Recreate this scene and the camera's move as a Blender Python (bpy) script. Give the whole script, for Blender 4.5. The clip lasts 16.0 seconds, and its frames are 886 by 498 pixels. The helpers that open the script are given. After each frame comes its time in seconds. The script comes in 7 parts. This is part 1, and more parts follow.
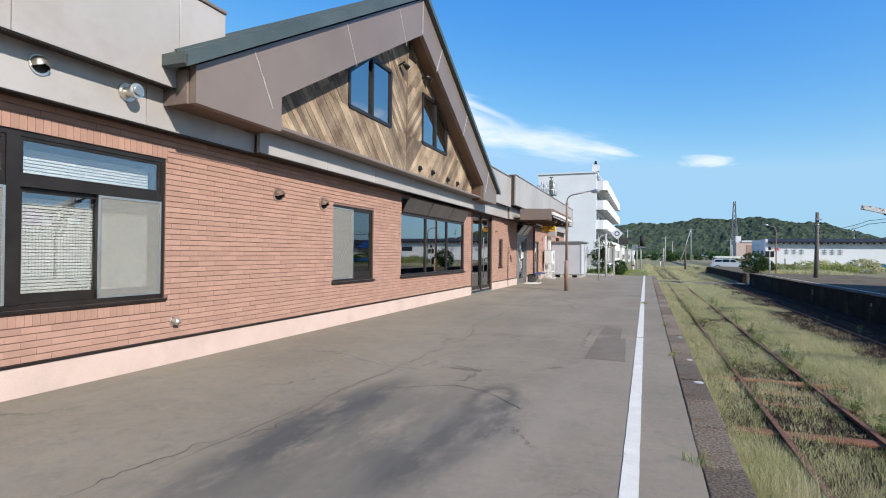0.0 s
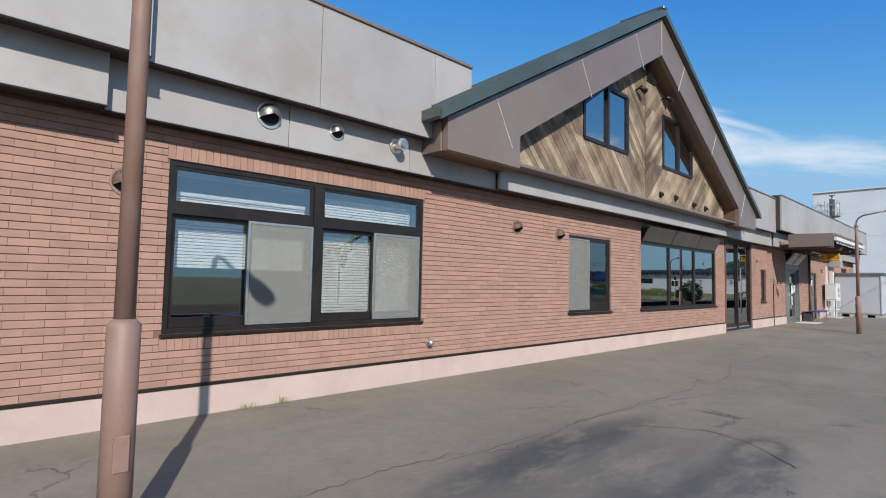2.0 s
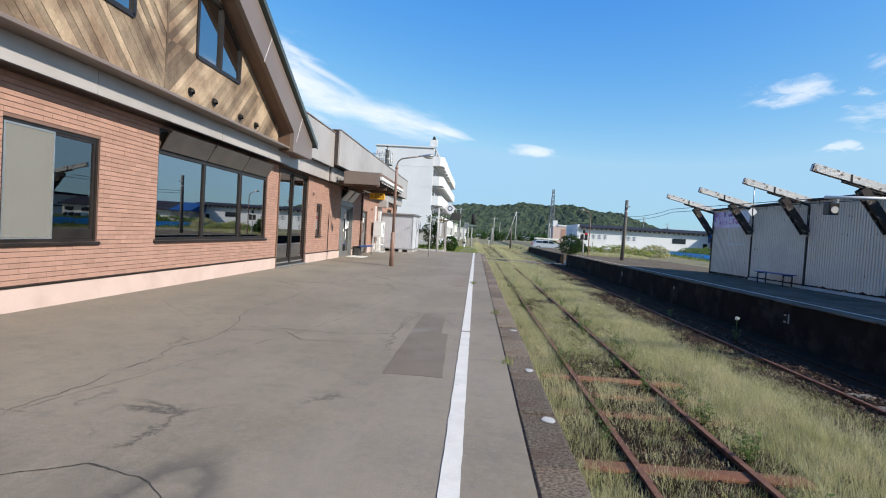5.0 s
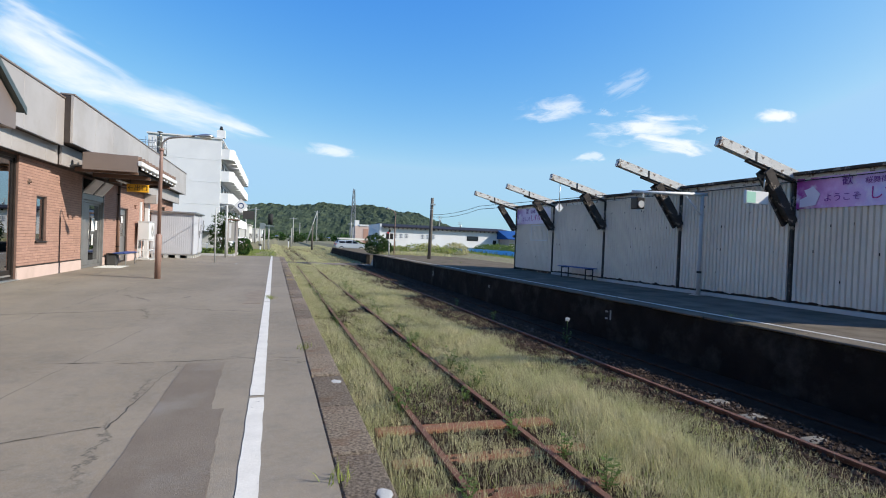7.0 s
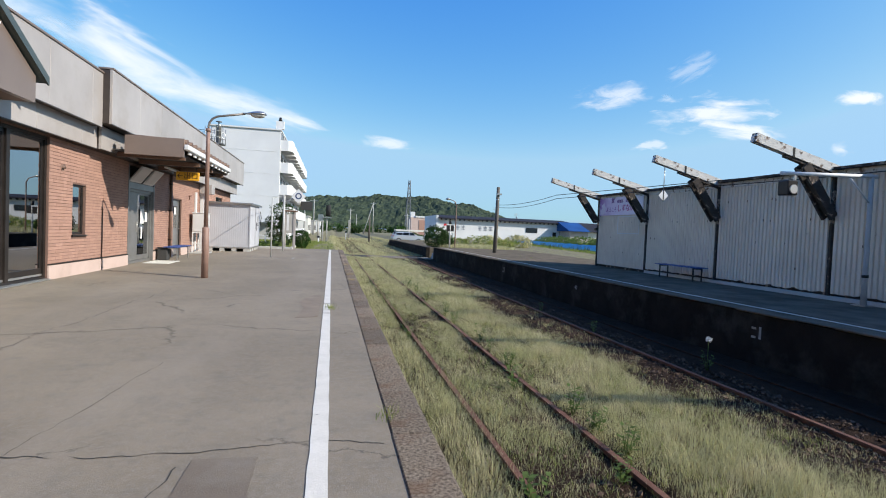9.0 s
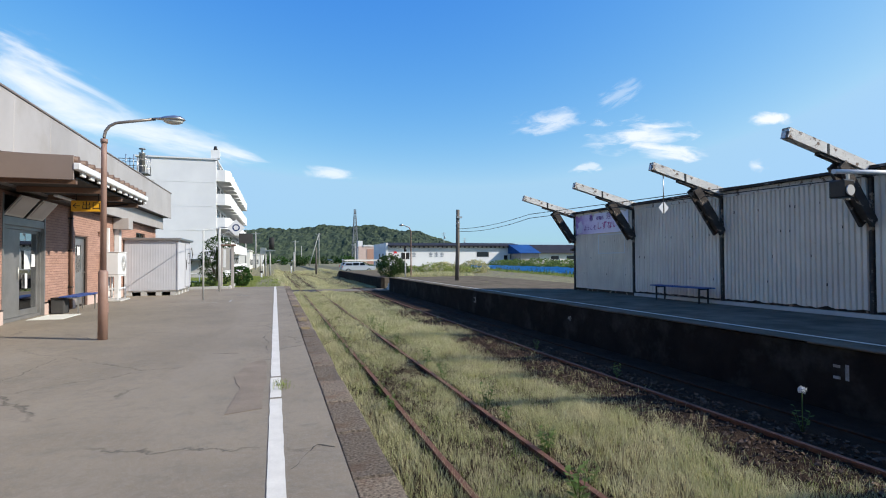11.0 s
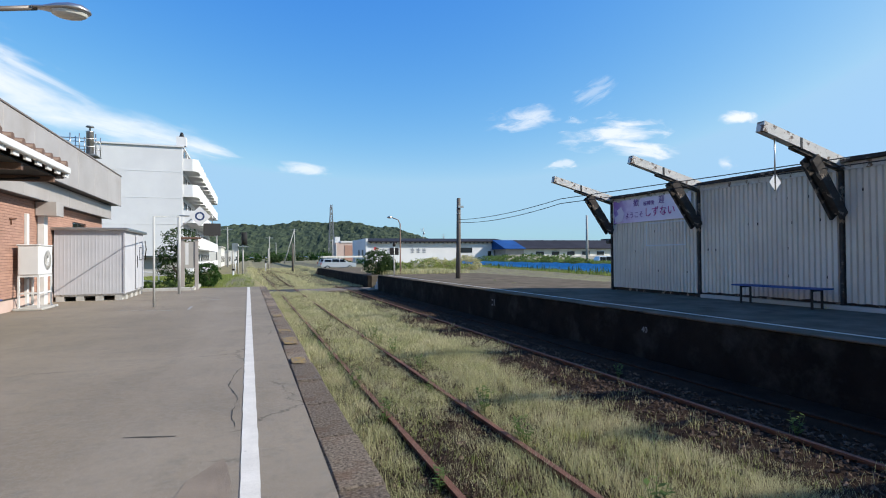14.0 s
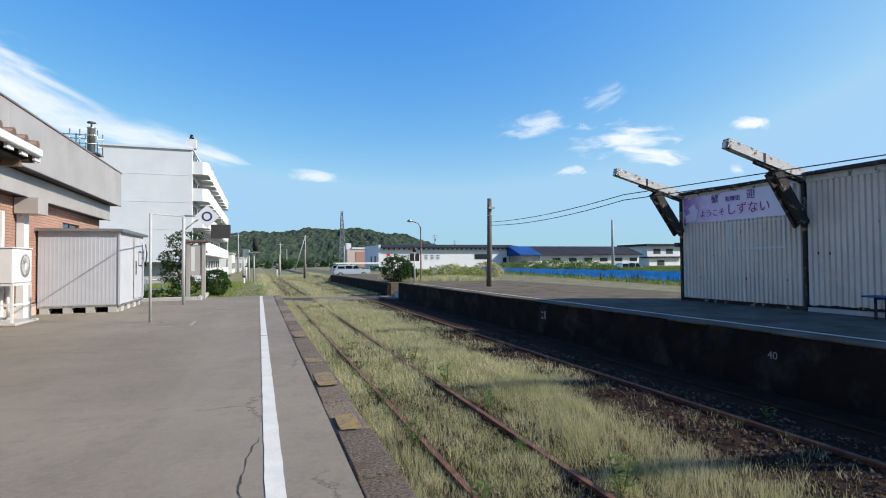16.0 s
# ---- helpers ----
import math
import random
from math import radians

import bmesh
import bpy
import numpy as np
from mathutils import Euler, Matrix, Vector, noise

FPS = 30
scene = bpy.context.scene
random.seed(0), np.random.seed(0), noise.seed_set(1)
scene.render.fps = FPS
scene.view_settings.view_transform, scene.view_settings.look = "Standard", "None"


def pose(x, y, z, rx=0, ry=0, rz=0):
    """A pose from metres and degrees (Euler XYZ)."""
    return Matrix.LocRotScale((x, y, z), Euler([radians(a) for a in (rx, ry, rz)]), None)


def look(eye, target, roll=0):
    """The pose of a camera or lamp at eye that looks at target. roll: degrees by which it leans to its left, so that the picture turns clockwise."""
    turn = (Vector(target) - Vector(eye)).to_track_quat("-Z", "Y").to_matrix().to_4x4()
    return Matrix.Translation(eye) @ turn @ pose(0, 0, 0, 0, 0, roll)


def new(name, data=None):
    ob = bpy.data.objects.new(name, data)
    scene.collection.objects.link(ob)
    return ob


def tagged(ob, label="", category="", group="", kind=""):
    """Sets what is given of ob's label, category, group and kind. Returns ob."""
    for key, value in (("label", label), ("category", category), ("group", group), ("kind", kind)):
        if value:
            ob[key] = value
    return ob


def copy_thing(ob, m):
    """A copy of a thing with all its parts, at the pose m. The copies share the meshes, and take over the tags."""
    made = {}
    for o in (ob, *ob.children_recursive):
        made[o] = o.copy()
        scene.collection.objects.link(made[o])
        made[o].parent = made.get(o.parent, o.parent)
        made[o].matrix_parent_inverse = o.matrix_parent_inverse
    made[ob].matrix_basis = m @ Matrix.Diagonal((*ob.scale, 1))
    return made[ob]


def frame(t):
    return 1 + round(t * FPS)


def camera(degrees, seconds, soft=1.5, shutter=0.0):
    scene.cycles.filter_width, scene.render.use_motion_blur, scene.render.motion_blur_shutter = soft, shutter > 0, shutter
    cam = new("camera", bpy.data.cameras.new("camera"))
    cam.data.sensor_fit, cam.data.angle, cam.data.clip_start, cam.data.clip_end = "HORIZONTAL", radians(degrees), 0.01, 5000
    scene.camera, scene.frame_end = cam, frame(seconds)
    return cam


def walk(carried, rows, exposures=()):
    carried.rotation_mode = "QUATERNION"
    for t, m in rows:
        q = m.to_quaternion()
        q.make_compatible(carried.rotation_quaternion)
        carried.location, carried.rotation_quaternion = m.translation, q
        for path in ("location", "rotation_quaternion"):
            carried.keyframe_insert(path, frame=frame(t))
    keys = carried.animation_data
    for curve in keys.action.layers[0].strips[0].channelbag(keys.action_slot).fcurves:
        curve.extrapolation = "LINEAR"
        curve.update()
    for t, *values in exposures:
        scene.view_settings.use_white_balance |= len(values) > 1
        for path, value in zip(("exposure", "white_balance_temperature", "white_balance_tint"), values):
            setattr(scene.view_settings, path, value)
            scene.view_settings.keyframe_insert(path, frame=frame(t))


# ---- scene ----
cam = camera(80.1, 16.0, 1.05)
PATH = [
    (0, (0.302, -0.953, 1.408), (-0.417, 0.914, 1.423), 0.6),
    (0.5, (0.294, -0.997, 1.391), (-0.732, 0.719, 1.452), 1.0),
    (1, (0.285, -1.041, 1.374), (-0.956, 0.524, 1.473), 1.1),
    (1.5, (0.293, -1.083, 1.379), (-1.079, 0.368, 1.495), 1.0),
    (2, (0.331, -1.073, 1.383), (-1.108, 0.311, 1.505), 1.1),
    (2.5, (0.339, -0.928, 1.349), (-0.975, 0.576, 1.453), 1.8),
    (3, (0.321, -0.591, 1.297), (-0.657, 1.153, 1.331), 3.3),
    (3.5, (0.282, -0.089, 1.265), (-0.402, 1.79, 1.252), 3.9),
    (3.7, (0.306, 0.158, 1.24), (-0.302, 2.063, 1.2), 3.8),
    (6, (0.249, 3.1, 1.292), (0.519, 5.081, 1.236), 3.1),
    (6.5, (0.338, 3.721, 1.29), (0.806, 5.665, 1.273), 2.7),
    (7, (0.301, 4.38, 1.246), (0.913, 6.284, 1.221), 2.3),
    (7.5, (0.316, 4.931, 1.262), (0.855, 6.857, 1.207), 1.8),
    (8, (0.28, 5.566, 1.235), (0.715, 7.517, 1.175), 2.1),
    (8.2, (0.271, 5.799, 1.245), (0.678, 7.756, 1.178), 2.5),
    (10.3, (0.225, 8.618, 1.31), (0.806, 10.531, 1.262), 1.1),
    (10.5, (0.235, 8.865, 1.297), (0.866, 10.762, 1.269), 1.0),
    (11, (0.211, 9.503, 1.326), (0.818, 11.408, 1.365), -0.3),
    (11.5, (0.184, 10.126, 1.301), (0.77, 12.037, 1.365), -0.7),
    (12, (0.186, 10.777, 1.31), (0.79, 12.682, 1.382), -0.8),
    (12.5, (0.168, 11.431, 1.297), (0.77, 13.337, 1.371), -0.8),
    (13, (0.227, 12.097, 1.283), (0.882, 13.986, 1.333), -0.3),
    (13.5, (0.244, 12.725, 1.281), (0.864, 14.626, 1.319), -0.2),
    (14, (0.213, 13.385, 1.267), (0.906, 15.261, 1.292), -0.5),
    (14.5, (0.204, 14.007, 1.257), (0.893, 15.884, 1.269), -1.3),
    (15, (0.152, 14.632, 1.26), (0.856, 16.504, 1.258), -0.6),
    (15.5, (0.157, 15.282, 1.262), (0.829, 17.166, 1.285), -0.6),
    (16, (0.133, 15.902, 1.232), (0.793, 17.789, 1.283), -0.5),
]
walk(cam, [(t, look(eye, target, roll)) for t, eye, target, roll in PATH],
     [(0, 0.38, 6300, 10), (0.5, 0.24, 6250, 9), (1, 0.12, 6150, 9), (2, 0.05, 6100, 9), (2.5, 0.12, 6150, 9), (3, 0.26, 6250, 9),
      (3.5, 0.32, 6350, 10), (6, 0.4, 6500, 10), (16, 0.36, 6500, 10)])
# ---------------------------------------------------------------- world, sun
SUN_EL, SUN_AZ = radians(32.0), math.atan2(0.887, -0.461)      # azimuth from +y towards +x
world = bpy.data.worlds.new("sky")
scene.world = world
world.use_nodes = True
wn = world.node_tree
sky = wn.nodes.new("ShaderNodeTexSky")
sky.sky_type, sky.sun_disc = "NISHITA", False
sky.sun_elevation, sky.sun_rotation = SUN_EL, SUN_AZ
sky.air_density, sky.dust_density, sky.ozone_density = 1.0, 1.2, 2.0
# the clip's camera deepens the blue: each channel has its own slope
split, join = wn.nodes.new("ShaderNodeSeparateColor"), wn.nodes.new("ShaderNodeCombineColor")
wn.links.new(sky.outputs[0], split.inputs[0])
for k, (slope, gain, most) in enumerate(((2.0, 0.375, 2.6), (1.12, 0.98, 3.7), (0.289, 3.69, 6.0))):
    top, power, mul = (wn.nodes.new("ShaderNodeMath") for _ in range(3))
    top.operation, power.operation, mul.operation = "MINIMUM", "POWER", "MULTIPLY"
    top.inputs[1].default_value, power.inputs[1].default_value, mul.inputs[1].default_value = most, slope, gain
    wn.links.new(split.outputs[k], top.inputs[0])
    wn.links.new(top.outputs[0], power.inputs[0])
    wn.links.new(power.outputs[0], mul.inputs[0])
    wn.links.new(mul.outputs[0], join.inputs[k])
wn.links.new(join.outputs[0], wn.nodes["Background"].inputs[0])
wn.nodes["Background"].inputs[1].default_value = 0.12
sun = new("sun", bpy.data.lights.new("sun", "SUN"))
sun.data.energy, sun.data.angle, sun.data.color = 4.9, radians(0.6), (1.0, 0.945, 0.845)
to_sun = Vector((0.887 * math.cos(SUN_EL), -0.461 * math.cos(SUN_EL), math.sin(SUN_EL)))
sun.matrix_world = look(to_sun * 50, (0, 0, 0))


# ---------------------------------------------------------------- materials
def nodes_of(name):
    m = bpy.data.materials.new(name)
    m.use_nodes = True
    return m, m.node_tree, m.node_tree.nodes["Principled BSDF"]


def link(nt, a, b):
    nt.links.new(a, b)


def noise_fac(nt, scale, detail=5.0, rough=0.6, stretch=(1, 1, 1), lo=0.35, hi=0.65, offset=0.0):
    co = nt.nodes.new("ShaderNodeTexCoord")
    mp = nt.nodes.new("ShaderNodeMapping")
    mp.inputs["Scale"].default_value = stretch
    mp.inputs["Location"].default_value = (offset, offset * 0.7, offset * 0.3)
    nz = nt.nodes.new("ShaderNodeTexNoise")
    nz.inputs["Scale"].default_value, nz.inputs["Detail"].default_value, nz.inputs["Roughness"].default_value = scale, detail, rough
    rg = nt.nodes.new("ShaderNodeMapRange")
    rg.inputs["From Min"].default_value, rg.inputs["From Max"].default_value = lo, hi
    link(nt, co.outputs["Object"], mp.inputs["Vector"])
    link(nt, mp.outputs["Vector"], nz.inputs["Vector"])
    link(nt, nz.outputs["Fac"], rg.inputs["Value"])
    return rg.outputs["Result"]


def mixed(nt, fac, a, b, blend="MIX"):
    mx = nt.nodes.new("ShaderNodeMix")
    mx.data_type, mx.blend_type = "RGBA", blend
    for sock, v in ((0, fac), (6, a), (7, b)):
        if isinstance(v, (tuple, list)):
            mx.inputs[sock].default_value = (*v, 1)
        elif isinstance(v, (int, float)):
            mx.inputs[sock].default_value = v
        else:
            link(nt, v, mx.inputs[sock])
    return mx.outputs[2]


def scaled(nt, value, k):
    mu = nt.nodes.new("ShaderNodeMath")
    mu.operation = "MULTIPLY"
    mu.inputs[1].default_value = k
    link(nt, value, mu.inputs[0])
    return mu.outputs[0]


def surf(name, a, b, scale=3.0, fine=60.0, rough=0.8, metal=0.0, bump=0.15, stretch=(1, 1, 1), stain=None, stain_scale=0.6,
         stain_lo=0.52, stain_hi=0.7, stain_amt=1.0, vary=0.0, island=0.0, spec=0.5, fine_amt=0.25, bump_dist=0.01):
    """A surface of two colours in broad noise, fine grain over it, optional stains, and differences from piece to piece."""
    m, nt, p = nodes_of(name)
    col = mixed(nt, noise_fac(nt, scale, stretch=stretch), a, b)
    grain = noise_fac(nt, fine, 3.0, 0.7, stretch=stretch, lo=0.3, hi=0.7)
    dark = tuple(c * 0.6 for c in a)
    col = mixed(nt, scaled(nt, grain, fine_amt), col, dark)
    if stain:
        st = noise_fac(nt, stain_scale, 6.0, 0.65, lo=stain_lo, hi=stain_hi, offset=7.3)
        col = mixed(nt, scaled(nt, st, stain_amt), col, stain)
    if vary or island:
        src = nt.nodes.new("ShaderNodeObjectInfo").outputs["Random"] if vary else nt.nodes.new("ShaderNodeNewGeometry").outputs["Random Per Island"]
        rg = nt.nodes.new("ShaderNodeMapRange")
        k = vary or island
        rg.inputs["To Min"].default_value, rg.inputs["To Max"].default_value = 1 - k, 1 + k
        link(nt, src, rg.inputs["Value"])
        hs = nt.nodes.new("ShaderNodeHueSaturation")
        link(nt, rg.outputs["Result"], hs.inputs["Value"])
        link(nt, col, hs.inputs["Color"])
        col = hs.outputs["Color"]
    link(nt, col, p.inputs["Base Color"])
    p.inputs["Roughness"].default_value, p.inputs["Metallic"].default_value = rough, metal
    p.inputs["Specular IOR Level"].default_value = spec
    if bump:
        bp = nt.nodes.new("ShaderNodeBump")
        bp.inputs["Strength"].default_value, bp.inputs["Distance"].default_value = bump, bump_dist
        link(nt, grain, bp.inputs["Height"])
        link(nt, bp.outputs["Normal"], p.inputs["Normal"])
    return m


def pane(name, tint, gloss=0.25, through_amt=1.0, rough=0.01):
    """Window glass: a clear sheet with a mirror sheen that grows at grazing angles."""
    m, nt, p = nodes_of(name)
    nt.nodes.remove(p)
    out = nt.nodes["Material Output"]
    tr, gl, mx = nt.nodes.new("ShaderNodeBsdfTransparent"), nt.nodes.new("ShaderNodeBsdfGlossy"), nt.nodes.new("ShaderNodeMixShader")
    tr.inputs[0].default_value = (*tint, 1)
    gl.inputs["Roughness"].default_value = rough
    fr = nt.nodes.new("ShaderNodeFresnel")
    fr.inputs[0].default_value = 1.5
    ad = nt.nodes.new("ShaderNodeMath")
    ad.operation, ad.use_clamp = "ADD", True
    ad.inputs[1].default_value = gloss
    link(nt, fr.outputs[0], ad.inputs[0])
    link(nt, ad.outputs[0], mx.inputs[0])
    link(nt, tr.outputs[0], mx.inputs[1])
    link(nt, gl.outputs[0], mx.inputs[2])
    link(nt, mx.outputs[0], out.inputs[0])
    return m


def asphalt_mat():
    """Old platform asphalt: grey-brown, with fine chippings, pale worn fields, dark damp stains and thin cracks."""
    m, nt, p = nodes_of("asphalt")
    col = mixed(nt, noise_fac(nt, 0.45, 4.0, 0.55, lo=0.38, hi=0.62), (0.252, 0.2, 0.139), (0.32, 0.258, 0.183))
    col = mixed(nt, scaled(nt, noise_fac(nt, 2.2, 6.0, 0.7, lo=0.45, hi=0.75, offset=3.1), 0.35), col, (0.15, 0.137, 0.118))
    chips = noise_fac(nt, 140.0, 2.0, 0.8, lo=0.3, hi=0.7)
    col = mixed(nt, scaled(nt, noise_fac(nt, 22.0, 5.0, 0.75, lo=0.45, hi=0.62, offset=5.5), 0.42), col, (0.325, 0.28, 0.225))
    col = mixed(nt, scaled(nt, noise_fac(nt, 7.0, 6.0, 0.75, lo=0.5, hi=0.7, offset=15.5), 0.4), col, (0.135, 0.122, 0.104))
    col = mixed(nt, scaled(nt, chips, 0.62), col, (0.105, 0.098, 0.086))
    pale = noise_fac(nt, 95.0, 2.0, 0.7, lo=0.6, hi=0.72, offset=9.0)
    col = mixed(nt, scaled(nt, pale, 0.45), col, (0.36, 0.34, 0.31))
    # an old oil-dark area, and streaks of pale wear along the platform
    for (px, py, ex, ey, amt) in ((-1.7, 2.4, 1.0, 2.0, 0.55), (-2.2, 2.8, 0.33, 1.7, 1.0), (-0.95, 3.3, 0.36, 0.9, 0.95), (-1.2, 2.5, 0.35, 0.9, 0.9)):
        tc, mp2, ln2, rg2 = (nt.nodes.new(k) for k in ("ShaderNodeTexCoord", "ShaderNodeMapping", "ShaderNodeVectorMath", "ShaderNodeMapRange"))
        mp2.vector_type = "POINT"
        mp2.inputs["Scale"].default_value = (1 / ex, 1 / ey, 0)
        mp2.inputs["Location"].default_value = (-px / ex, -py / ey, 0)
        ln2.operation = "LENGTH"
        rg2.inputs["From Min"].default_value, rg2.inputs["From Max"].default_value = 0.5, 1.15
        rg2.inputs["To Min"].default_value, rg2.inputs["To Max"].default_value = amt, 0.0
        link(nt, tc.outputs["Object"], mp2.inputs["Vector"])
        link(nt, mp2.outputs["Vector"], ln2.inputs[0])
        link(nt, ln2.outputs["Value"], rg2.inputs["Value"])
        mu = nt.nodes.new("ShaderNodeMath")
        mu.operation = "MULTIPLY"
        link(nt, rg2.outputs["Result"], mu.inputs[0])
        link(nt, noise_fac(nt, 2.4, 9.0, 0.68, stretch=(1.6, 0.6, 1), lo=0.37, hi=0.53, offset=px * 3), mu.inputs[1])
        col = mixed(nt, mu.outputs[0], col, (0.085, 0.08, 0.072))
    # a ring of spilt tar round a pale middle
    tc, mp3, ln3, wob, off = (nt.nodes.new(k) for k in ("ShaderNodeTexCoord", "ShaderNodeMapping", "ShaderNodeVectorMath", "ShaderNodeTexNoise", "ShaderNodeMath"))
    mp3.inputs["Scale"].default_value, mp3.inputs["Location"].default_value = (1 / 0.17, 1 / 0.42, 0), (1.08 / 0.17, -4.0 / 0.42, 0)
    ln3.operation, off.operation = "LENGTH", "MULTIPLY_ADD"
    wob.inputs["Scale"].default_value, wob.inputs["Detail"].default_value = 5.0, 6.0
    off.inputs[1].default_value = 0.9
    link(nt, tc.outputs["Object"], mp3.inputs["Vector"])
    link(nt, tc.outputs["Object"], wob.inputs["Vector"])
    link(nt, mp3.outputs["Vector"], ln3.inputs[0])
    link(nt, wob.outputs["Fac"], off.inputs[0])
    link(nt, ln3.outputs["Value"], off.inputs[2])
    rise, fall = nt.nodes.new("ShaderNodeMapRange"), nt.nodes.new("ShaderNodeMapRange")
    rise.inputs["From Min"].default_value, rise.inputs["From Max"].default_value = 1.1, 1.4
    fall.inputs["From Min"].default_value, fall.inputs["From Max"].default_value = 1.5, 2.1
    fall.inputs["To Min"].default_value, fall.inputs["To Max"].default_value = 0.75, 0.0
    both = nt.nodes.new("ShaderNodeMath")
    both.operation = "MULTIPLY"
    for r in (rise, fall):
        link(nt, off.outputs[0], r.inputs["Value"])
    link(nt, rise.outputs["Result"], both.inputs[0])
    link(nt, fall.outputs["Result"], both.inputs[1])
    col = mixed(nt, both.outputs[0], col, (0.085, 0.076, 0.064))
    wear = noise_fac(nt, 0.9, 5.0, 0.6, stretch=(1.0, 0.22, 1), lo=0.5, hi=0.72, offset=21.0)
    col = mixed(nt, scaled(nt, wear, 0.4), col, (0.305, 0.26, 0.208))
    # cracks along the borders of a few large, warped cells
    co = nt.nodes.new("ShaderNodeTexCoord")
    wz = nt.nodes.new("ShaderNodeTexNoise")
    wz.inputs["Scale"].default_value, wz.inputs["Detail"].default_value, wz.inputs["Roughness"].default_value = 1.1, 9.0, 0.72
    va = nt.nodes.new("ShaderNodeVectorMath")
    va.operation = "MULTIPLY_ADD"
    va.inputs[1].default_value = (0.9, 0.9, 0.0)
    link(nt, co.outputs["Object"], wz.inputs["Vector"])
    link(nt, wz.outputs["Color"], va.inputs[0])
    link(nt, co.outputs["Object"], va.inputs[2])
    vo = nt.nodes.new("ShaderNodeTexVoronoi")
    vo.feature = "DISTANCE_TO_EDGE"
    vo.inputs["Scale"].default_value = 0.28
    link(nt, va.outputs[0], vo.inputs["Vector"])
    rg = nt.nodes.new("ShaderNodeMapRange")
    rg.inputs["From Min"].default_value, rg.inputs["From Max"].default_value = 0.0, 0.004
    rg.inputs["To Min"].default_value, rg.inputs["To Max"].default_value = 0.7, 0.0
    link(nt, vo.outputs["Distance"], rg.inputs["Value"])
    gate = nt.nodes.new("ShaderNodeMath")
    gate.operation = "MULTIPLY"
    link(nt, rg.outputs["Result"], gate.inputs[0])
    link(nt, noise_fac(nt, 0.6, 3.0, 0.5, lo=0.5, hi=0.56, offset=11.0), gate.inputs[1])
    col = mixed(nt, gate.outputs[0], col, (0.035, 0.032, 0.03))
    link(nt, col, p.inputs["Base Color"])
    p.inputs["Roughness"].default_value, p.inputs["Specular IOR Level"].default_value = 0.9, 0.25
    bp = nt.nodes.new("ShaderNodeBump")
    bp.inputs["Strength"].default_value, bp.inputs["Distance"].default_value = 0.35, 0.006
    link(nt, chips, bp.inputs["Height"])
    link(nt, bp.outputs["Normal"], p.inputs["Normal"])
    return m


def plain(name, c, rough=0.6, metal=0.0, emit=0.0):
    m, nt, p = nodes_of(name)
    p.inputs["Base Color"].default_value = (*c, 1)
    p.inputs["Roughness"].default_value, p.inputs["Metallic"].default_value = rough, metal
    if emit:
        p.inputs["Emission Color"].default_value, p.inputs["Emission Strength"].default_value = (*c, 1), emit
    return m


def leaf_mat(name, a, b, scale=1.5, glow=0.45):
    """Leaves and blades: matt, and lit through from behind."""
    m = surf(name, a, b, scale, 40, rough=0.7, bump=0, island=0.3, spec=0.2)
    nt = m.node_tree
    p, out = nt.nodes["Principled BSDF"], nt.nodes["Material Output"]
    tl, mx = nt.nodes.new("ShaderNodeBsdfTranslucent"), nt.nodes.new("ShaderNodeMixShader")
    link(nt, p.inputs["Base Color"].links[0].from_socket, tl.inputs["Color"])
    mx.inputs[0].default_value = glow
    link(nt, p.outputs[0], mx.inputs[1])
    link(nt, tl.outputs[0], mx.inputs[2])
    link(nt, mx.outputs[0], out.inputs[0])
    return m


def screen_mat():
    """Fine insect mesh: half seen through, half a grey-beige veil that catches the sun."""
    m, nt, p = nodes_of("insect_mesh")
    out = nt.nodes["Material Output"]
    p.inputs["Base Color"].default_value, p.inputs["Roughness"].default_value = (0.235, 0.228, 0.205, 1), 0.7
    tr, mx = nt.nodes.new("ShaderNodeBsdfTransparent"), nt.nodes.new("ShaderNodeMixShader")
    mx.inputs[0].default_value = 0.5
    link(nt, tr.outputs[0], mx.inputs[1])
    link(nt, p.outputs[0], mx.inputs[2])
    link(nt, mx.outputs[0], out.inputs[0])
    return m


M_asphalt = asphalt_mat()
M_asphalt_dark = surf("asphalt_patch", (0.16, 0.125, 0.092), (0.205, 0.165, 0.124), 1.6, 130, rough=0.92, bump=0.4, fine_amt=0.45, stain=(0.22, 0.2, 0.17), stain_scale=1.3, stain_amt=0.6)
M_asphalt_worn = surf("reddish_worn_asphalt", (0.2, 0.155, 0.115), (0.26, 0.205, 0.15), 3, 130, rough=0.92, bump=0.4, fine_amt=0.35)
M_asphalt_2 = surf("asphalt_far_platform", (0.115, 0.092, 0.067), (0.19, 0.157, 0.118), 1.4, 110, spec=0.02, rough=1.0, bump=0.3, stain=(0.08, 0.075, 0.05), stain_amt=0.6)
M_line = surf("worn_white_paint", (0.7, 0.655, 0.575), (0.6, 0.56, 0.49), 4, 60, rough=0.7, bump=0.2, stain=(0.3, 0.28, 0.25), stain_scale=9, stain_lo=0.66, stain_hi=0.7)
M_coping = surf("coping_stone", (0.115, 0.086, 0.06), (0.5, 0.39, 0.285), 48, 150, rough=0.95, bump=1.0, vary=0.3, stain=(0.2, 0.11, 0.06), stain_scale=2.6, stain_lo=0.55, stain_hi=0.66, stain_amt=0.6, fine_amt=0.45, bump_dist=0.02)
# near-black base carries the shade on the far platform's face
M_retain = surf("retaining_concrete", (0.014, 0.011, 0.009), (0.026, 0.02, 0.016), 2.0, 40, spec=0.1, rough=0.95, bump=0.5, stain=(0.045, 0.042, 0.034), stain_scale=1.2)
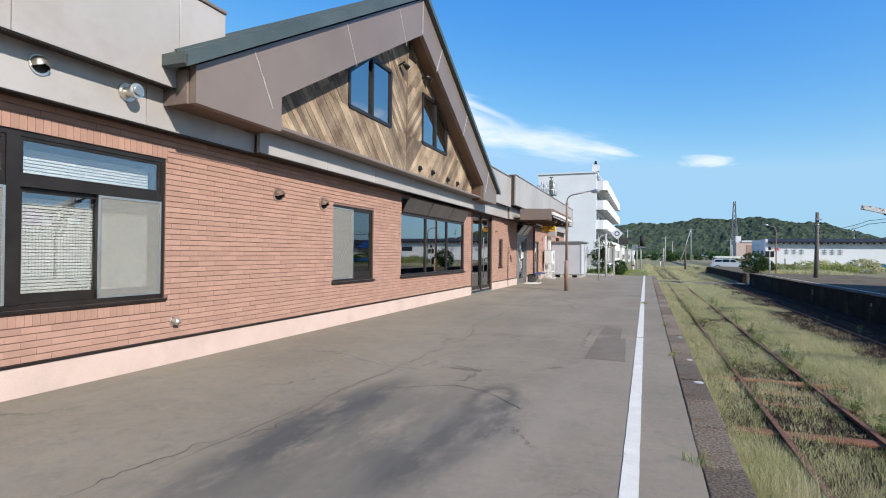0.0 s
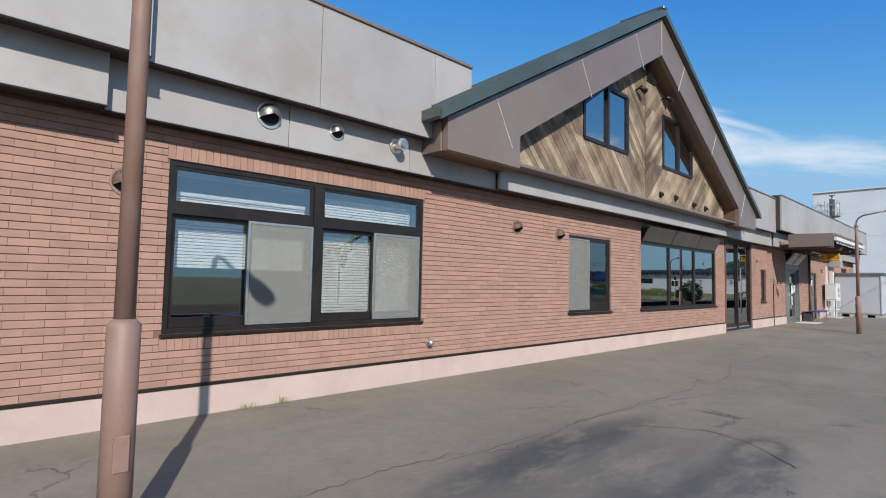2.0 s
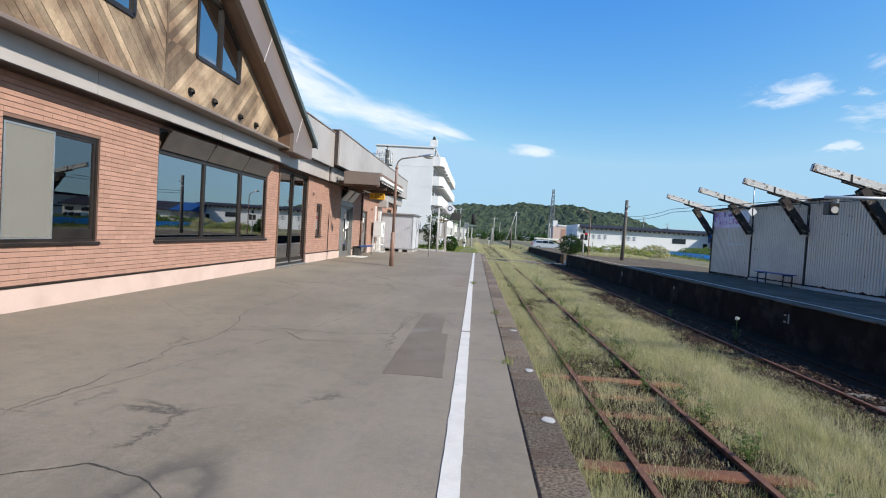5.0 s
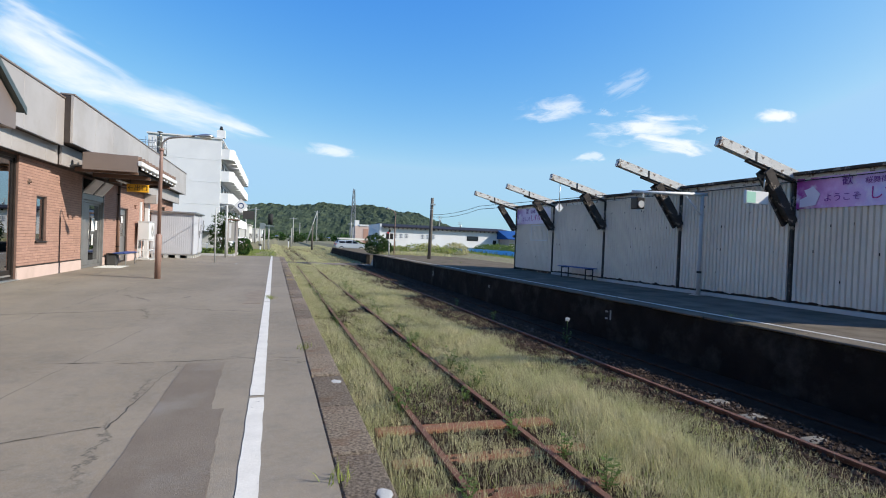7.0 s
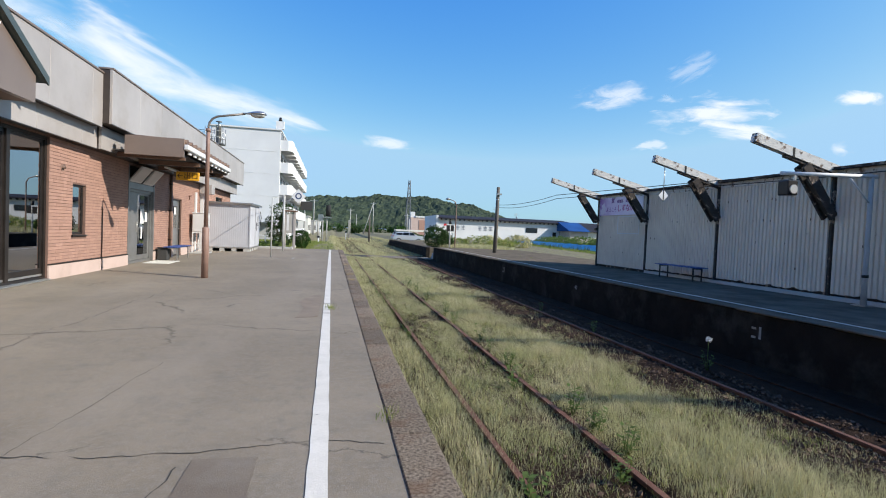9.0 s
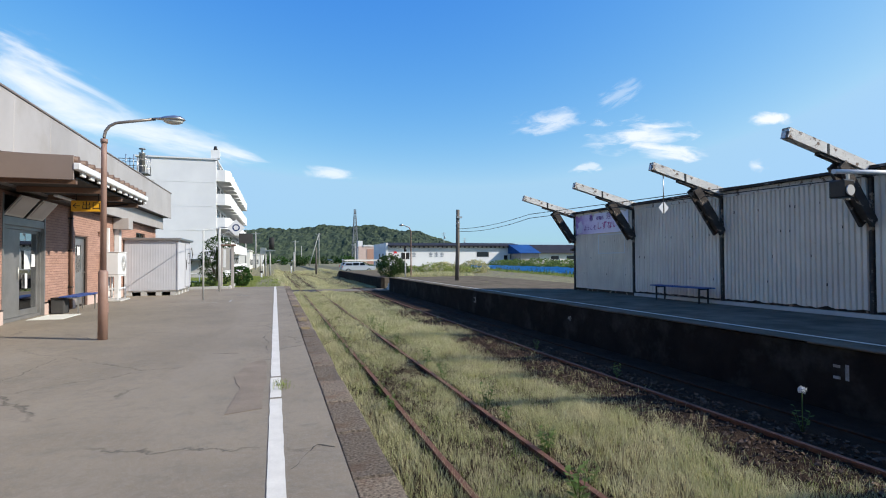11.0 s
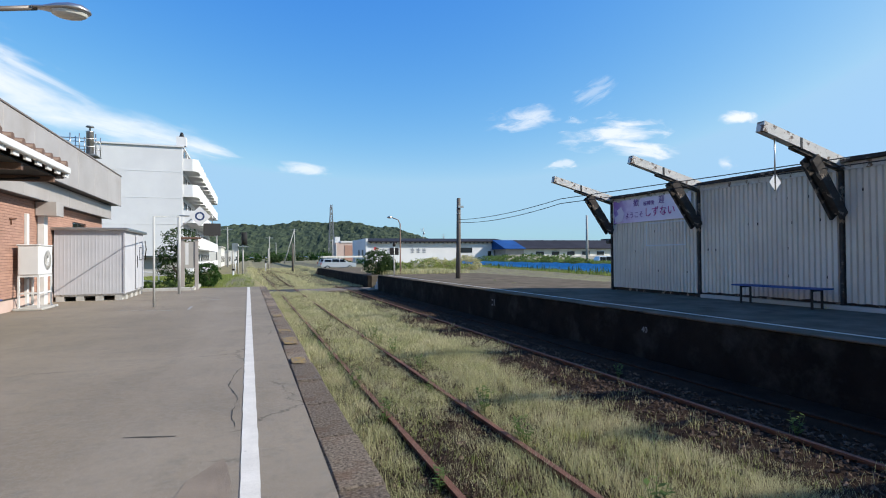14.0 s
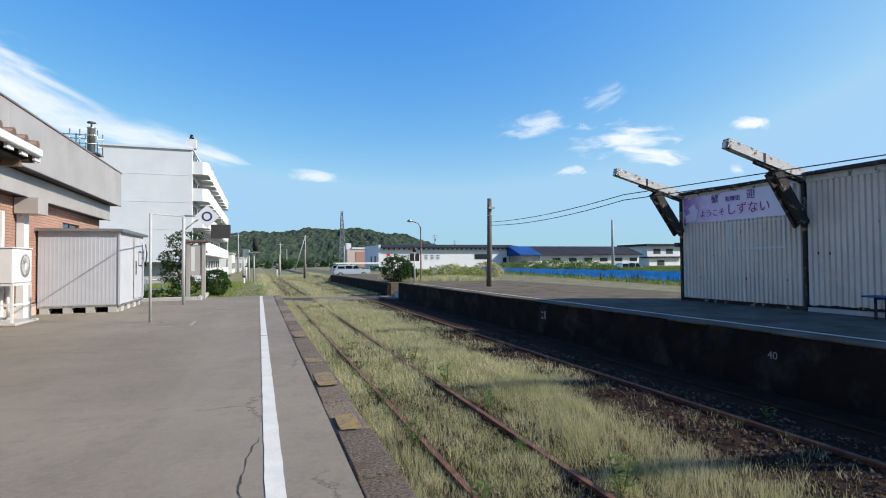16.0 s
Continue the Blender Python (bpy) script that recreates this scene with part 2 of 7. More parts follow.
M_mortar = surf("brick_joint", (0.17, 0.1, 0.077), (0.2, 0.122, 0.096), 8, 90, rough=0.95, bump=0.2)
M_brick = surf("brick_face", (0.345, 0.198, 0.146), (0.395, 0.228, 0.17), 5, 120, rough=0.85, bump=0.25, vary=0.09, fine_amt=0.12)
M_bricks = surf("brick_faces", (0.345, 0.198, 0.146), (0.395, 0.228, 0.17), 5, 120, rough=0.85, bump=0.25, island=0.09, fine_amt=0.12)
M_plinth = surf("plinth_render", (0.52, 0.385, 0.33), (0.58, 0.44, 0.385), 1.5, 70, rough=0.9, bump=0.25, stain=(0.42, 0.32, 0.27), stain_scale=2.2, stain_amt=0.5)
M_fascia = surf("grey_brown_metal_panel", (0.365, 0.325, 0.3), (0.425, 0.385, 0.36), 0.8, 30, rough=0.42, metal=0.12, bump=0.0, fine_amt=0.05, vary=0.04, stain=(0.26, 0.2, 0.14), stain_scale=0.8, stain_amt=0.35)
M_barge = surf("brown_metal_panel", (0.20, 0.15, 0.125), (0.235, 0.18, 0.15), 0.7, 30, rough=0.4, metal=0.2, bump=0.0, fine_amt=0.05, vary=0.05)
M_soffit = surf("dark_brown_soffit", (0.13, 0.075, 0.05), (0.17, 0.10, 0.065), 2, 40, rough=0.6, bump=0.05)
# soffit brown taken near black for the shadow under the fascia
M_eaves = surf("shadow_dark_eaves_metal", (0.04, 0.029, 0.024), (0.06, 0.045, 0.037), 2, 40, rough=0.6, bump=0.03)
M_roof = surf("green_grey_roof_metal", (0.075, 0.095, 0.09), (0.105, 0.125, 0.118), 1.2, 40, rough=0.45, metal=0.3, bump=0.1)
M_frame = surf("dark_bronze_aluminium", (0.018, 0.014, 0.012), (0.03, 0.024, 0.021), 4, 80, rough=0.35, metal=0.1, bump=0.03, spec=0.35)
M_ventpanel = surf("dark_vent_panel", (0.12, 0.11, 0.105), (0.16, 0.148, 0.14), 2, 40, rough=0.35, metal=0.6, bump=0.0, fine_amt=0.1)
M_hood = surf("brown_vent_paint", (0.24, 0.15, 0.115), (0.3, 0.2, 0.155), 6, 60, rough=0.5, bump=0.05)
M_doorgrey = surf("grey_door_metal", (0.2, 0.195, 0.185), (0.26, 0.25, 0.24), 3, 50, rough=0.4, metal=0.4, bump=0.02)
M_alu = surf("pale_aluminium", (0.5, 0.5, 0.48), (0.58, 0.58, 0.56), 5, 60, rough=0.35, metal=0.8, bump=0.05)
M_glass = pane("window_glass", (0.82, 0.85, 0.86), 0.2)
M_glass_high = pane("gable_glass", (0.3, 0.33, 0.35), 0.5)
M_glass_dark = pane("tinted_glass", (0.22, 0.25, 0.26), 0.45)
M_screen = screen_mat()
M_blind = surf("white_blind_slat", (0.68, 0.665, 0.63), (0.73, 0.715, 0.68), 5, 60, rough=0.6, bump=0.0, fine_amt=0.04)
M_white = surf("white_paint", (0.60, 0.60, 0.59), (0.66, 0.66, 0.65), 1.2, 50, rough=0.6, bump=0.08, fine_amt=0.06, stain=(0.55, 0.54, 0.5), stain_scale=0.7, stain_amt=0.3)
M_cream = surf("cream_metal", (0.66, 0.64, 0.58), (0.72, 0.7, 0.64), 1.5, 50, rough=0.5, bump=0.05, fine_amt=0.06)
M_room = surf("room_plaster", (0.36, 0.34, 0.31), (0.42, 0.4, 0.36), 1, 40, rough=0.9, bump=0.0)
# darkness of the unlit rooms put into the colour; also plain dark boards
M_roomdark = surf("room_gloom_and_dark_boards", (0.035, 0.034, 0.033), (0.055, 0.052, 0.05), 1, 40, rough=0.9, bump=0.0)
M_galv = surf("galvanised_steel", (0.42, 0.41, 0.39), (0.5, 0.49, 0.47), 6, 60, rough=0.35, metal=0.85, bump=0.05)
M_chrome = plain("bright_steel", (0.72, 0.68, 0.62), 0.38, 0.9)
M_black = plain("black_void", (0.01, 0.01, 0.01), 0.8)
M_lampbrown = surf("brown_post_paint", (0.25, 0.15, 0.115), (0.29, 0.18, 0.14), 5, 80, rough=0.55, bump=0.1, stain=(0.2, 0.09, 0.05), stain_scale=3, stain_amt=0.5)
M_lens = plain("milky_lamp_cover", (0.55, 0.55, 0.5), 0.3)
# darker copy of the rail rust, holding the shade beside the far platform
M_shaderust = surf("shade_dark_rail", (0.035, 0.017, 0.011), (0.055, 0.03, 0.02), 8, 90, rough=0.95, bump=0.4, fine_amt=0.4, spec=0.1)
M_rust = surf("rusty_rail", (0.115, 0.045, 0.026), (0.19, 0.085, 0.05), 8, 90, rough=0.9, bump=0.4, fine_amt=0.4)
M_sleeper = surf("old_concrete_sleeper", (0.14, 0.12, 0.095), (0.24, 0.21, 0.17), 9, 60, rough=0.95, bump=0.5, fine_amt=0.4)
M_tie = surf("old_sleeper", (0.27, 0.09, 0.035), (0.2, 0.1, 0.06), 3, 60, rough=0.95, bump=0.6, stretch=(0.3, 4, 4), vary=0.25)
M_corr = surf("corrugated_cream_metal", (0.61, 0.525, 0.42), (0.69, 0.605, 0.49), 0.9, 40, rough=0.6, bump=0.05, fine_amt=0.1, stain=(0.2, 0.13, 0.08), stain_scale=3.0, stain_lo=0.68, stain_hi=0.74, stain_amt=0.8)
M_oldwood = surf("peeling_white_timber", (0.6, 0.57, 0.52), (0.7, 0.68, 0.64), 3, 60, rough=0.9, bump=0.5, stretch=(0.5, 3, 3), stain=(0.16, 0.11, 0.08), stain_scale=6, stain_lo=0.56, stain_hi=0.62)
M_darkwood = surf("weathered_dark_timber", (0.035, 0.027, 0.022), (0.065, 0.05, 0.04), 3, 60, rough=0.95, bump=0.5, stretch=(1, 1, 3), stain=(0.34, 0.27, 0.21), stain_scale=5, stain_lo=0.56, stain_hi=0.6, stain_amt=0.8)
M_blue = surf("blue_bench_paint", (0.022, 0.055, 0.2), (0.03, 0.07, 0.26), 4, 60, rough=0.5, bump=0.1)
M_bluetarp = surf("blue_tarpaulin", (0.05, 0.3, 0.62), (0.1, 0.4, 0.7), 3, 30, rough=0.5, bump=0.4)
M_blueroof = surf("blue_roof_metal", (0.012, 0.06, 0.2), (0.02, 0.085, 0.26), 0.4, 10, rough=0.8, spec=0.15, bump=0.0)
M_navyroof = surf("navy_roof_metal", (0.022, 0.022, 0.03), (0.035, 0.035, 0.045), 0.4, 10, rough=0.85, spec=0.15, bump=0.0)
M_yellow = plain("sign_yellow", (0.72, 0.36, 0.015), 0.45)
M_ink = plain("sign_ink", (0.01, 0.01, 0.012), 0.6)
M_green = plain("sign_green", (0.3, 0.55, 0.42), 0.5)
M_red = plain("sign_red", (0.6, 0.02, 0.03), 0.5)
M_navy = plain("ring_navy", (0.02, 0.04, 0.12), 0.5)
M_conc = surf("pale_concrete", (0.4, 0.39, 0.36), (0.48, 0.46, 0.43), 2, 50, rough=0.9, bump=0.3)
M_pole = surf("grey_brown_pole", (0.1, 0.085, 0.07), (0.15, 0.13, 0.11), 4, 60, rough=0.9, bump=0.3, stretch=(3, 3, 0.5))
M_cpole = surf("concrete_pole", (0.34, 0.33, 0.31), (0.42, 0.41, 0.38), 2, 40, rough=0.9, bump=0.1)
M_car = plain("silver_white_car_paint", (0.62, 0.64, 0.66), 0.25, 0.3)
M_carglass = plain("dark_car_glass", (0.012, 0.014, 0.016), 0.12)
M_tyre = plain("tyre_rubber", (0.015, 0.015, 0.015), 0.85)
M_board = surf("weathered_cedar", (0.16, 0.1, 0.06), (0.4, 0.3, 0.2), 1.6, 30, rough=0.75, bump=0.35, vary=0.45, stretch=(1, 1, 1), stain=(0.09, 0.06, 0.04), stain_scale=1.4, stain_amt=0.6, fine_amt=0.35)
M_leaf = leaf_mat("tree_leaf", (0.035, 0.065, 0.02), (0.06, 0.105, 0.03))
M_leaf2 = leaf_mat("shrub_leaf", (0.03, 0.075, 0.015), (0.055, 0.12, 0.025))
M_weed = leaf_mat("weed_leaf", (0.10, 0.16, 0.04), (0.17, 0.23, 0.07))
M_grass = leaf_mat("dry_grass", (0.6, 0.54, 0.32), (0.44, 0.43, 0.205), 1.6)
M_grassgreen = leaf_mat("green_grass", (0.20, 0.26, 0.06), (0.33, 0.35, 0.10), 0.8)
M_bark = surf("bark", (0.07, 0.05, 0.035), (0.1, 0.075, 0.05), 6, 50, rough=0.95, bump=0.6)
M_ground = surf("grassy_ground", (0.17, 0.155, 0.07), (0.29, 0.255, 0.12), 2.3, 45, rough=0.95, bump=0.5, stain=(0.13, 0.10, 0.075), stain_scale=1.3, stain_lo=0.5, stain_hi=0.62, fine_amt=0.5, bump_dist=0.03)
M_soil = surf("track_soil", (0.075, 0.05, 0.03), (0.15, 0.115, 0.06), 2.6, 70, spec=0.1, rough=0.95, bump=0.9, fine_amt=0.6, bump_dist=0.03, stain=(0.17, 0.17, 0.06), stain_scale=5, stain_amt=0.6)
# brown taken near black to carry the shade beside the far platform
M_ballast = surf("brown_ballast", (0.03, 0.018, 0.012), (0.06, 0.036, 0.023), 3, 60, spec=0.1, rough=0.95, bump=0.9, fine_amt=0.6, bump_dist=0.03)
M_hill = surf("wooded_hill", (0.03, 0.046, 0.032), (0.085, 0.105, 0.058), 0.14, 0.5, rough=0.95, bump=0.0, fine_amt=0.8, spec=0.1)


# ---------------------------------------------------------------- mesh helpers
def B():
    return bmesh.new()


def box(bm, x0, y0, z0, x1, y1, z1, bevel=0.0):
    v = [bm.verts.new((x, y, z)) for x in (x0, x1) for y in (y0, y1) for z in (z0, z1)]
    fs = [bm.faces.new([v[i] for i in f]) for f in ((0, 1, 3, 2), (4, 6, 7, 5), (0, 4, 5, 1), (2, 3, 7, 6), (0, 2, 6, 4), (1, 5, 7, 3))]
    if bevel:
        es = list({e for f in fs for e in f.edges})
        bmesh.ops.bevel(bm, geom=es, offset=bevel, segments=1, affect="EDGES")
    return bm


def beam(bm, p, q, w, h, up=(0, 0, 1)):
    """A squared bar from p to q, w wide and h deep."""
    p, q = Vector(p), Vector(q)
    d = (q - p).normalized()
    s = d.cross(Vector(up))
    s = s.normalized() if s.length > 1e-4 else Vector((1, 0, 0))
    u = s.cross(d)
    v = []
    for c in (p, q):
        v += [bm.verts.new(c + s * a * w / 2 + u * b * h / 2) for a, b in ((-1, -1), (1, -1), (1, 1), (-1, 1))]
    for f in ((0, 3, 2, 1), (4, 5, 6, 7), (0, 1, 5, 4), (1, 2, 6, 5), (2, 3, 7, 6), (3, 0, 4, 7)):
        bm.faces.new([v[i] for i in f])
    return bm


def rod(bm, pts, r, n=10, caps=True):
    """A round bar along pts; r a radius or one for each point."""
    pts = [Vector(p) for p in pts]
    rs = r if isinstance(r, (list, tuple)) else [r] * len(pts)
    rings = []
    for i, p in enumerate(pts):
        d = (pts[min(i + 1, len(pts) - 1)] - pts[max(i - 1, 0)]).normalized()
        s = d.cross(Vector((0, 0, 1)))
        s = s.normalized() if s.length > 1e-3 else Vector((1, 0, 0))
        u = s.cross(d)
        rings.append([bm.verts.new(p + (s * math.cos(a) + u * math.sin(a)) * rs[i]) for a in (2 * math.pi * k / n for k in range(n))])
    for a, b in zip(rings, rings[1:]):
        for k in range(n):
            f = bm.faces.new((a[k], a[(k + 1) % n], b[(k + 1) % n], b[k]))
            f.smooth = True
    if caps:
        bm.faces.new(rings[0][::-1])
        bm.faces.new(rings[-1])
    return bm


def prism(bm, pts, x0, x1):
    """A polygon in (y, z) drawn out along x."""
    a = [bm.verts.new((x0, y, z)) for y, z in pts]
    b = [bm.verts.new((x1, y, z)) for y, z in pts]
    n = len(pts)
    bm.faces.new(a)
    bm.faces.new(b[::-1])
    for i in range(n):
        bm.faces.new((a[i], b[i], b[(i + 1) % n], a[(i + 1) % n]))
    return bm


def mesh_of(name, bm, material):
    bmesh.ops.recalc_face_normals(bm, faces=bm.faces[:])
    me = bpy.data.meshes.new(name)
    bm.to_mesh(me)
    bm.free()
    for m in (material if isinstance(material, (list, tuple)) else (material,)):
        me.materials.append(m)
    return me


def part(name, bm, material, parent=None, label="", loc=None):
    ob = new(name, mesh_of(name, bm, material) if isinstance(bm, bmesh.types.BMesh) else bm)
    if parent:
        ob.parent = parent
    if loc:
        ob.location = loc
    return tagged(ob, label)


def thing(name, label, category, loc=(0, 0, 0), turn=0.0, group="", kind=""):
    ob = new(name)
    ob.matrix_world = pose(*loc, 0, 0, turn)
    return tagged(ob, label, category, group, kind)


def setting(name, bm, material, label, category):
    return tagged(part(name, bm, material), label, category, kind="structure")


def writing(name, text, size, material, parent, loc, rot, label="", depth=0.002):
    """Raised lettering in the built-in font, as a mesh."""
    cu = bpy.data.curves.new(name, "FONT")
    cu.body, cu.size, cu.align_x, cu.align_y, cu.extrude = text, size, "CENTER", "CENTER", depth
    tmp = bpy.data.objects.new(name, cu)
    scene.collection.objects.link(tmp)
    me = bpy.data.meshes.new_from_object(tmp.evaluated_get(bpy.context.evaluated_depsgraph_get()))
    bpy.data.objects.remove(tmp)
    me.materials.clear()
    me.materials.append(material)
    ob = new(name, me)
    ob.parent = parent
    ob.matrix_local = pose(*loc, *rot)
    return tagged(ob, label)


def mesh_np(name, verts, faces, material, smooth=False):
    me = bpy.data.meshes.new(name)
    me.from_pydata(verts.tolist() if hasattr(verts, "tolist") else verts, [], faces.tolist() if hasattr(faces, "tolist") else faces)
    me.materials.append(material)
    return me


rng = np.random.default_rng(7)

M_shedwhite = surf("light_grey_shed_metal", (0.43, 0.43, 0.455), (0.48, 0.48, 0.505), 1.2, 50, rough=0.6, bump=0.05, fine_amt=0.05)
M_joint = surf("faint_wall_joint", (0.7, 0.7, 0.69), (0.74, 0.74, 0.73), 1.2, 50, rough=0.7, bump=0.0)
M_wall = surf("white_painted_concrete", (0.63, 0.63, 0.635), (0.69, 0.69, 0.69), 0.4, 20, rough=0.8, bump=0.05, fine_amt=0.04, stain=(0.66, 0.65, 0.6), stain_scale=0.15, stain_amt=0.3)
M_lamparm = surf("dull_lamp_metal", (0.17, 0.145, 0.13), (0.22, 0.19, 0.17), 6, 60, rough=0.45, metal=0.4, bump=0.05)
M_faint = surf("faded_floor_paint", (0.33, 0.32, 0.3), (0.24, 0.23, 0.21), 6, 60, rough=0.8, bump=0.2, stain=(0.22, 0.2, 0.17), stain_scale=9, stain_lo=0.5, stain_hi=0.6)
M_postgrey = surf("pale_grey_post_paint", (0.42, 0.42, 0.40), (0.48, 0.48, 0.46), 3, 60, rough=0.55, bump=0.05)
M_letter = plain("grey_sign_letters", (0.2, 0.22, 0.26), 0.6)
M_tower = surf("tower_steel", (0.16, 0.17, 0.18), (0.2, 0.21, 0.22), 2, 20, rough=0.6, metal=0.3, bump=0.0)

# ---------------------------------------------------------------- ground
def ground_height(x, y):
    """Track bed low between the platforms, fields a little below platform level, all level far off."""
    def step(a, b, v):
        t = min(1.0, max(0.0, (v - a) / (b - a)))
        return t * t * (3 - 2 * t)
    bed = -0.92
    left = -0.5 + 0.42 * step(36.0, 37.6, y) - 0.5 * step(46, 75, y)
    right = -0.55 + 0.5 * step(10.5, 12.5, x) * (1 - step(150, 260, y))
    if x < 4:
        h = left + (bed - left) * step(0.2, 1.2, x) if y < 37.4 else left + (bed - left) * step(0.3, 1.6, x)
    else:
        h = bed + (right - bed) * step(7.9, 8.6, x)
    return h


def axis_steps(spec):
    out = []
    for a, b, n in spec:
        out += list(np.linspace(a, b, n, endpoint=False))
    return out + [spec[-1][1]]


gx = axis_steps([(-3000, -200, 8), (-200, -20, 9), (-20, 0, 10), (0, 10, 50), (10, 20, 10), (20, 200, 10), (200, 3000, 8)])
gy = axis_steps([(-3000, -200, 6), (-200, -20, 6), (-20, 34, 90), (34, 60, 52), (60, 200, 40), (200, 1000, 10), (1000, 4000, 6)])
gv, gf = [], []
for j, y in enumerate(gy):
    for i, x in enumerate(gx):
        bump = 0.035 * noise.noise(Vector((x * 1.7, y * 1.7, 0))) + 0.02 * noise.noise(Vector((x * 5, y * 5, 3)))
        gv.append((x, y, ground_height(x, y) + bump))
        if i and j:
            k = j * len(gx) + i
            gf.append((k - len(gx) - 1, k - len(gx), k, k - 1))
tagged(new("ground", mesh_np("ground", gv, gf, M_ground)), "dry grassy ground with patches of bare brown earth", "ground", kind="structure")

bm = B()
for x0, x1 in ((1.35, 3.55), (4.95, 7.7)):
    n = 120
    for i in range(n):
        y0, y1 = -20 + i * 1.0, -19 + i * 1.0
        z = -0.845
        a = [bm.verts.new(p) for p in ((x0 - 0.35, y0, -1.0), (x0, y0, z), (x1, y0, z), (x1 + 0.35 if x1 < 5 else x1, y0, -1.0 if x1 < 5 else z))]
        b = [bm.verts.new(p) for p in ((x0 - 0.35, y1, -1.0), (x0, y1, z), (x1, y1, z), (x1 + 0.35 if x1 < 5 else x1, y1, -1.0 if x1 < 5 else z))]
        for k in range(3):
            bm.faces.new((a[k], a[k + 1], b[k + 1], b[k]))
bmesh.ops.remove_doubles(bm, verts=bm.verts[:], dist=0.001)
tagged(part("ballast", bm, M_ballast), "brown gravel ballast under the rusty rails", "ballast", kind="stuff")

bm = B()
for x0, x1 in ((0.87, 1.36), (3.5, 5.0)):
    for i in range(66):
        y0 = -18 + i
        row = [[bm.verts.new((x0 + (x1 - x0) * u / 3, y, -0.862 + 0.018 * noise.noise(Vector((x0 + u, y * 1.3, 2))))) for u in range(4)] for y in (y0, y0 + 1)]
        for u in range(3):
            bm.faces.new((row[0][u], row[0][u + 1], row[1][u + 1], row[1][u]))
tagged(part("soil", bm, M_soil), "dark brown soil under the grass between the tracks", "soil", kind="stuff")

# ---------------------------------------------------------------- platform by the station
P1_END = 37.5
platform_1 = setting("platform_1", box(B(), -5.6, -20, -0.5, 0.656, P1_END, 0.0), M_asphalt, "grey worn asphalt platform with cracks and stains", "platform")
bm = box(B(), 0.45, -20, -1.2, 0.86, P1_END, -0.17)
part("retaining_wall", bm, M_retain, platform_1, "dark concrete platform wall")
bm = B()
box(bm, -9.5, P1_END + 0.004, -0.6, 0.665, P1_END + 0.03, -0.03)
part("platform_end", bm, M_conc, platform_1)


def flat_patch(name, corners, material, label, z=0.004):
    bm = B()
    pts = []
    for (x0, y0), (x1, y1) in zip(corners, corners[1:] + corners[:1]):
        n = max(2, int(math.hypot(x1 - x0, y1 - y0) / 0.12))
        for i in range(n):
            t = i / n
            w = 0.018
            pts.append((x0 + (x1 - x0) * t + w * noise.noise(Vector((x0 * 3 + t * 9, y0, 1))), y0 + (y1 - y0) * t + w * noise.noise(Vector((x0, y0 * 3 + t * 9, 5)))))
    f = bm.faces.new([bm.verts.new((x, y, z)) for x, y in pts])
    g = bmesh.ops.extrude_face_region(bm, geom=[f])
    for v in [e for e in g["geom"] if isinstance(e, bmesh.types.BMVert)]:
        v.co.z -= 0.003
    return part(name, bm, material, platform_1, label)


flat_patch("repair_patch", [(-0.47, 6.4), (0.05, 6.4), (0.0, 8.4), (-0.08, 8.4), (-0.11, 9.85), (-0.45, 9.85)], M_asphalt_dark, "dark rectangular asphalt repair")
flat_patch("repair_patch", [(-0.2, 14.4), (0.1, 14.5), (0.12, 16.6), (0.06, 17.0), (-0.12, 16.7), (-0.24, 16.0), (-0.14, 15.4)], M_asphalt_worn, "reddish worn asphalt patch")

# white safety line, with worn, ragged edges
bm = B()
yy = np.arange(-20, 37.3, 0.06)
ring = []
for y in yy:
    worn = max(0.0, noise.noise(Vector((0, y * 0.35, 4)))) * 0.05
    l = 0.165 + 0.006 * noise.noise(Vector((1, y * 4, 0)))
    r = 0.272 + 0.006 * noise.noise(Vector((2, y * 4, 0)))
    if y > 16.0:
        worn *= 1.8
        r -= worn * abs(noise.noise(Vector((3, y * 6, 0))))
        l += worn * abs(noise.noise(Vector((5, y * 6, 0))))
    ring.append((bm.verts.new((l, y, 0.005)), bm.verts.new((r, y, 0.005))))
for k, (a, b) in enumerate(zip(ring, ring[1:])):
    if noise.noise(Vector((9.1, k * 0.37, 0))) < 0.62:
        bm.faces.new((a[0], a[1], b[1], b[0]))
setting("white_line", bm, M_line, "white painted safety line, worn and cracked", "line marking")

# cracks and the seam between two pours of asphalt
M_crack = surf("crack_shadow", (0.03, 0.028, 0.025), (0.06, 0.055, 0.048), 9, 80, rough=1.0, bump=0.0)


def crack(pts, w, jag, seed):
    bm, rail_pts = B(), []
    for (x0, y0), (x1, y1) in zip(pts, pts[1:]):
        d = math.hypot(x1 - x0, y1 - y0)
        n = max(3, int(d / 0.035))
        nx, ny = -(y1 - y0) / d, (x1 - x0) / d
        for i in range(n):
            t = i / n
            q = Vector((x0 + (x1 - x0) * t, y0 + (y1 - y0) * t, seed))
            o = jag * (noise.noise(q * 2.3) + 0.5 * noise.noise(q * 9.0) + 0.3 * noise.noise(q * 25.0))
            k = max(0.0, w * (0.6 + 0.9 * noise.noise(q * 4.0 + Vector((3, 1, 0))) + 0.4 * noise.noise(q * 19.0)))
            rail_pts.append((q.x + nx * o, q.y + ny * o, nx * k, ny * k))
    vs = [(bm.verts.new((x - a, y - b, 0.003)), bm.verts.new((x + a, y + b, 0.003))) for x, y, a, b in rail_pts]
    for a, b in zip(vs, vs[1:]):
        bm.faces.new((a[0], a[1], b[1], b[0]))
    return part("crack", bm, M_crack, platform_1, "thin jagged crack in the asphalt")


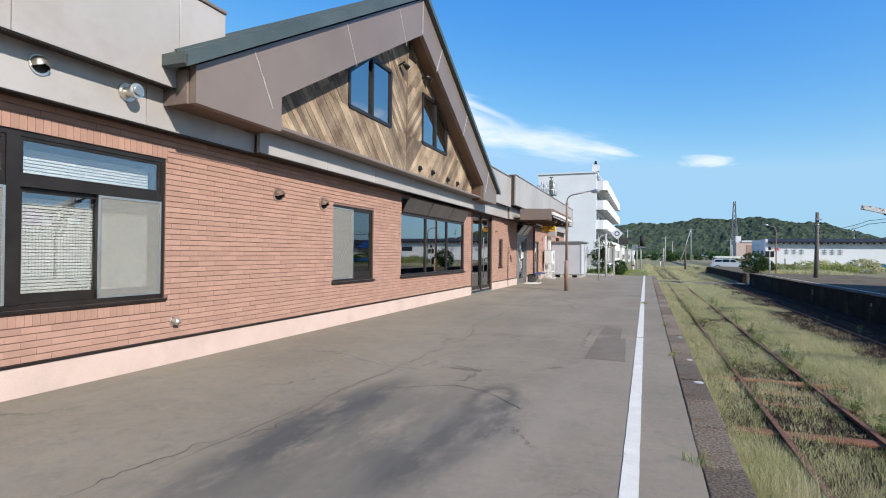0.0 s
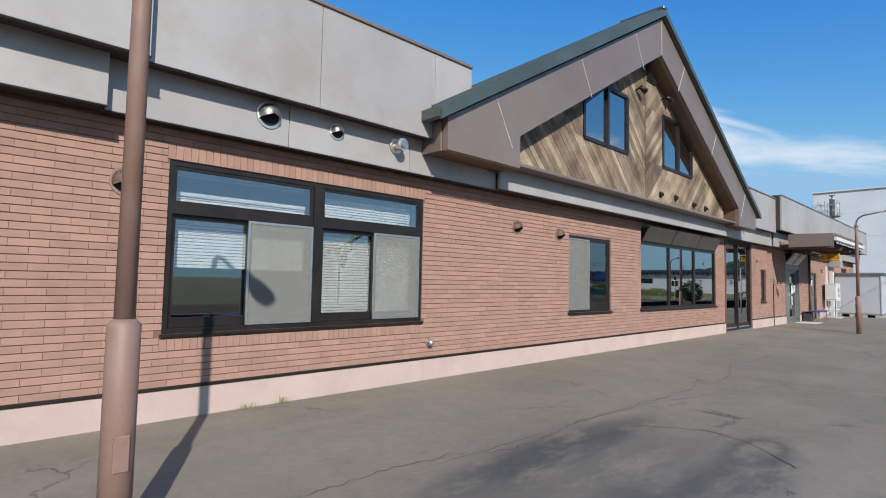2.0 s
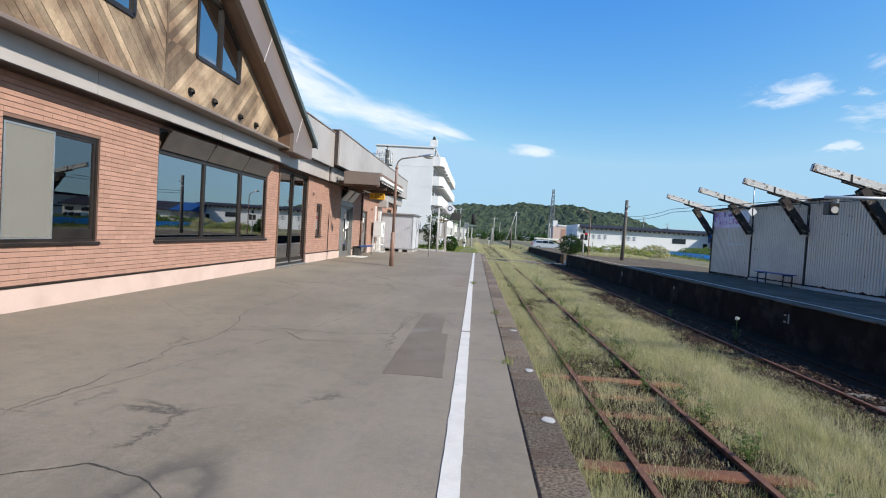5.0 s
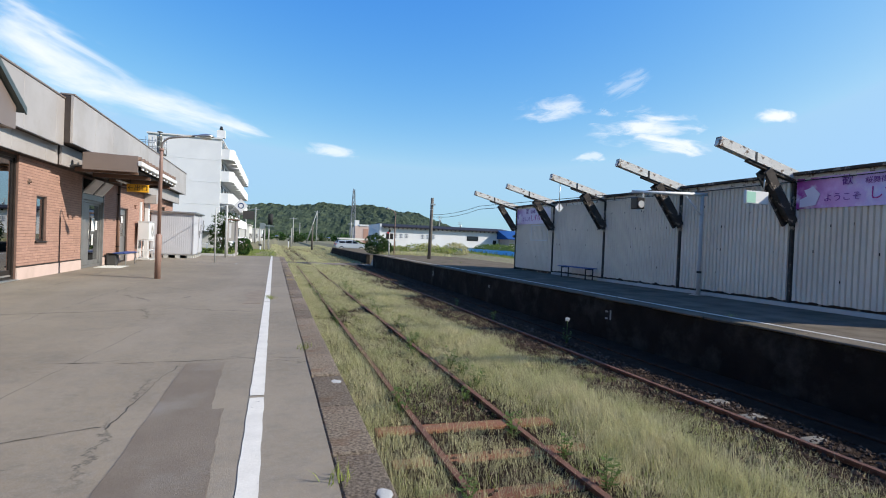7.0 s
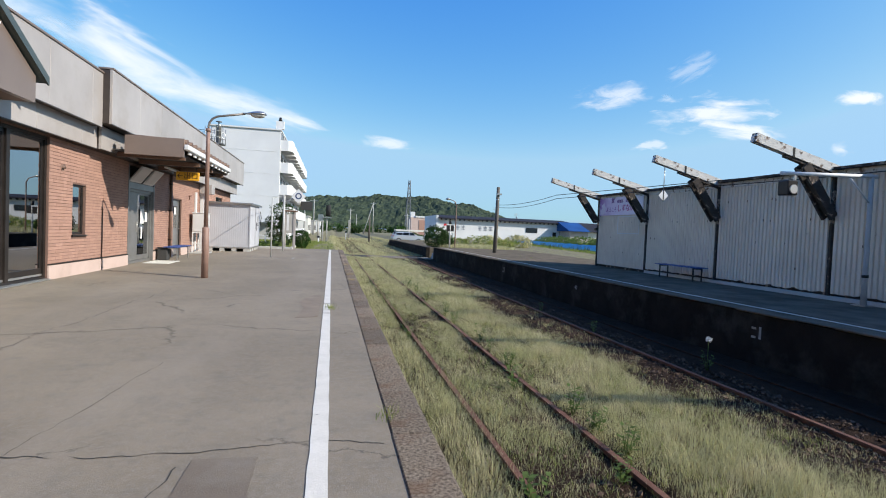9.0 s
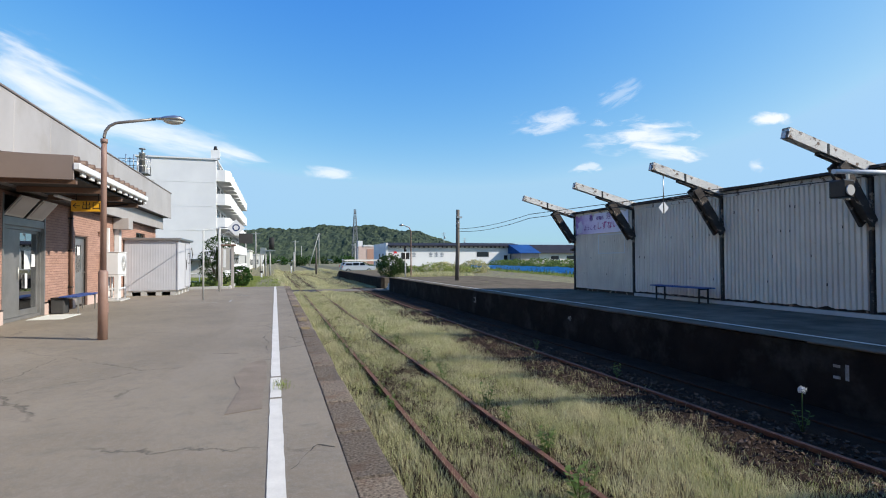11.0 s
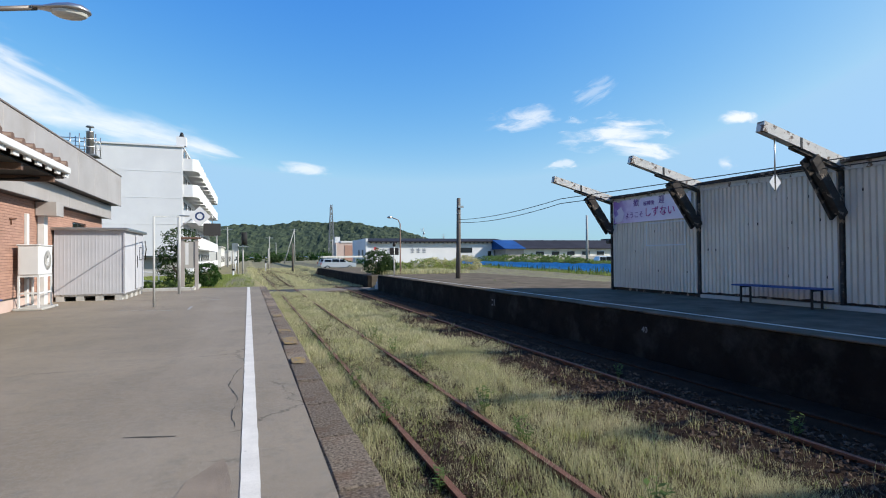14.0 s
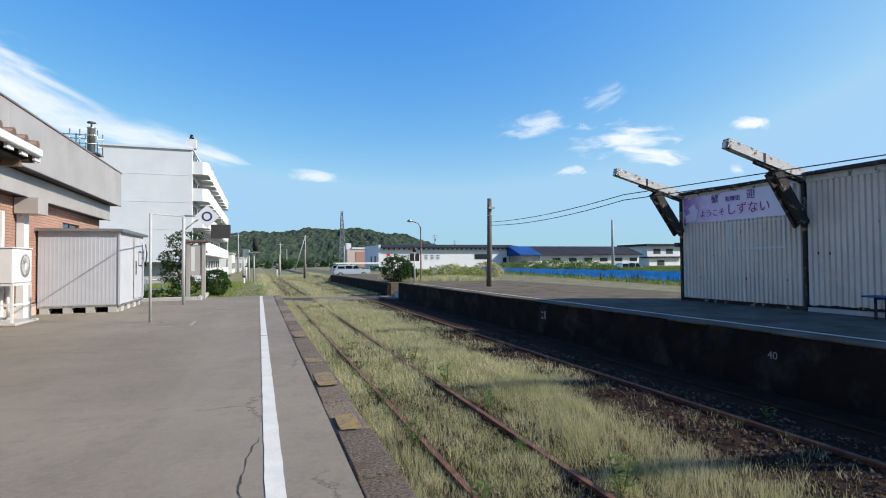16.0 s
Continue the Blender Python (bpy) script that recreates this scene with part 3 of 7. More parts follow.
crack([(-1.6, 10.0), (-0.5, 9.93), (0.15, 10.05), (0.64, 9.98)], 0.006, 0.05, 1)
crack([(-2.6, 1.5), (-2.54, 4.9), (-1.6, 8.3), (-1.2, 12.0)], 0.0035, 0.03, 2)
crack([(0.14, 19.9), (0.06, 19.5), (0.03, 19.0), (0.11, 18.5), (0.08, 17.9), (0.15, 17.3)], 0.006, 0.03, 3)
crack([(0.24, 20.1), (0.21, 19.3), (0.25, 18.6), (0.2, 18.1)], 0.007, 0.02, 4)
crack([(0.3, 13.0), (0.5, 13.4), (0.645, 13.3)], 0.005, 0.03, 5)
crack([(-4.2, 27.2), (-2.8, 26.6), (-1.4, 27.0)], 0.004, 0.05, 6)
# the long seam between two pours, breaking up, and its side cracks
crack([(-2.75, -1.0), (-2.73, 2.0), (-2.5, 2.5), (-2.56, 4.0), (-2.47, 7.7), (-2.87, 9.0), (-2.8, 12.5), (-2.6, 18.0)], 0.0055, 0.09, 8)
crack([(-2.13, 4.0), (-1.6, 4.35), (-1.21, 4.2), (-0.72, 3.75)], 0.007, 0.03, 9)
crack([(-2.47, 7.75), (-1.9, 7.9), (-1.56, 7.45), (-0.9, 7.6)], 0.006, 0.04, 10)
crack([(-0.65, 8.1), (-0.6, 8.9), (-0.5, 9.8)], 0.006, 0.03, 11)
crack([(-2.4, 8.0), (-1.14, 7.98), (-0.65, 8.15)], 0.006, 0.04, 12)
crack([(-4.4, 9.5), (-3.4, 8.4), (-2.87, 8.9)], 0.004, 0.05, 13)
crack([(-0.62, 17.68), (-0.24, 17.56)], 0.012, 0.015, 14)
crack([(-4.0, 21.5), (-2.75, 19.9), (-2.1, 19.8)], 0.006, 0.04, 15)

# white painted marks on the asphalt round the sign frame
bm = B()
for x0, y0, x1, y1 in ((-2.77, 28.1, -2.55, 28.16), (-2.45, 27.95, -2.2, 28.0), (-2.1, 27.75, -1.85, 27.8), (-1.8, 27.6, -1.5, 27.66), (-1.2, 27.6, -1.14, 28.5), (-1.2, 31.6, -0.7, 31.65), (-1.15, 30.6, -0.6, 30.7)):
    box(bm, x0, y0, 0.001, x1, y1, 0.006)
setting("trim_marks", bm, M_faint, "faded white painted marks on asphalt", "floor marking")

# ---------------------------------------------------------------- platform across the tracks
P2 = 7.78
platform_2 = setting("platform_2", box(B(), P2 + 0.28, -20, -0.6, 14.5, 45.8, 0.09), M_asphalt_2, "grey-brown asphalt island platform, partly in shade", "platform")
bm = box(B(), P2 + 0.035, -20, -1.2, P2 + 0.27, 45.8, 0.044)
part("retaining_wall", bm, M_retain, platform_2, "stained concrete platform wall, shade put into its dark colour")
edge_y = -20.0
while edge_y < 45.7:
    e = min(45.8, edge_y + rng.uniform(0.7, 1.5))
    o = rng.uniform(-0.02, 0.02)
    part("edge_stone", box(B(), P2 + o, edge_y + 0.006, rng.uniform(0.045, 0.065), P2 + 0.279, e - 0.006, 0.092 + rng.uniform(-0.012, 0.003), 0.012), M_asphalt_2, platform_2)
    edge_y = e
bm = box(B(), 8.235, -20, 0.091, 8.295, 45.0, 0.096)
part("edge_line", bm, M_line, platform_2, "thin white line")
writing("painted_number", "40", 0.17, M_faint, platform_2, (P2 + 0.032, 22.1, -0.29), (90, 0, -90), "white painted number 40")
for y, s in ((29.2, 1), (14.9, 1)):
    bm = box(B(), P2 + 0.028, y - 0.1, -0.4, P2 + 0.034, y - 0.05, -0.18)
    box(bm, P2 + 0.028, y + 0.02, -0.4, P2 + 0.034, y + 0.12, -0.36)
    box(bm, P2 + 0.028, y + 0.02, -0.24, P2 + 0.034, y + 0.12, -0.2)
    part("painted_mark", bm, M_faint, platform_2, "faded white painted mark")
# the part of that platform past the track crossing
platform_3 = setting("platform_3", box(B(), P2 + 0.28, 48.6, -0.9, 14.5, 76, -0.06), M_asphalt_2, "old platform end with worn asphalt beyond the crossing", "platform")
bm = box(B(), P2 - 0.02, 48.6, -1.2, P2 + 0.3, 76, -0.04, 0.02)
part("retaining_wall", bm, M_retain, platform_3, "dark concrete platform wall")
bm = prism(B(), [(76, -1.2), (80, -1.2), (76, -0.05)], P2, 12)
part("ramp", bm, M_asphalt_2, platform_3)
M_faded = surf("faded_yellow_paint", (0.3, 0.24, 0.1), (0.36, 0.3, 0.15), 4, 50, rough=0.8, bump=0.2)
# steps at the crossing, edged in yellow and black
steps = thing("platform_steps", "concrete steps with yellow and black edges to crossing", "steps", (P2, 45.8, -1.0))
for i, (y, z) in enumerate(((0.0, 0.85), (0.4, 0.62), (0.8, 0.4))):
    part("step", box(B(), 0.1, y, 0, 2.2, y + 0.4, z), M_conc, steps)
    for k in range(6):
        part("edge_stripe", box(B(), 0.1 + k * 0.35, y + 0.401, z - 0.2, 0.45 + k * 0.35, y + 0.409, z + 0.004), M_faded if k % 2 else M_ink, steps)

# ---------------------------------------------------------------- tracks
def rail(x, y0, y1, z_top, bend=0.0):
    """A flat-bottomed rail: head, web and foot; far ahead it swings aside."""
    prof = [(-0.055, -0.122), (0.055, -0.122), (0.055, -0.112), (0.009, -0.1), (0.009, -0.035), (0.032, -0.028), (0.032, 0), (-0.032, 0), (-0.032, -0.028), (-0.009, -0.035), (-0.009, -0.1), (-0.055, -0.112)]
    bm = B()
    prev = None
    y = y0
    while y <= y1:
        off = bend * max(0.0, y - 52) ** 2
        sag = -0.01 * noise.noise(Vector((x, y * 0.25, 0)))
        cur = [bm.verts.new((x + off + px, y, z_top + pz + sag)) for px, pz in prof]
        if prev:
            for i in range(len(prof)):
                bm.faces.new((prev[i], prev[(i + 1) % len(prof)], cur[(i + 1) % len(prof)], cur[i]))
        prev = cur
        y += 1.5
    return bm


RZ = -0.78
track_1 = thing("railway_track", "rusty railway track overgrown with dry grass", "track", (0, 0, RZ), kind="structure")
track_2 = thing("railway_track", "rusty railway track in the shade of the platform", "track", (0, 0, RZ), kind="structure")
part("rail", rail(1.90, -18, 170, 0, -0.0004), M_rust, track_1)
part("rail", rail(2.975, -18, 170, 0, -0.0004), M_rust, track_1)
part("rail", rail(5.93, -18, 170, 0, -0.0012), M_rust, track_2)
# the shaded far rail, also set 35 mm low so less of it shows
part("rail", rail(7.0, -18, 170, -0.035, -0.0012), M_shaderust, track_2, "rail set low, with shade put into its rust")
tie_mesh = mesh_of("sleeper", box(B(), -1.05, -0.1, -0.2, 1.05, 0.1, -0.115, 0.012), M_tie)
for k in range(58):
    for tr, x in ((track_1, 2.437), (track_2, 6.465)):
        ob = part("sleeper", tie_mesh, None, tr, loc=(x + rng.uniform(-0.04, 0.04), 0.6 + k * 0.78 + rng.uniform(-0.03, 0.03), (0.08 if tr is track_1 and k in (5, 8, 10, 11, 12) else 0.03) + rng.uniform(-0.022, 0.01)))
        ob.rotation_euler.z = rng.uniform(-0.02, 0.02)
for y in (8.77, 9.59, 10.22):
    part("concrete_sleeper", box(B(), 6.08, y - 0.09, -0.2, 6.5 - 0.12 * (y % 1), y + 0.09, -0.05, 0.012), M_sleeper, track_2, "grey concrete sleeper end")
# boarded crossing between the platforms
crossing = thing("track_crossing", "dark boarded crossing over the tracks", "crossing", (0, 46.6, -0.78), kind="structure")
for k in range(7):
    for x0, x1 in ((0.9, 1.84), (1.97, 2.9), (6.0, 6.93)):
        part("crossing_board", box(B(), x0, -1.2 + k * 0.36, -0.1, x1, -0.87 + k * 0.36, 0.012, 0.008), M_roomdark, crossing)
part("crossing_path", box(B(), 3.05, -1.2, -0.2, 5.86, 1.3, 0.0, 0.01), M_asphalt_dark, crossing)
part("crossing_path", box(B(), 7.07, -1.2, -0.2, 7.75, 1.3, -0.01, 0.01), M_asphalt_dark, crossing)

# ---------------------------------------------------------------- station walls
W = -5.22                                   # face of the brickwork
WALL_S, WALL_N, WALL_TOP = -12.0, 37.6, 2.9
OPEN = {                                    # y0, y1, z0, z1
    "office": (0.53, 3.87, 0.82, 2.53), "shop": (7.60, 9.18, 0.83, 2.31), "waiting": (10.57, 15.30, 0.83, 2.76),
    "hall_door": (16.10, 18.65, 0.0, 2.82), "slit": (19.62, 20.25, 0.88, 1.98), "entrance": (22.80, 24.90, 0.0, 2.78),
    "side_door": (27.0, 28.05, 0.0, 2.05), "high": (33.9, 35.4, 2.05, 2.5)}


def holes_wall(bm, x0, x1, y0, y1, z0, z1, holes):
    ys = sorted({y0, y1, *[h[0] for h in holes], *[h[1] for h in holes]})
    zs = sorted({z0, z1, *[h[2] for h in holes], *[h[3] for h in holes]})
    zs = [z for z in zs if z0 <= z <= z1]
    for a, b in zip(ys, ys[1:]):
        run = None
        for c, d in zip(zs, zs[1:]):
            inside = any(h[0] <= (a + b) / 2 <= h[1] and h[2] <= (c + d) / 2 <= h[3] for h in holes)
            if inside:
                if run:
                    box(bm, x0, a, run[0], x1, b, run[1])
                run = None
            else:
                run = (run[0], d) if run else (c, d)
        if run:
            box(bm, x0, a, run[0], x1, b, run[1])
    return bm


wall_station = setting("wall_station", holes_wall(B(), W - 0.26, W - 0.009, WALL_S, WALL_N, 0, WALL_TOP, list(OPEN.values())), M_mortar,
                       "red-brown brick wall of the station building", "wall")
plinth_holes = [h for h in OPEN.values() if h[2] == 0.0]
part("plinth", holes_wall(B(), W - 0.008, W + 0.02, WALL_S, WALL_N, 0.0, 0.285, plinth_holes), M_plinth, wall_station, "pale pink rendered plinth")
part("plinth_strip", holes_wall(B(), W - 0.008, W + 0.028, WALL_S, WALL_N, 0.287, 0.312, [(h[0], h[1], 0, 0.5) for h in plinth_holes]), M_frame, wall_station, "dark metal drip strip")
# the other walls, floor and ceiling of the building
setting("wall_end_north", box(B(), -17, WALL_N - 0.25, -0.1, W - 0.262, WALL_N, 4.2), M_mortar, "brick end wall of the station", "wall")
setting("wall_back", box(B(), -17, WALL_S, -0.1, -16.7, WALL_N - 0.252, 4.2), M_room, "plain rear wall of the station", "wall")
setting("wall_end_south", box(B(), -16.69, WALL_S, -0.1, W - 0.262, WALL_S + 0.25, 4.2), M_room, "plain end wall of the station", "wall")
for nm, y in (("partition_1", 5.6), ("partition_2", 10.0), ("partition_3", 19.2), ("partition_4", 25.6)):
    setting("wall_" + nm, box(B(), -12, y, 0.02, W - 0.27, y + 0.12, 2.85), M_roomdark, "inner partition wall, room gloom put into its colour", "wall")
setting("wall_inner", box(B(), -12.1, WALL_S + 0.3, 0.02, -12.001, WALL_N - 0.3, 2.85), M_roomdark, "inner rear wall, room gloom put into its colour", "wall")
setting("floor", box(B(), -12, WALL_S + 0.3, -0.02, W - 0.262, WALL_N - 0.3, 0.012), M_roomdark, "interior floor, gloom put into its dark colour", "floor")
setting("ceiling", box(B(), -16.6, WALL_S + 0.3, 2.86, W - 0.262, WALL_N - 0.3, 2.95), M_room, "plain white interior ceiling", "ceiling")
setting("roof_flat", box(B(), -17, WALL_S, 4.0, -4.95, WALL_N, 4.1), M_roof, "flat metal roof behind the parapet", "roof")


# ---------------------------------------------------------------- metal fascia bands, panel by panel
def panels(parent, y0, y1, step, x_front, z0, z1, material, thick=0.06, name="panel"):
    y = y0
    while y < y1 - 0.05:
        e = min(y + step, y1)
        if y1 - e < 0.4:
            e = y1
        part(name, box(B(), x_front - thick, y + 0.004, z0, x_front, e - 0.004, z1, 0.003), material, parent)
        y = e


def band(name, y0, y1, x_front, z0, z1, back, label, material=M_fascia, step=1.75, cap=True, sof=True):
    f = tagged(thing(name, label, "fascia", (0, 0, 0)), kind="structure")
    panels(f, y0, y1, step, x_front, z0, z1, material)
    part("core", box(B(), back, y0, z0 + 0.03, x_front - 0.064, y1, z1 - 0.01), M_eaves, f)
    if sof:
        part("soffit", box(B(), back, y0 + 0.002, z0 + 0.012, x_front - 0.066, y1 - 0.002, z0 + 0.028), M_eaves, f, "dark brown soffit, taken darker for the shadow under it")
        part("drip_edge", box(B(), x_front - 0.02, y0, z0 - 0.012, x_front + 0.008, y1, z0 - 0.001), M_frame, f)
    if cap:
        part("coping_cap", box(B(), x_front - 0.3, y0, z1 + 0.001, x_front + 0.025, y1, z1 + 0.045, 0.006), M_barge, f, "brown metal coping")
    return f


band("fascia_lower_1", WALL_S, -0.08, -4.90, 2.84, 3.34, W - 0.24, "lower grey-brown metal fascia, forward section", cap=False)
band("fascia_lower_2", -0.08, 5.2, -5.02, 2.83, 3.34, W - 0.24, "lower grey-brown metal fascia with vent hoods", cap=False)
band("fascia_lower_3", 5.2, 16.0, -4.93, 2.84, 3.17, W - 0.24, "grey metal band under the timber gable", cap=False)
band("fascia_lower_4", 16.0, 20.25, -5.02, 2.84, 3.34, W - 0.24, "lower grey-brown metal fascia", cap=False)
band("fascia_lower_5", 20.25, 37.75, -4.93, 2.84, 3.36, W - 0.24, "lower grey metal fascia above the entrance", cap=False)
part("ledge", box(B(), -5.0, 5.22, 3.172, -4.64, 15.98, 3.225, 0.006), M_barge, bpy.data.objects["fascia_lower_3"], "brown metal ledge under the boards")
band("parapet_1", WALL_S, 0.18, -4.68, 3.29, 4.55, -5.3, "tall grey-brown metal parapet, forward section")
band("parapet_2", 0.18, 4.4, -4.82, 3.29, 4.47, -5.3, "tall grey-brown metal parapet with panel seams")
band("parapet_3", 16.0, 20.0, -4.82, 3.29, 4.47, -5.3, "tall grey metal parapet beside the gable")
band("parapet_4", 20.0, 38.0, -4.63, 3.38, 4.58, -5.3, "tall grey metal parapet above the entrance")

# ---------------------------------------------------------------- gable
GX, GC = -4.55, 10.2
gable = tagged(thing("gable_roof", "steep brown metal gable with dark green-grey roof", "gable", (0, 0, 0)), kind="structure")
TOP, INN, LOW, OUT_Z, IN_Y = 7.27, 6.45, 3.11, 3.54, 5.2
SL = (TOP - OUT_Z) / (GC - 3.67)


def barge_panel(y0, y1, side, end=False):
    """A piece of the barge board between two distances from the low corner."""
    def outer(y):
        return OUT_Z + (y - 3.67) * SL

    def inner(y):
        return max(LOW, 3.6 + (y - IN_Y) * (INN - 3.6) / (GC - IN_Y)) if y >= IN_Y else LOW
    pts = [(y0, inner(y0)), (y0, outer(y0)), (y1, outer(y1)), (y1, inner(y1))]
    if y0 < IN_Y < y1:
        pts = [(y0, LOW), (y0, outer(y0)), (y1, outer(y1)), (y1, inner(y1)), (IN_Y, inner(IN_Y)), (IN_Y, LOW)]
    if side > 0:
        pts = [(2 * GC - y, z) for y, z in pts]
    b = GX
    part("barge_panel", prism(B(), pts, b - 0.1, b), M_barge, gable)
    part("barge_soffit", prism(B(), [(y, z + (0.004 if z < 3.2 else 0.0)) for y, z in pts], -5.12, b - 0.101), M_soffit, gable)


for s in (-1, 1):
    cuts = [3.67, GC]
    for a, b in zip(cuts, cuts[1:]):
        barge_panel(a + 0.004, b - (0.004 if b < GC else 0), s)
    for k in (0,):
        pts = [(3.5, 3.47), (3.44, 3.49), (3.44, 3.62), (GC, TOP + 0.23), (GC, TOP + 0.04)]
        pts = [(2 * GC - y, z) for y, z in pts] if s > 0 else pts
        part("roof_sheet", prism(B(), pts, -5.5, GX + 0.07), M_roof, gable, "dark green-grey standing seam roof")
        edge = [(3.46, 3.45), (3.46, 3.585), (GC, TOP + 0.185), (GC, TOP + 0.05)]
        edge = [(2 * GC - y, z) for y, z in edge] if s > 0 else edge
        part("verge_trim", prism(B(), edge, GX + 0.071, GX + 0.1), M_roof, gable, "green-grey metal verge trim")
    for k in range(3):
        x = GX - 0.08 - k * 0.33
        a = Vector((x, 3.46 if s < 0 else 2 * GC - 3.46, 3.645))
        part("roof_seam", beam(B(), a, (x, GC, TOP + 0.25), 0.03, 0.035), M_roof, gable)
for s in (-1, 1):
    for c in (4.62, 6.9, 8.95):
        a = Vector((0, c, OUT_Z + (c - 3.67) * SL - 0.01))
        run = Vector((0, SL, -1)).normalized()
        b = a + run * (0.74 + 0.1 * (c < 5) + 0.02 * (c - 6.9))
        if s > 0:
            a.y, b.y = 2 * GC - a.y, 2 * GC - b.y
        part("panel_joint", beam(B(), (GX + 0.001, a.y, a.z), (GX + 0.001, b.y, b.z), 0.006, 0.011, (1, 0, 0)), M_joint, gable, "pale joint between barge panels")
part("panel_joint", beam(B(), (GX + 0.001, GC, TOP - 0.01), (GX + 0.001, GC, INN + 0.01), 0.006, 0.011, (1, 0, 0)), M_joint, gable)
part("ridge_cap", box(B(), -5.5, GC - 0.1, TOP + 0.17, GX + 0.1, GC + 0.1, TOP + 0.255, 0.02), M_roof, gable)
part("return_left", box(B(), -5.12, 3.64, 3.105, -4.655, 3.668, 3.5), M_barge, gable)

# timber wall of the gable, behind its boards
WX = -4.93
gable_wall = setting("wall_gable", prism(B(), [(5.0, 3.1), (15.4, 3.1), (15.4, 3.55), (GC, 6.6), (5.0, 3.55)], -5.3, WX - 0.02), M_soffit, "timber-clad gable wall with chevron boards", "wall")
GWIN = [[(7.63, 4.16), (9.35, 4.16), (9.35, 5.36), (8.45, 5.36), (7.63, 4.82)], [(11.1, 4.16), (12.8, 4.16), (12.8, 4.85), (11.9, 5.38), (11.1, 5.38)]]


def clip(poly, a, b, c):
    """Keeps the part of a polygon where a*y + b*z <= c."""
    out = []
    for p, q in zip(poly, poly[1:] + poly[:1]):
        dp, dq = a * p[0] + b * p[1] - c, a * q[0] + b * q[1] - c
        if dp <= 0:
            out.append(p)
        if dp * dq < 0:
            t = dp / (dp - dq)
            out.append((p[0] + (q[0] - p[0]) * t, p[1] + (q[1] - p[1]) * t))
    return out


def outside(poly, hole):
    """What is left of a polygon outside a convex hole, as convex pieces."""
    left, rest = [], poly
    for (y0, z0), (y1, z1) in zip(hole, hole[1:] + hole[:1]):
        a, b = z1 - z0, -(y1 - y0)
        c = a * y0 + b * z0
        cut = clip(rest, -a, -b, -c)
        if len(cut) > 2:
            left.append(cut)
        rest = clip(rest, a, b, c)
        if len(rest) < 3:
            break
    return left


INSIDE = [(5.3, 3.2), (15.1, 3.2), (15.1, 3.66), (GC, 6.48), (5.3, 3.66)]
for s in (-1, 1):
    d = 0.118
    lean = 1.0                                   # boards rise away from the middle seam
    n = math.hypot(1, lean)
    for k in range(-80, 90):
        # a board is the strip between two parallel slanting lines
        ny, nz = (lean / n, 1 / n) if s < 0 else (-lean / n, 1 / n)
        c0 = (ny * GC + nz * 3.2) + k * d
        poly = clip(clip(INSIDE, ny, nz, c0 + d - 0.006), -ny, -nz, -c0)
        poly = clip(poly, 1, 0, GC - 0.004) if s < 0 else clip(poly, -1, 0, -GC - 0.004)
        if len(poly) < 3:
            continue
        pieces = [poly]
        for hole in GWIN:
            pieces = [q for p in pieces for q in outside(p, hole)]
        for p in pieces:
            area = abs(sum(a[0] * b[1] - b[0] * a[1] for a, b in zip(p, p[1:] + p[:1]))) / 2
            if area > 0.002:
                part("board", prism(B(), p, WX - 0.02, WX + rng.uniform(-0.003, 0.003)), M_board, gable_wall)
part("seam_batten", box(B(), WX - 0.02, GC - 0.025, 3.2, WX + 0.008, GC + 0.025, 6.3), M_board, gable_wall)
bm = B()
for k in range(7):
    w = 0.42 - k * 0.06
    beam(bm, (WX + 0.015, GC + 0.05, 6.0 + k * 0.06), (WX + 0.015, GC + 0.05 + w, 6.0 + k * 0.06), 0.03, 0.02)
part("louvre", bm, M_frame, gable_wall, "dark slatted vent at the peak")


# ---------------------------------------------------------------- windows and doors of the station
def frame_box(bm, x0, x1, y0, y1, z0, z1, w):
    box(bm, x0, y0, z0, x1, y0 + w, z1)
    box(bm, x0, y1 - w, z0, x1, y1, z1)
    box(bm, x0, y0 + w, z0, x1, y1 - w, z0 + w)
    box(bm, x0, y0 + w, z1 - w, x1, y1 - w, z1)
    return bm


def glazing(parent, x, y0, y1, z0, z1, material=M_glass, name="pane"):
    ob = part(name, box(B(), x - 0.003, y0, z0, x + 0.003, y1, z1), material, parent)
    ob.visible_shadow = False
    return ob


def sash(parent, x, y0, y1, z0, z1, w=0.045, material=M_glass, fm=M_frame, low=None):
    bm = frame_box(B(), x - 0.02, x + 0.02, y0, y1, z0, z1, w)
    if low:
        box(bm, x - 0.022, y0 + w, z0 + w, x + 0.022, y1 - w, z0 + low)
    s = part("sash", bm, fm, parent)
    glazing(s, x, y0 + w, y1 - w, z0 + (low or w), z1 - w, material)
    return s


def blind(parent, x, y0, y1, z0, z1, name="blind"):
    bm = B()
    z = z1
    while z > z0:
        beam(bm, (x, y0, z), (x, y1, z), 0.029, 0.003, (0.93, 0, 0.3))
        z -= 0.034
    for y in (y0 + 0.15, y1 - 0.15):
        rod(bm, [(x, y, z0), (x, y, z1 + 0.05)], 0.002, 4)
    box(bm, x - 0.02, y0, z1 + 0.01, x + 0.02, y1, z1 + 0.05)
    ob = part(name, bm, M_blind, parent, "white slatted blind")
    return ob


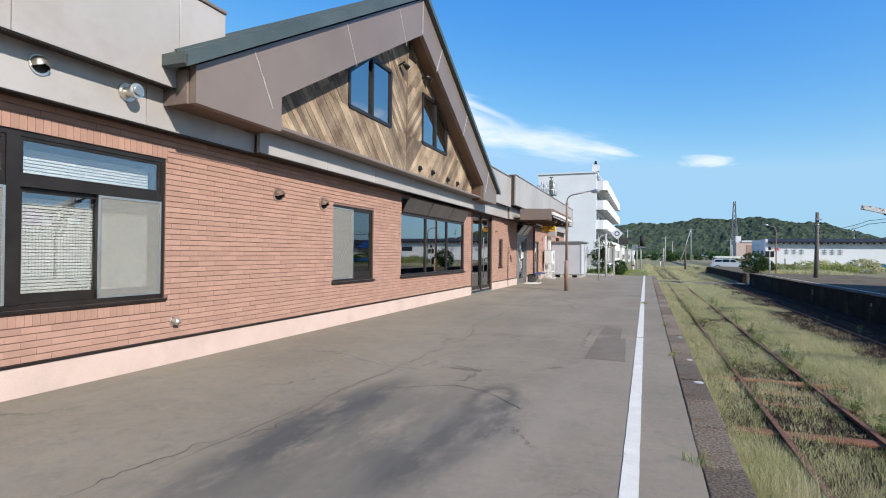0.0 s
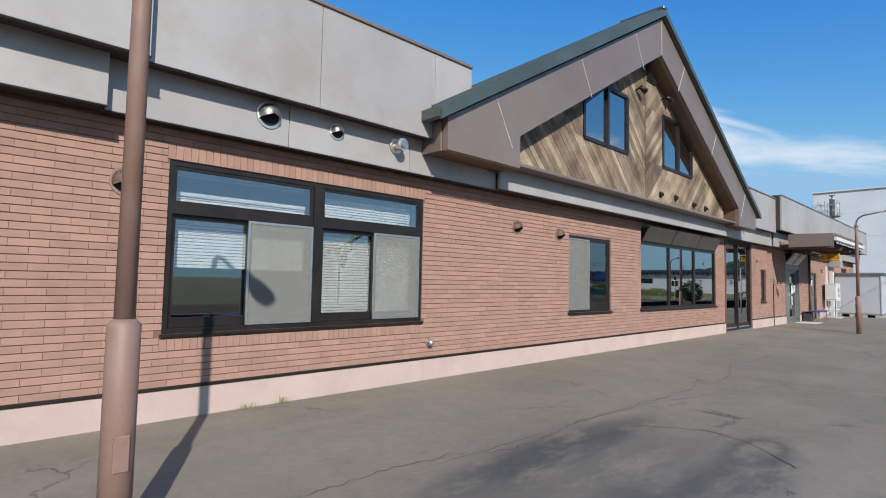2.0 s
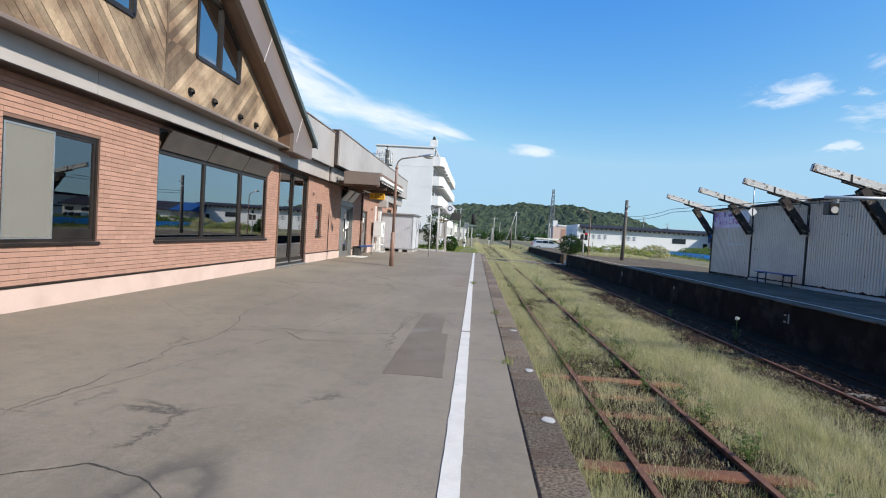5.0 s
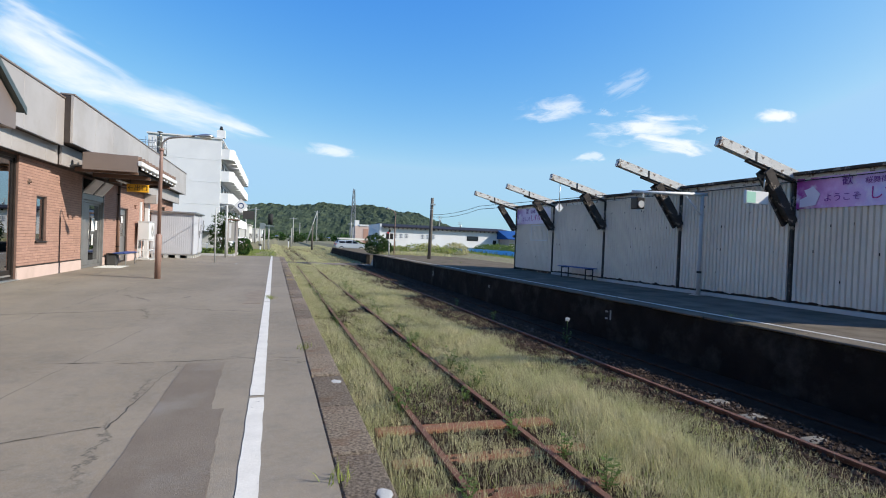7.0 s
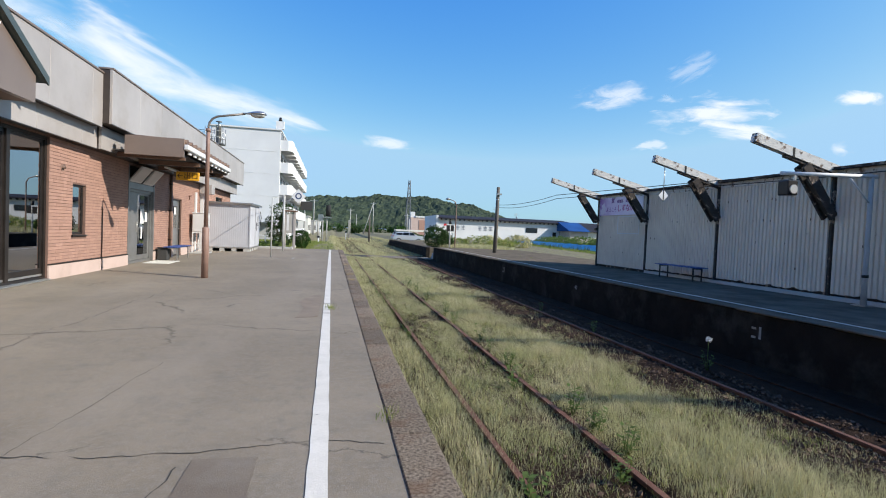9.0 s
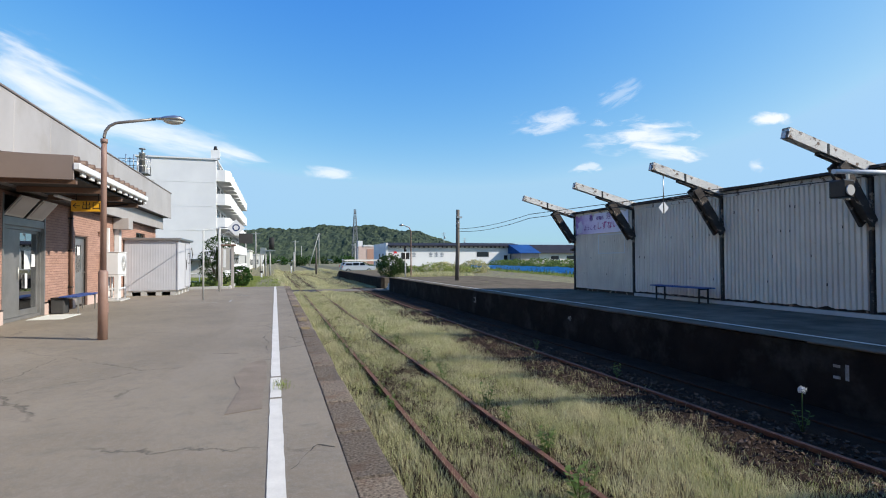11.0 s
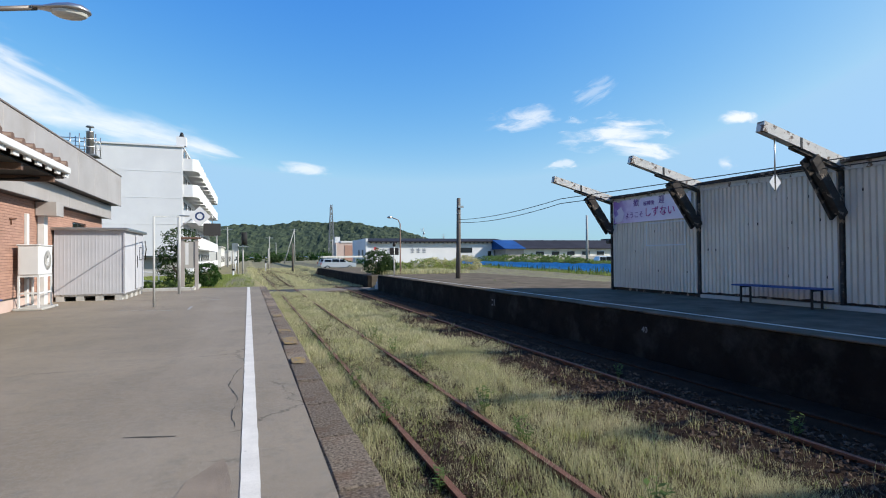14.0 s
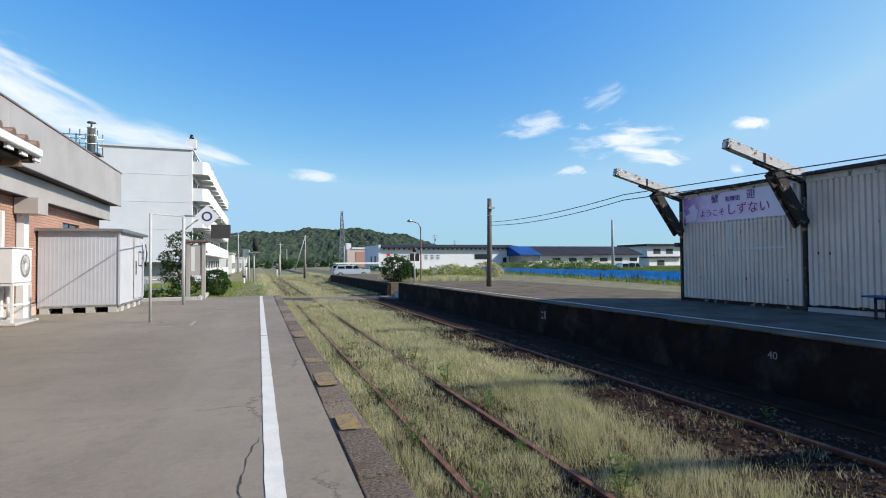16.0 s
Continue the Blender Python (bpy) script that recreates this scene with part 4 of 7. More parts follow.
# the wide office window: two bays, top lights above sliding sashes
y0, y1, z0, z1 = OPEN["office"]
win = tagged(thing("window_1", "wide dark bronze office window with white blinds", "window", (0, 0, 0)), kind="structure")
XF = W - 0.05
part("window_frame", frame_box(B(), XF - 0.06, XF + 0.03, y0 + 0.002, y1 - 0.002, z0 + 0.002, z1 - 0.002, 0.05), M_frame, win)
ZT = 2.0
MID = 2.2
part("mullion", box(B(), XF - 0.06, MID - 0.06, z0 + 0.052, XF + 0.04, MID + 0.06, z1 - 0.052), M_frame, win)
for a, b in ((y0 + 0.052, MID - 0.062), (MID + 0.062, y1 - 0.052)):
    part("transom", box(B(), XF - 0.06, a, ZT, XF + 0.03, b, ZT + 0.1), M_frame, win)
    sash(win, XF, a, b, ZT + 0.102, z1 - 0.054, 0.03)
    m = (a + b) / 2 + 0.02
    sash(win, XF - 0.035, a, m + 0.03, z0 + 0.054, ZT - 0.002, 0.045, low=0.1)
    sash(win, XF + 0.005, m - 0.03, b, z0 + 0.054, ZT - 0.002, 0.045, low=0.1)
    scr = part("insect_screen", frame_box(B(), XF + 0.028, XF + 0.04, m - 0.03, b, z0 + 0.056, ZT - 0.004, 0.025), M_alu, win, "insect screen in a grey frame")
    glazing(scr, XF + 0.034, m, b - 0.026, z0 + 0.082, ZT - 0.03, M_screen, "screen_mesh")
part("sill", box(B(), XF - 0.06, y0 - 0.02, z0 - 0.03, W + 0.03, y1 + 0.02, z0 - 0.001, 0.006), M_frame, win, "dark metal window sill")
blinds = thing("window_blinds", "white slatted office blinds, one bay half raised", "blind", (0, 0, 0))
blind(blinds, XF - 0.16, y0 + 0.08, MID - 0.08, 1.46, 1.93)
blind(blinds, XF - 0.16, MID + 0.08, y1 - 0.08, 0.88, 1.86)
blind(blinds, XF - 0.16, y0 + 0.08, MID - 0.08, 2.12, 2.2)
blind(blinds, XF - 0.16, MID + 0.08, y1 - 0.08, 2.12, 2.34)
desk = thing("office_desk", "grey office desk under the window", "desk", (-5.92, 1.9, 0.012))
part("desk_top", box(B(), -0.4, -1.2, 0.8, 0.4, 1.2, 0.84, 0.006), M_room, desk)
for sx in (-0.36, 0.3):
    for sy in (-1.15, 1.1):
        part("leg", box(B(), sx, sy, 0, sx + 0.05, sy + 0.05, 0.799), M_frame, desk)
paper = thing("paper_stack", "blue-topped stack of white papers on the desk", "papers", (-5.66, 1.3, 0.853))
for k in range(4):
    part("sheaf", box(B(), -0.12 + k * 0.006, -0.2, k * 0.03, 0.12, 0.17 - k * 0.01, k * 0.03 + 0.026), M_blue if k == 3 else M_blind, paper)
lamp_in = thing("ceiling_light", "white strip light on the office ceiling", "light", (-7.5, 2.0, 2.80))
part("tube", box(B(), -0.1, -1.2, 0, 0.1, 1.2, 0.055), M_blind, lamp_in)

# shop window: screened half and a clear half
y0, y1, z0, z1 = OPEN["shop"]
win = tagged(thing("window_2", "dark framed sliding window with a screened half", "window"), kind="structure")
XF = W - 0.06
part("window_frame", frame_box(B(), XF - 0.05, XF + 0.03, y0 + 0.002, y1 - 0.002, z0 + 0.002, z1 - 0.002, 0.04), M_frame, win)
m = (y0 + y1) / 2
sash(win, XF - 0.03, y0 + 0.044, m + 0.03, z0 + 0.044, z1 - 0.044, 0.04)
sash(win, XF, m - 0.03, y1 - 0.044, z0 + 0.044, z1 - 0.044, 0.04, low=0.13)
scr = part("insect_screen", frame_box(B(), XF + 0.022, XF + 0.034, y0 + 0.042, m, z0 + 0.046, z1 - 0.046, 0.02), M_alu, win, "insect screen in a grey frame")
glazing(scr, XF + 0.028, y0 + 0.064, m - 0.022, z0 + 0.068, z1 - 0.068, M_screen, "screen_mesh")
part("sill", box(B(), XF - 0.05, y0 - 0.03, z0 - 0.04, W + 0.04, y1 + 0.03, z0 - 0.001, 0.006), M_frame, win, "dark metal window sill")
shelf = thing("shelf_unit", "pale shelf with boxes behind the window", "shelf", (-5.95, 8.1, 0.012))
for k in range(4):
    part("shelf", box(B(), -0.2, -0.45, 0.5 + k * 0.42, 0.2, 0.45, 0.53 + k * 0.42), M_blind, shelf)
for sy in (-0.45, 0.43):
    part("side_panel", box(B(), -0.2, sy, 0, 0.2, sy + 0.02, 1.9), M_blind, shelf)
for k, (yb, w, h, mt) in enumerate(((-0.3, 0.16, 0.3, M_cream), (0.0, 0.14, 0.22, M_blind), (0.22, 0.12, 0.27, M_room))):
    bx = thing("carton", "plain carton standing on the shelf", "box", (-5.95, 8.1 + yb, 0.952))
    part("carton_body", box(B(), -0.1, -w / 2, 0, 0.1, w / 2, h, 0.004), mt, bx)
cab = thing("wooden_cabinet", "narrow warm brown wooden cabinet inside the window", "cabinet", (-5.9, 9.0, 0.012))
part("cabinet_body", box(B(), -0.15, -0.1, 0, 0.15, 0.1, 1.75, 0.006), M_board, cab)

# waiting-room window: three dark panes under hinged top panels
y0, y1, z0, z1 = OPEN["waiting"]
win = tagged(thing("window_3", "large dark reflective window under tilted top panels", "window"), kind="structure")
XF = W - 0.06
ZG = 2.33
part("window_frame", frame_box(B(), XF - 0.05, XF + 0.03, y0 + 0.002, y1 - 0.002, z0 + 0.002, z1 - 0.002, 0.05), M_frame, win)
cuts = [y0 + 0.05, y0 + (y1 - y0) * 0.34, y0 + (y1 - y0) * 0.68, y1 - 0.05]
part("transom", box(B(), XF - 0.052, y0 + 0.052, ZG, XF + 0.034, y1 - 0.052, ZG + 0.06), M_frame, win)
for c in cuts[1:3]:
    part("mullion", box(B(), XF - 0.05, c - 0.04, z0 + 0.052, XF + 0.032, c + 0.04, ZG - 0.001), M_frame, win)
for a, b in zip(cuts, cuts[1:]):
    glazing(win, XF, a + 0.03, b - 0.03, z0 + 0.05, ZG, M_glass_dark)
    v = part("vent_panel", beam(B(), (XF + 0.06, (a + b) / 2, ZG + 0.08), (XF + 0.24, (a + b) / 2, z1 - 0.02), b - a - 0.04, 0.02), M_ventpanel, win, "tilted dark metal vent panel")
    for e in (a + 0.03, b - 0.03):
        part("arm", beam(B(), (XF + 0.05, e, z1 - 0.08), (XF + 0.24, e, z1 - 0.05), 0.02, 0.03), M_frame, v)
part("head_board", box(B(), XF - 0.05, y0 + 0.052, ZG + 0.062, XF - 0.02, y1 - 0.052, z1 - 0.052), M_soffit, win)
part("sill", box(B(), XF - 0.05, y0 - 0.04, z0 - 0.045, W + 0.045, y1 + 0.04, z0 - 0.001, 0.008), M_frame, win, "dark metal window sill")

# tall glazed double door
y0, y1, z0, z1 = OPEN["hall_door"]
door = tagged(thing("door_1", "tall dark glazed double door, closed", "door"), kind="structure")
XF = W - 0.1
part("door_frame", frame_box(B(), XF - 0.05, XF + 0.05, y0 + 0.002, y1 - 0.002, 0.005, z1 - 0.002, 0.07), M_frame, door)
m = (y0 + y1) / 2
part("centre_post", box(B(), XF - 0.05, m - 0.05, 0.076, XF + 0.055, m + 0.05, z1 - 0.073), M_frame, door)
for a, b in ((y0 + 0.072, m - 0.052), (m + 0.052, y1 - 0.072)):
    leaf = sash(door, XF, a, b, 0.08, z1 - 0.075, 0.06, M_glass_dark, low=0.16)
    leaf.name = "door_leaf"
    part("kick_rail", box(B(), XF + 0.021, a, 0.09, XF + 0.027, b, 0.13), M_alu, leaf, "pale metal kick rail")
part("threshold", box(B(), XF - 0.06, y0, 0.002, W + 0.06, y1, 0.03, 0.006), M_alu, door, "metal threshold")
for e in (y0 - 0.001,):
    part("side_trim", box(B(), W - 0.008, e - 0.05, 0.0, W + 0.03, e, z1), M_soffit, door)

# slit window
y0, y1, z0, z1 = OPEN["slit"]
win = tagged(thing("window_4", "narrow upright dark framed window", "window"), kind="structure")
sash(win, W - 0.08, y0 + 0.002, y1 - 0.002, z0 + 0.002, z1 - 0.002, 0.05, M_glass_dark)
part("sill", box(B(), W - 0.12, y0 - 0.03, z0 - 0.035, W + 0.03, y1 + 0.03, z0 - 0.001, 0.005), M_frame, win)

# entrance: sliding glass doors below two tilted top lights
y0, y1, z0, z1 = OPEN["entrance"]
door = tagged(thing("door_2", "grey aluminium sliding entrance door with posters", "door"), kind="structure")
XF = W - 0.12
part("door_frame", frame_box(B(), XF - 0.06, XF + 0.06, y0 + 0.002, y1 - 0.002, 0.004, 2.12, 0.07), M_doorgrey, door)
part("header_box", box(B(), XF - 0.06, y0 + 0.002, 2.122, XF + 0.12, y1 - 0.002, 2.3, 0.01), M_doorgrey, door, "grey door operator box")
part("door_leaf", box(B(), XF - 0.02, y0 + 0.075, 0.08, XF + 0.02, y0 + 0.98, 2.045, 0.004), M_doorgrey, door, "grey closed door panel")
leaf = sash(door, XF - 0.01, y0 + 0.99, y1 - 0.075, 0.08, 2.045, 0.06, M_glass_dark, M_doorgrey, low=0.14)
for k, (a, b, c, d, mt) in enumerate(((1.25, 1.55, 1.15, 1.58, M_blind), (1.6, 1.83, 1.2, 1.5, M_blind), (1.3, 1.42, 0.7, 1.05, M_blind))):
    part("notice", box(B(), XF + 0.021, y0 + a, c, XF + 0.024, y0 + b, d), mt, leaf, "paper notice on the door glass")
part("door_pull", rod(B(), [(XF + 0.05, y0 + 0.9, 0.9), (XF + 0.05, y0 + 0.9, 1.2)], 0.012), M_chrome, door)
for a, b in ((y0 + 0.05, y0 + 0.95), (y0 + 1.1, y0 + 2.0)):
    v = part("top_light", beam(B(), (XF + 0.1, (a + b) / 2, 2.32), (XF + 0.42, (a + b) / 2, 2.74), b - a, 0.03), M_galv, door, "tilted grey top light flap")
    part("flap_glass", beam(B(), (XF + 0.147, (a + b) / 2, 2.355), (XF + 0.42, (a + b) / 2, 2.70), b - a - 0.14, 0.012), M_fascia, v)
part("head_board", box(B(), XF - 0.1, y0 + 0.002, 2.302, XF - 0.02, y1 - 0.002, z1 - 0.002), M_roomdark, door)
for e in (y0, y1):
    part("jamb", box(B(), W - 0.24, e - 0.03, 0.0, W + 0.012, e + 0.03, z1), M_doorgrey, door)
mat_ = thing("door_mat", "pale rectangular mat before the entrance", "mat", (-4.75, 24.2, 0.0))
part("mat_sheet", box(B(), -0.35, -0.6, 0.001, 0.35, 0.6, 0.015, 0.004), M_cream, mat_)

# side door
y0, y1, z0, z1 = OPEN["side_door"]
door = tagged(thing("door_3", "grey steel side door with small pane", "door"), kind="structure")
XF = W - 0.1
part("door_frame", frame_box(B(), XF - 0.05, XF + 0.05, y0 + 0.002, y1 - 0.002, 0.004, z1 - 0.002, 0.05), M_frame, door)
part("door_leaf", holes_wall(B(), XF - 0.02, XF + 0.02, y0 + 0.055, y1 - 0.055, 0.06, z1 - 0.055, [(y0 + 0.3, y1 - 0.3, 1.0, 1.8)]), M_galv, door)
glazing(door, XF, y0 + 0.3, y1 - 0.3, 1.0, 1.8)
part("door_sign", box(B(), XF + 0.021, y0 + 0.4, 1.5, XF + 0.027, y0 + 0.62, 1.75), M_blind, door, "small white door sign")
part("door_handle", rod(B(), [(XF + 0.02, y1 - 0.14, 1.0), (XF + 0.07, y1 - 0.14, 1.0), (XF + 0.07, y1 - 0.26, 1.0)], 0.01, 8), M_chrome, door)
# high window
y0, y1, z0, z1 = OPEN["high"]
win = tagged(thing("window_5", "low wide window high under the eaves", "window"), kind="structure")
sash(win, W - 0.07, y0 + 0.002, (y0 + y1) / 2, z0 + 0.002, z1 - 0.002, 0.035)
sash(win, W - 0.07, (y0 + y1) / 2 + 0.001, y1 - 0.002, z0 + 0.002, z1 - 0.002, 0.035)

# gable windows
for idx, poly in enumerate(GWIN):
    win = tagged(thing("window_%d" % (6 + idx), "dark framed attic window with slanting top corner", "window"), kind="structure")
    cy, cz = sum(p[0] for p in poly) / len(poly), sum(p[1] for p in poly) / len(poly)

    def shrink(k):
        return [(cy + (y - cy) * (1 - k / abs(1.0)), cz + (z - cz) * (1 - k)) for y, z in poly]
    bm = B()
    for a, b in zip(poly, poly[1:] + poly[:1]):
        beam(bm, (WX - 0.01, *a), (WX - 0.01, *b), 0.07, 0.07)
    beam(bm, (WX - 0.01, cy + 0.02, 4.16), (WX - 0.01, cy + 0.02, 5.34), 0.09, 0.07)
    part("window_frame", bm, M_frame, win)
    glass = part("pane", prism(B(), poly, WX - 0.018, WX - 0.012), M_glass_high, win)
    glass.visible_shadow = False
    part("inner_sheet", prism(B(), [(y, min(z, 4.5)) for y, z in poly if True][:2] + [(poly[1][0], 4.6), (poly[0][0], 4.5)], WX - 0.019, WX - 0.0185), M_blind, win) if idx else None

# ---------------------------------------------------------------- vents and small fittings on the front
def hood(name, label, loc, r, material, drop=True, parent=None):
    """A round vent: flange, short drum and a cowl that covers its upper half."""
    v = thing(name, label, "vent", loc)
    part("flange", rod(B(), [(0, 0, 0), (0.012, 0, 0)], r * 1.15, 20), material, v)
    bm = B()
    n, m = 18, 7
    rows = []
    for j in range(m + 1):
        a = j / m * math.pi * 0.5
        rr, xx = r * math.cos(a * 0.98), 0.012 + r * 0.95 * math.sin(a)
        rows.append([bm.verts.new((xx, rr * math.sin(b), rr * math.cos(b))) for b in (math.pi * (-0.62 + 1.24 * k / n) for k in range(n + 1))])
    for a, b in zip(rows, rows[1:]):
        for k in range(n):
            f = bm.faces.new((a[k], a[k + 1], b[k + 1], b[k]))
            f.smooth = True
    bmesh.ops.solidify(bm, geom=bm.faces[:], thickness=0.006)
    part("cowl", bm, material, v)
    part("opening", rod(B(), [(0.013, 0, 0), (0.018, 0, 0)], r * 0.9, 18), M_black, v)
    return v


hood("vent_hood", "large bright steel vent hood on the fascia", (-5.02, 1.43, 3.13), 0.125, M_chrome)
hood("vent_hood", "small bright steel vent hood on the fascia", (-5.02, 2.28, 3.13), 0.085, M_chrome)
v = thing("flue_outlet", "round steel flue outlet on the fascia", "flue", (-5.02, 3.17, 3.13))
part("pipe", rod(B(), [(0, 0, 0), (0.14, 0, 0)], 0.055, 16), M_chrome, v)
part("collar", rod(B(), [(0, 0, 0), (0.02, 0, 0)], 0.1, 18), M_chrome, v)
part("end_ring", rod(B(), [(0.12, 0, 0), (0.17, 0, 0)], 0.08, 16), M_chrome, v)
part("end_cap", rod(B(), [(0.171, 0, 0), (0.2, 0, 0)], 0.05, 12), M_galv, v)
hood("vent_hood", "brown round vent hood on the brick wall", (W, 0.16, 2.25), 0.12, M_hood)
hood("vent_hood", "small brown vent hood on the brick wall", (W, 5.98, 2.32), 0.105, M_hood)
hood("vent_hood", "small brown vent hood beside the window", (W, 7.25, 2.29), 0.105, M_hood)
hood("vent_hood", "small brown vent hood near the door", (W, 19.15, 2.28), 0.06, M_hood)
v = thing("drain_outlet", "small steel drain outlet low on the wall", "outlet", (W, 4.0, 0.52))
part("pipe", rod(B(), [(0, 0, 0.02), (0.06, 0, 0.01), (0.09, 0, -0.03)], 0.035, 12), M_chrome, v)
part("collar", rod(B(), [(0, 0, 0), (0.012, 0, 0)], 0.05, 14), M_chrome, v)
for y, z in ((10.95, 3.48), (11.78, 3.5), (12.9, 3.46), (13.7, 3.45)):
    hood("vent_hood", "small dark vent hood on the timber gable", (WX + 0.004, y, z), 0.07, M_frame)
for y, z, s in ((9.72, 5.62, 1), (11.05, 5.75, 1)):
    c = thing("spotlight", "small dark spotlight on the timber gable", "spotlight", (WX + 0.005, y, z))
    part("bracket", rod(B(), [(0, 0, 0), (0.1, 0, 0.04), (0.16, 0, 0.0)], 0.018, 8), M_frame, c)
    part("lamp_head", rod(B(), [(0.1, 0.02, 0.06), (0.16, 0.16, -0.02)], [0.04, 0.065], 14), M_frame, c)
    part("lens", rod(B(), [(0.1605, 0.161, -0.02), (0.164, 0.168, -0.024)], 0.058, 14), M_lens, c)
hose = thing("wall_pipe", "thin dark pipe running up the brick wall", "pipe", (W + 0.02, 21.1, 0.0))
part("pipe", rod(B(), [(0, 0, 0), (0, 0, 1.5)], 0.012, 6), M_soffit, hose)
dp = thing("downpipe", "brown downpipe beside the entrance", "downpipe", (W + 0.06, 26.5, 0.0))
part("pipe", rod(B(), [(0, 0, 0.02), (0, 0, 2.84)], 0.045, 12), M_soffit, dp)
for z in (0.6, 1.6, 2.5):
    part("clip", box(B(), -0.06, -0.06, z, 0.05, 0.06, z + 0.03), M_frame, dp)
hk = thing("wall_bracket", "small rusty bracket on the brick wall", "bracket", (W, 29.0, 2.25))
part("arm", rod(B(), [(0, 0, 0), (0.02, 0.0, 0.0), (0.02, 0.35, 0.03)], 0.02, 8), M_rust, hk)
part("hook", rod(B(), [(0.02, 0.06, 0.0), (0.02, 0.06, -0.14)], 0.015, 8), M_rust, hk)
cw = thing("wall_pipe", "white pipe casing up the wall", "pipe", (W + 0.05, 29.95, 0))
part("casing", box(B(), -0.05, -0.06, 0.0, 0.03, 0.06, 2.45, 0.01), M_white, cw)
pier = thing("wall_pier", "pale boxed pier under the fascia", "pier", (-5.0, 30.9, 0.0))
part("pier_box", box(B(), -0.2, -0.3, 2.45, 0.28, 0.3, 2.835, 0.006), M_fascia, pier)
part("pier_post", box(B(), -0.2, -0.14, 0.0, -0.05, 0.14, 2.449), M_white, pier)

# ---------------------------------------------------------------- canopy over the entrance
CX, CY0, CY1 = -3.28, 20.72, 26.15
can = thing("entrance_canopy", "brown metal entrance canopy with white front gutter", "canopy", (0, 0, 0))
part("side_fascia", box(B(), -4.62, CY0, 2.82, CX - 0.03, CY0 + 0.05, 3.27, 0.004), M_barge, can, "brown metal side fascia")
part("side_fascia", box(B(), -4.62, CY1 - 0.05, 2.9, CX - 0.03, CY1, 3.2, 0.004), M_barge, can, "brown metal side fascia")
part("roof_slab", box(B(), -4.62, CY0 + 0.052, 3.08, CX - 0.03, CY1 - 0.052, 3.16), M_soffit, can)
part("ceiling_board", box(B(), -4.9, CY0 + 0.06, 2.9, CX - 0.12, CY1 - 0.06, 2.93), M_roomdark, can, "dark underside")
part("gutter", box(B(), CX - 0.03, CY0 - 0.02, 3.0, CX + 0.08, CY1 + 0.02, 3.13, 0.015), M_white, can, "white front gutter")
for k in range(11):
    y = CY0 + 0.3 + k * 0.5
    part("drip_tab", box(B(), CX - 0.02, y, 2.93, CX + 0.02, y + 0.22, 2.999), M_white, can)
for k in range(13):
    y = CY0 + 0.1 + k * 0.44
    part("roof_rib", rod(B(), [(-4.6, y, 3.23), (CX + 0.03, y, 3.19)], 0.075, 8), M_soffit, can)
for y in (CY0 + 0.4, CY0 + 1.9, CY0 + 3.5, CY1 - 0.35):
    part("rafter", beam(B(), (-4.9, y, 2.84), (CX - 0.1, y, 2.84), 0.1, 0.11), M_soffit, can)
part("tie_rod", rod(B(), [(-4.5, 25.4, 2.72), (CX - 0.02, 25.9, 2.9)], 0.025, 8), M_frame, can)
tube = thing("strip_light", "white strip light under the canopy", "light", (-4.35, 23.6, 2.74))
part("fitting", box(B(), -0.05, -0.6, 0.0, 0.05, 0.6, 0.045, 0.01), M_white, tube)
sgn = thing("exit_sign", "yellow hanging exit sign with black lettering", "sign", (-3.90, 23.5, 2.46))
part("sign_box", box(B(), -0.31, -0.05, 0, 0.31, 0.05, 0.25, 0.01), M_yellow, sgn)
writing("lettering", "\u2190\u51fa\u53e3", 0.2, M_ink, sgn, (0.0, -0.053, 0.125), (90, 0, 0), "black arrow and lettering")
for x in (-0.22, 0.22):
    part("hanger", rod(B(), [(x, 0, 0.251), (x, 0, 0.44)], 0.01, 6), M_frame, sgn)


def bench(label, loc, length, turn=0.0, group="", legs=M_galv):
    b = thing("platform_bench", label, "bench", loc, turn, group)
    for k in range(3):
        part("seat_slat", box(B(), -0.2 + k * 0.135, -length / 2, 0.41, -0.075 + k * 0.135, length / 2, 0.44, 0.006), M_blue, b)
    for y in (-length / 2 + 0.22, length / 2 - 0.22):
        for x in (-0.16, 0.14):
            part("leg", box(B(), x, y - 0.02, 0.0, x + 0.03, y + 0.02, 0.409), legs, b)
        part("cross_bar", box(B(), -0.16, y - 0.018, 0.37, 0.17, y + 0.018, 0.408), legs, b)
    return b


bench("blue slatted bench on grey legs by the entrance", (-4.75, 25.9, 0.0), 1.75)
bin_ = thing("litter_bin", "dark plastic bin standing beside the bench", "bin", (-5.0, 25.25, 0.0))
part("bin_body", box(B(), -0.15, -0.16, 0.0, 0.15, 0.16, 0.38, 0.02), M_roomdark, bin_)
part("bin_lid", box(B(), -0.16, -0.17, 0.381, 0.16, 0.17, 0.41, 0.01), M_frame, bin_)

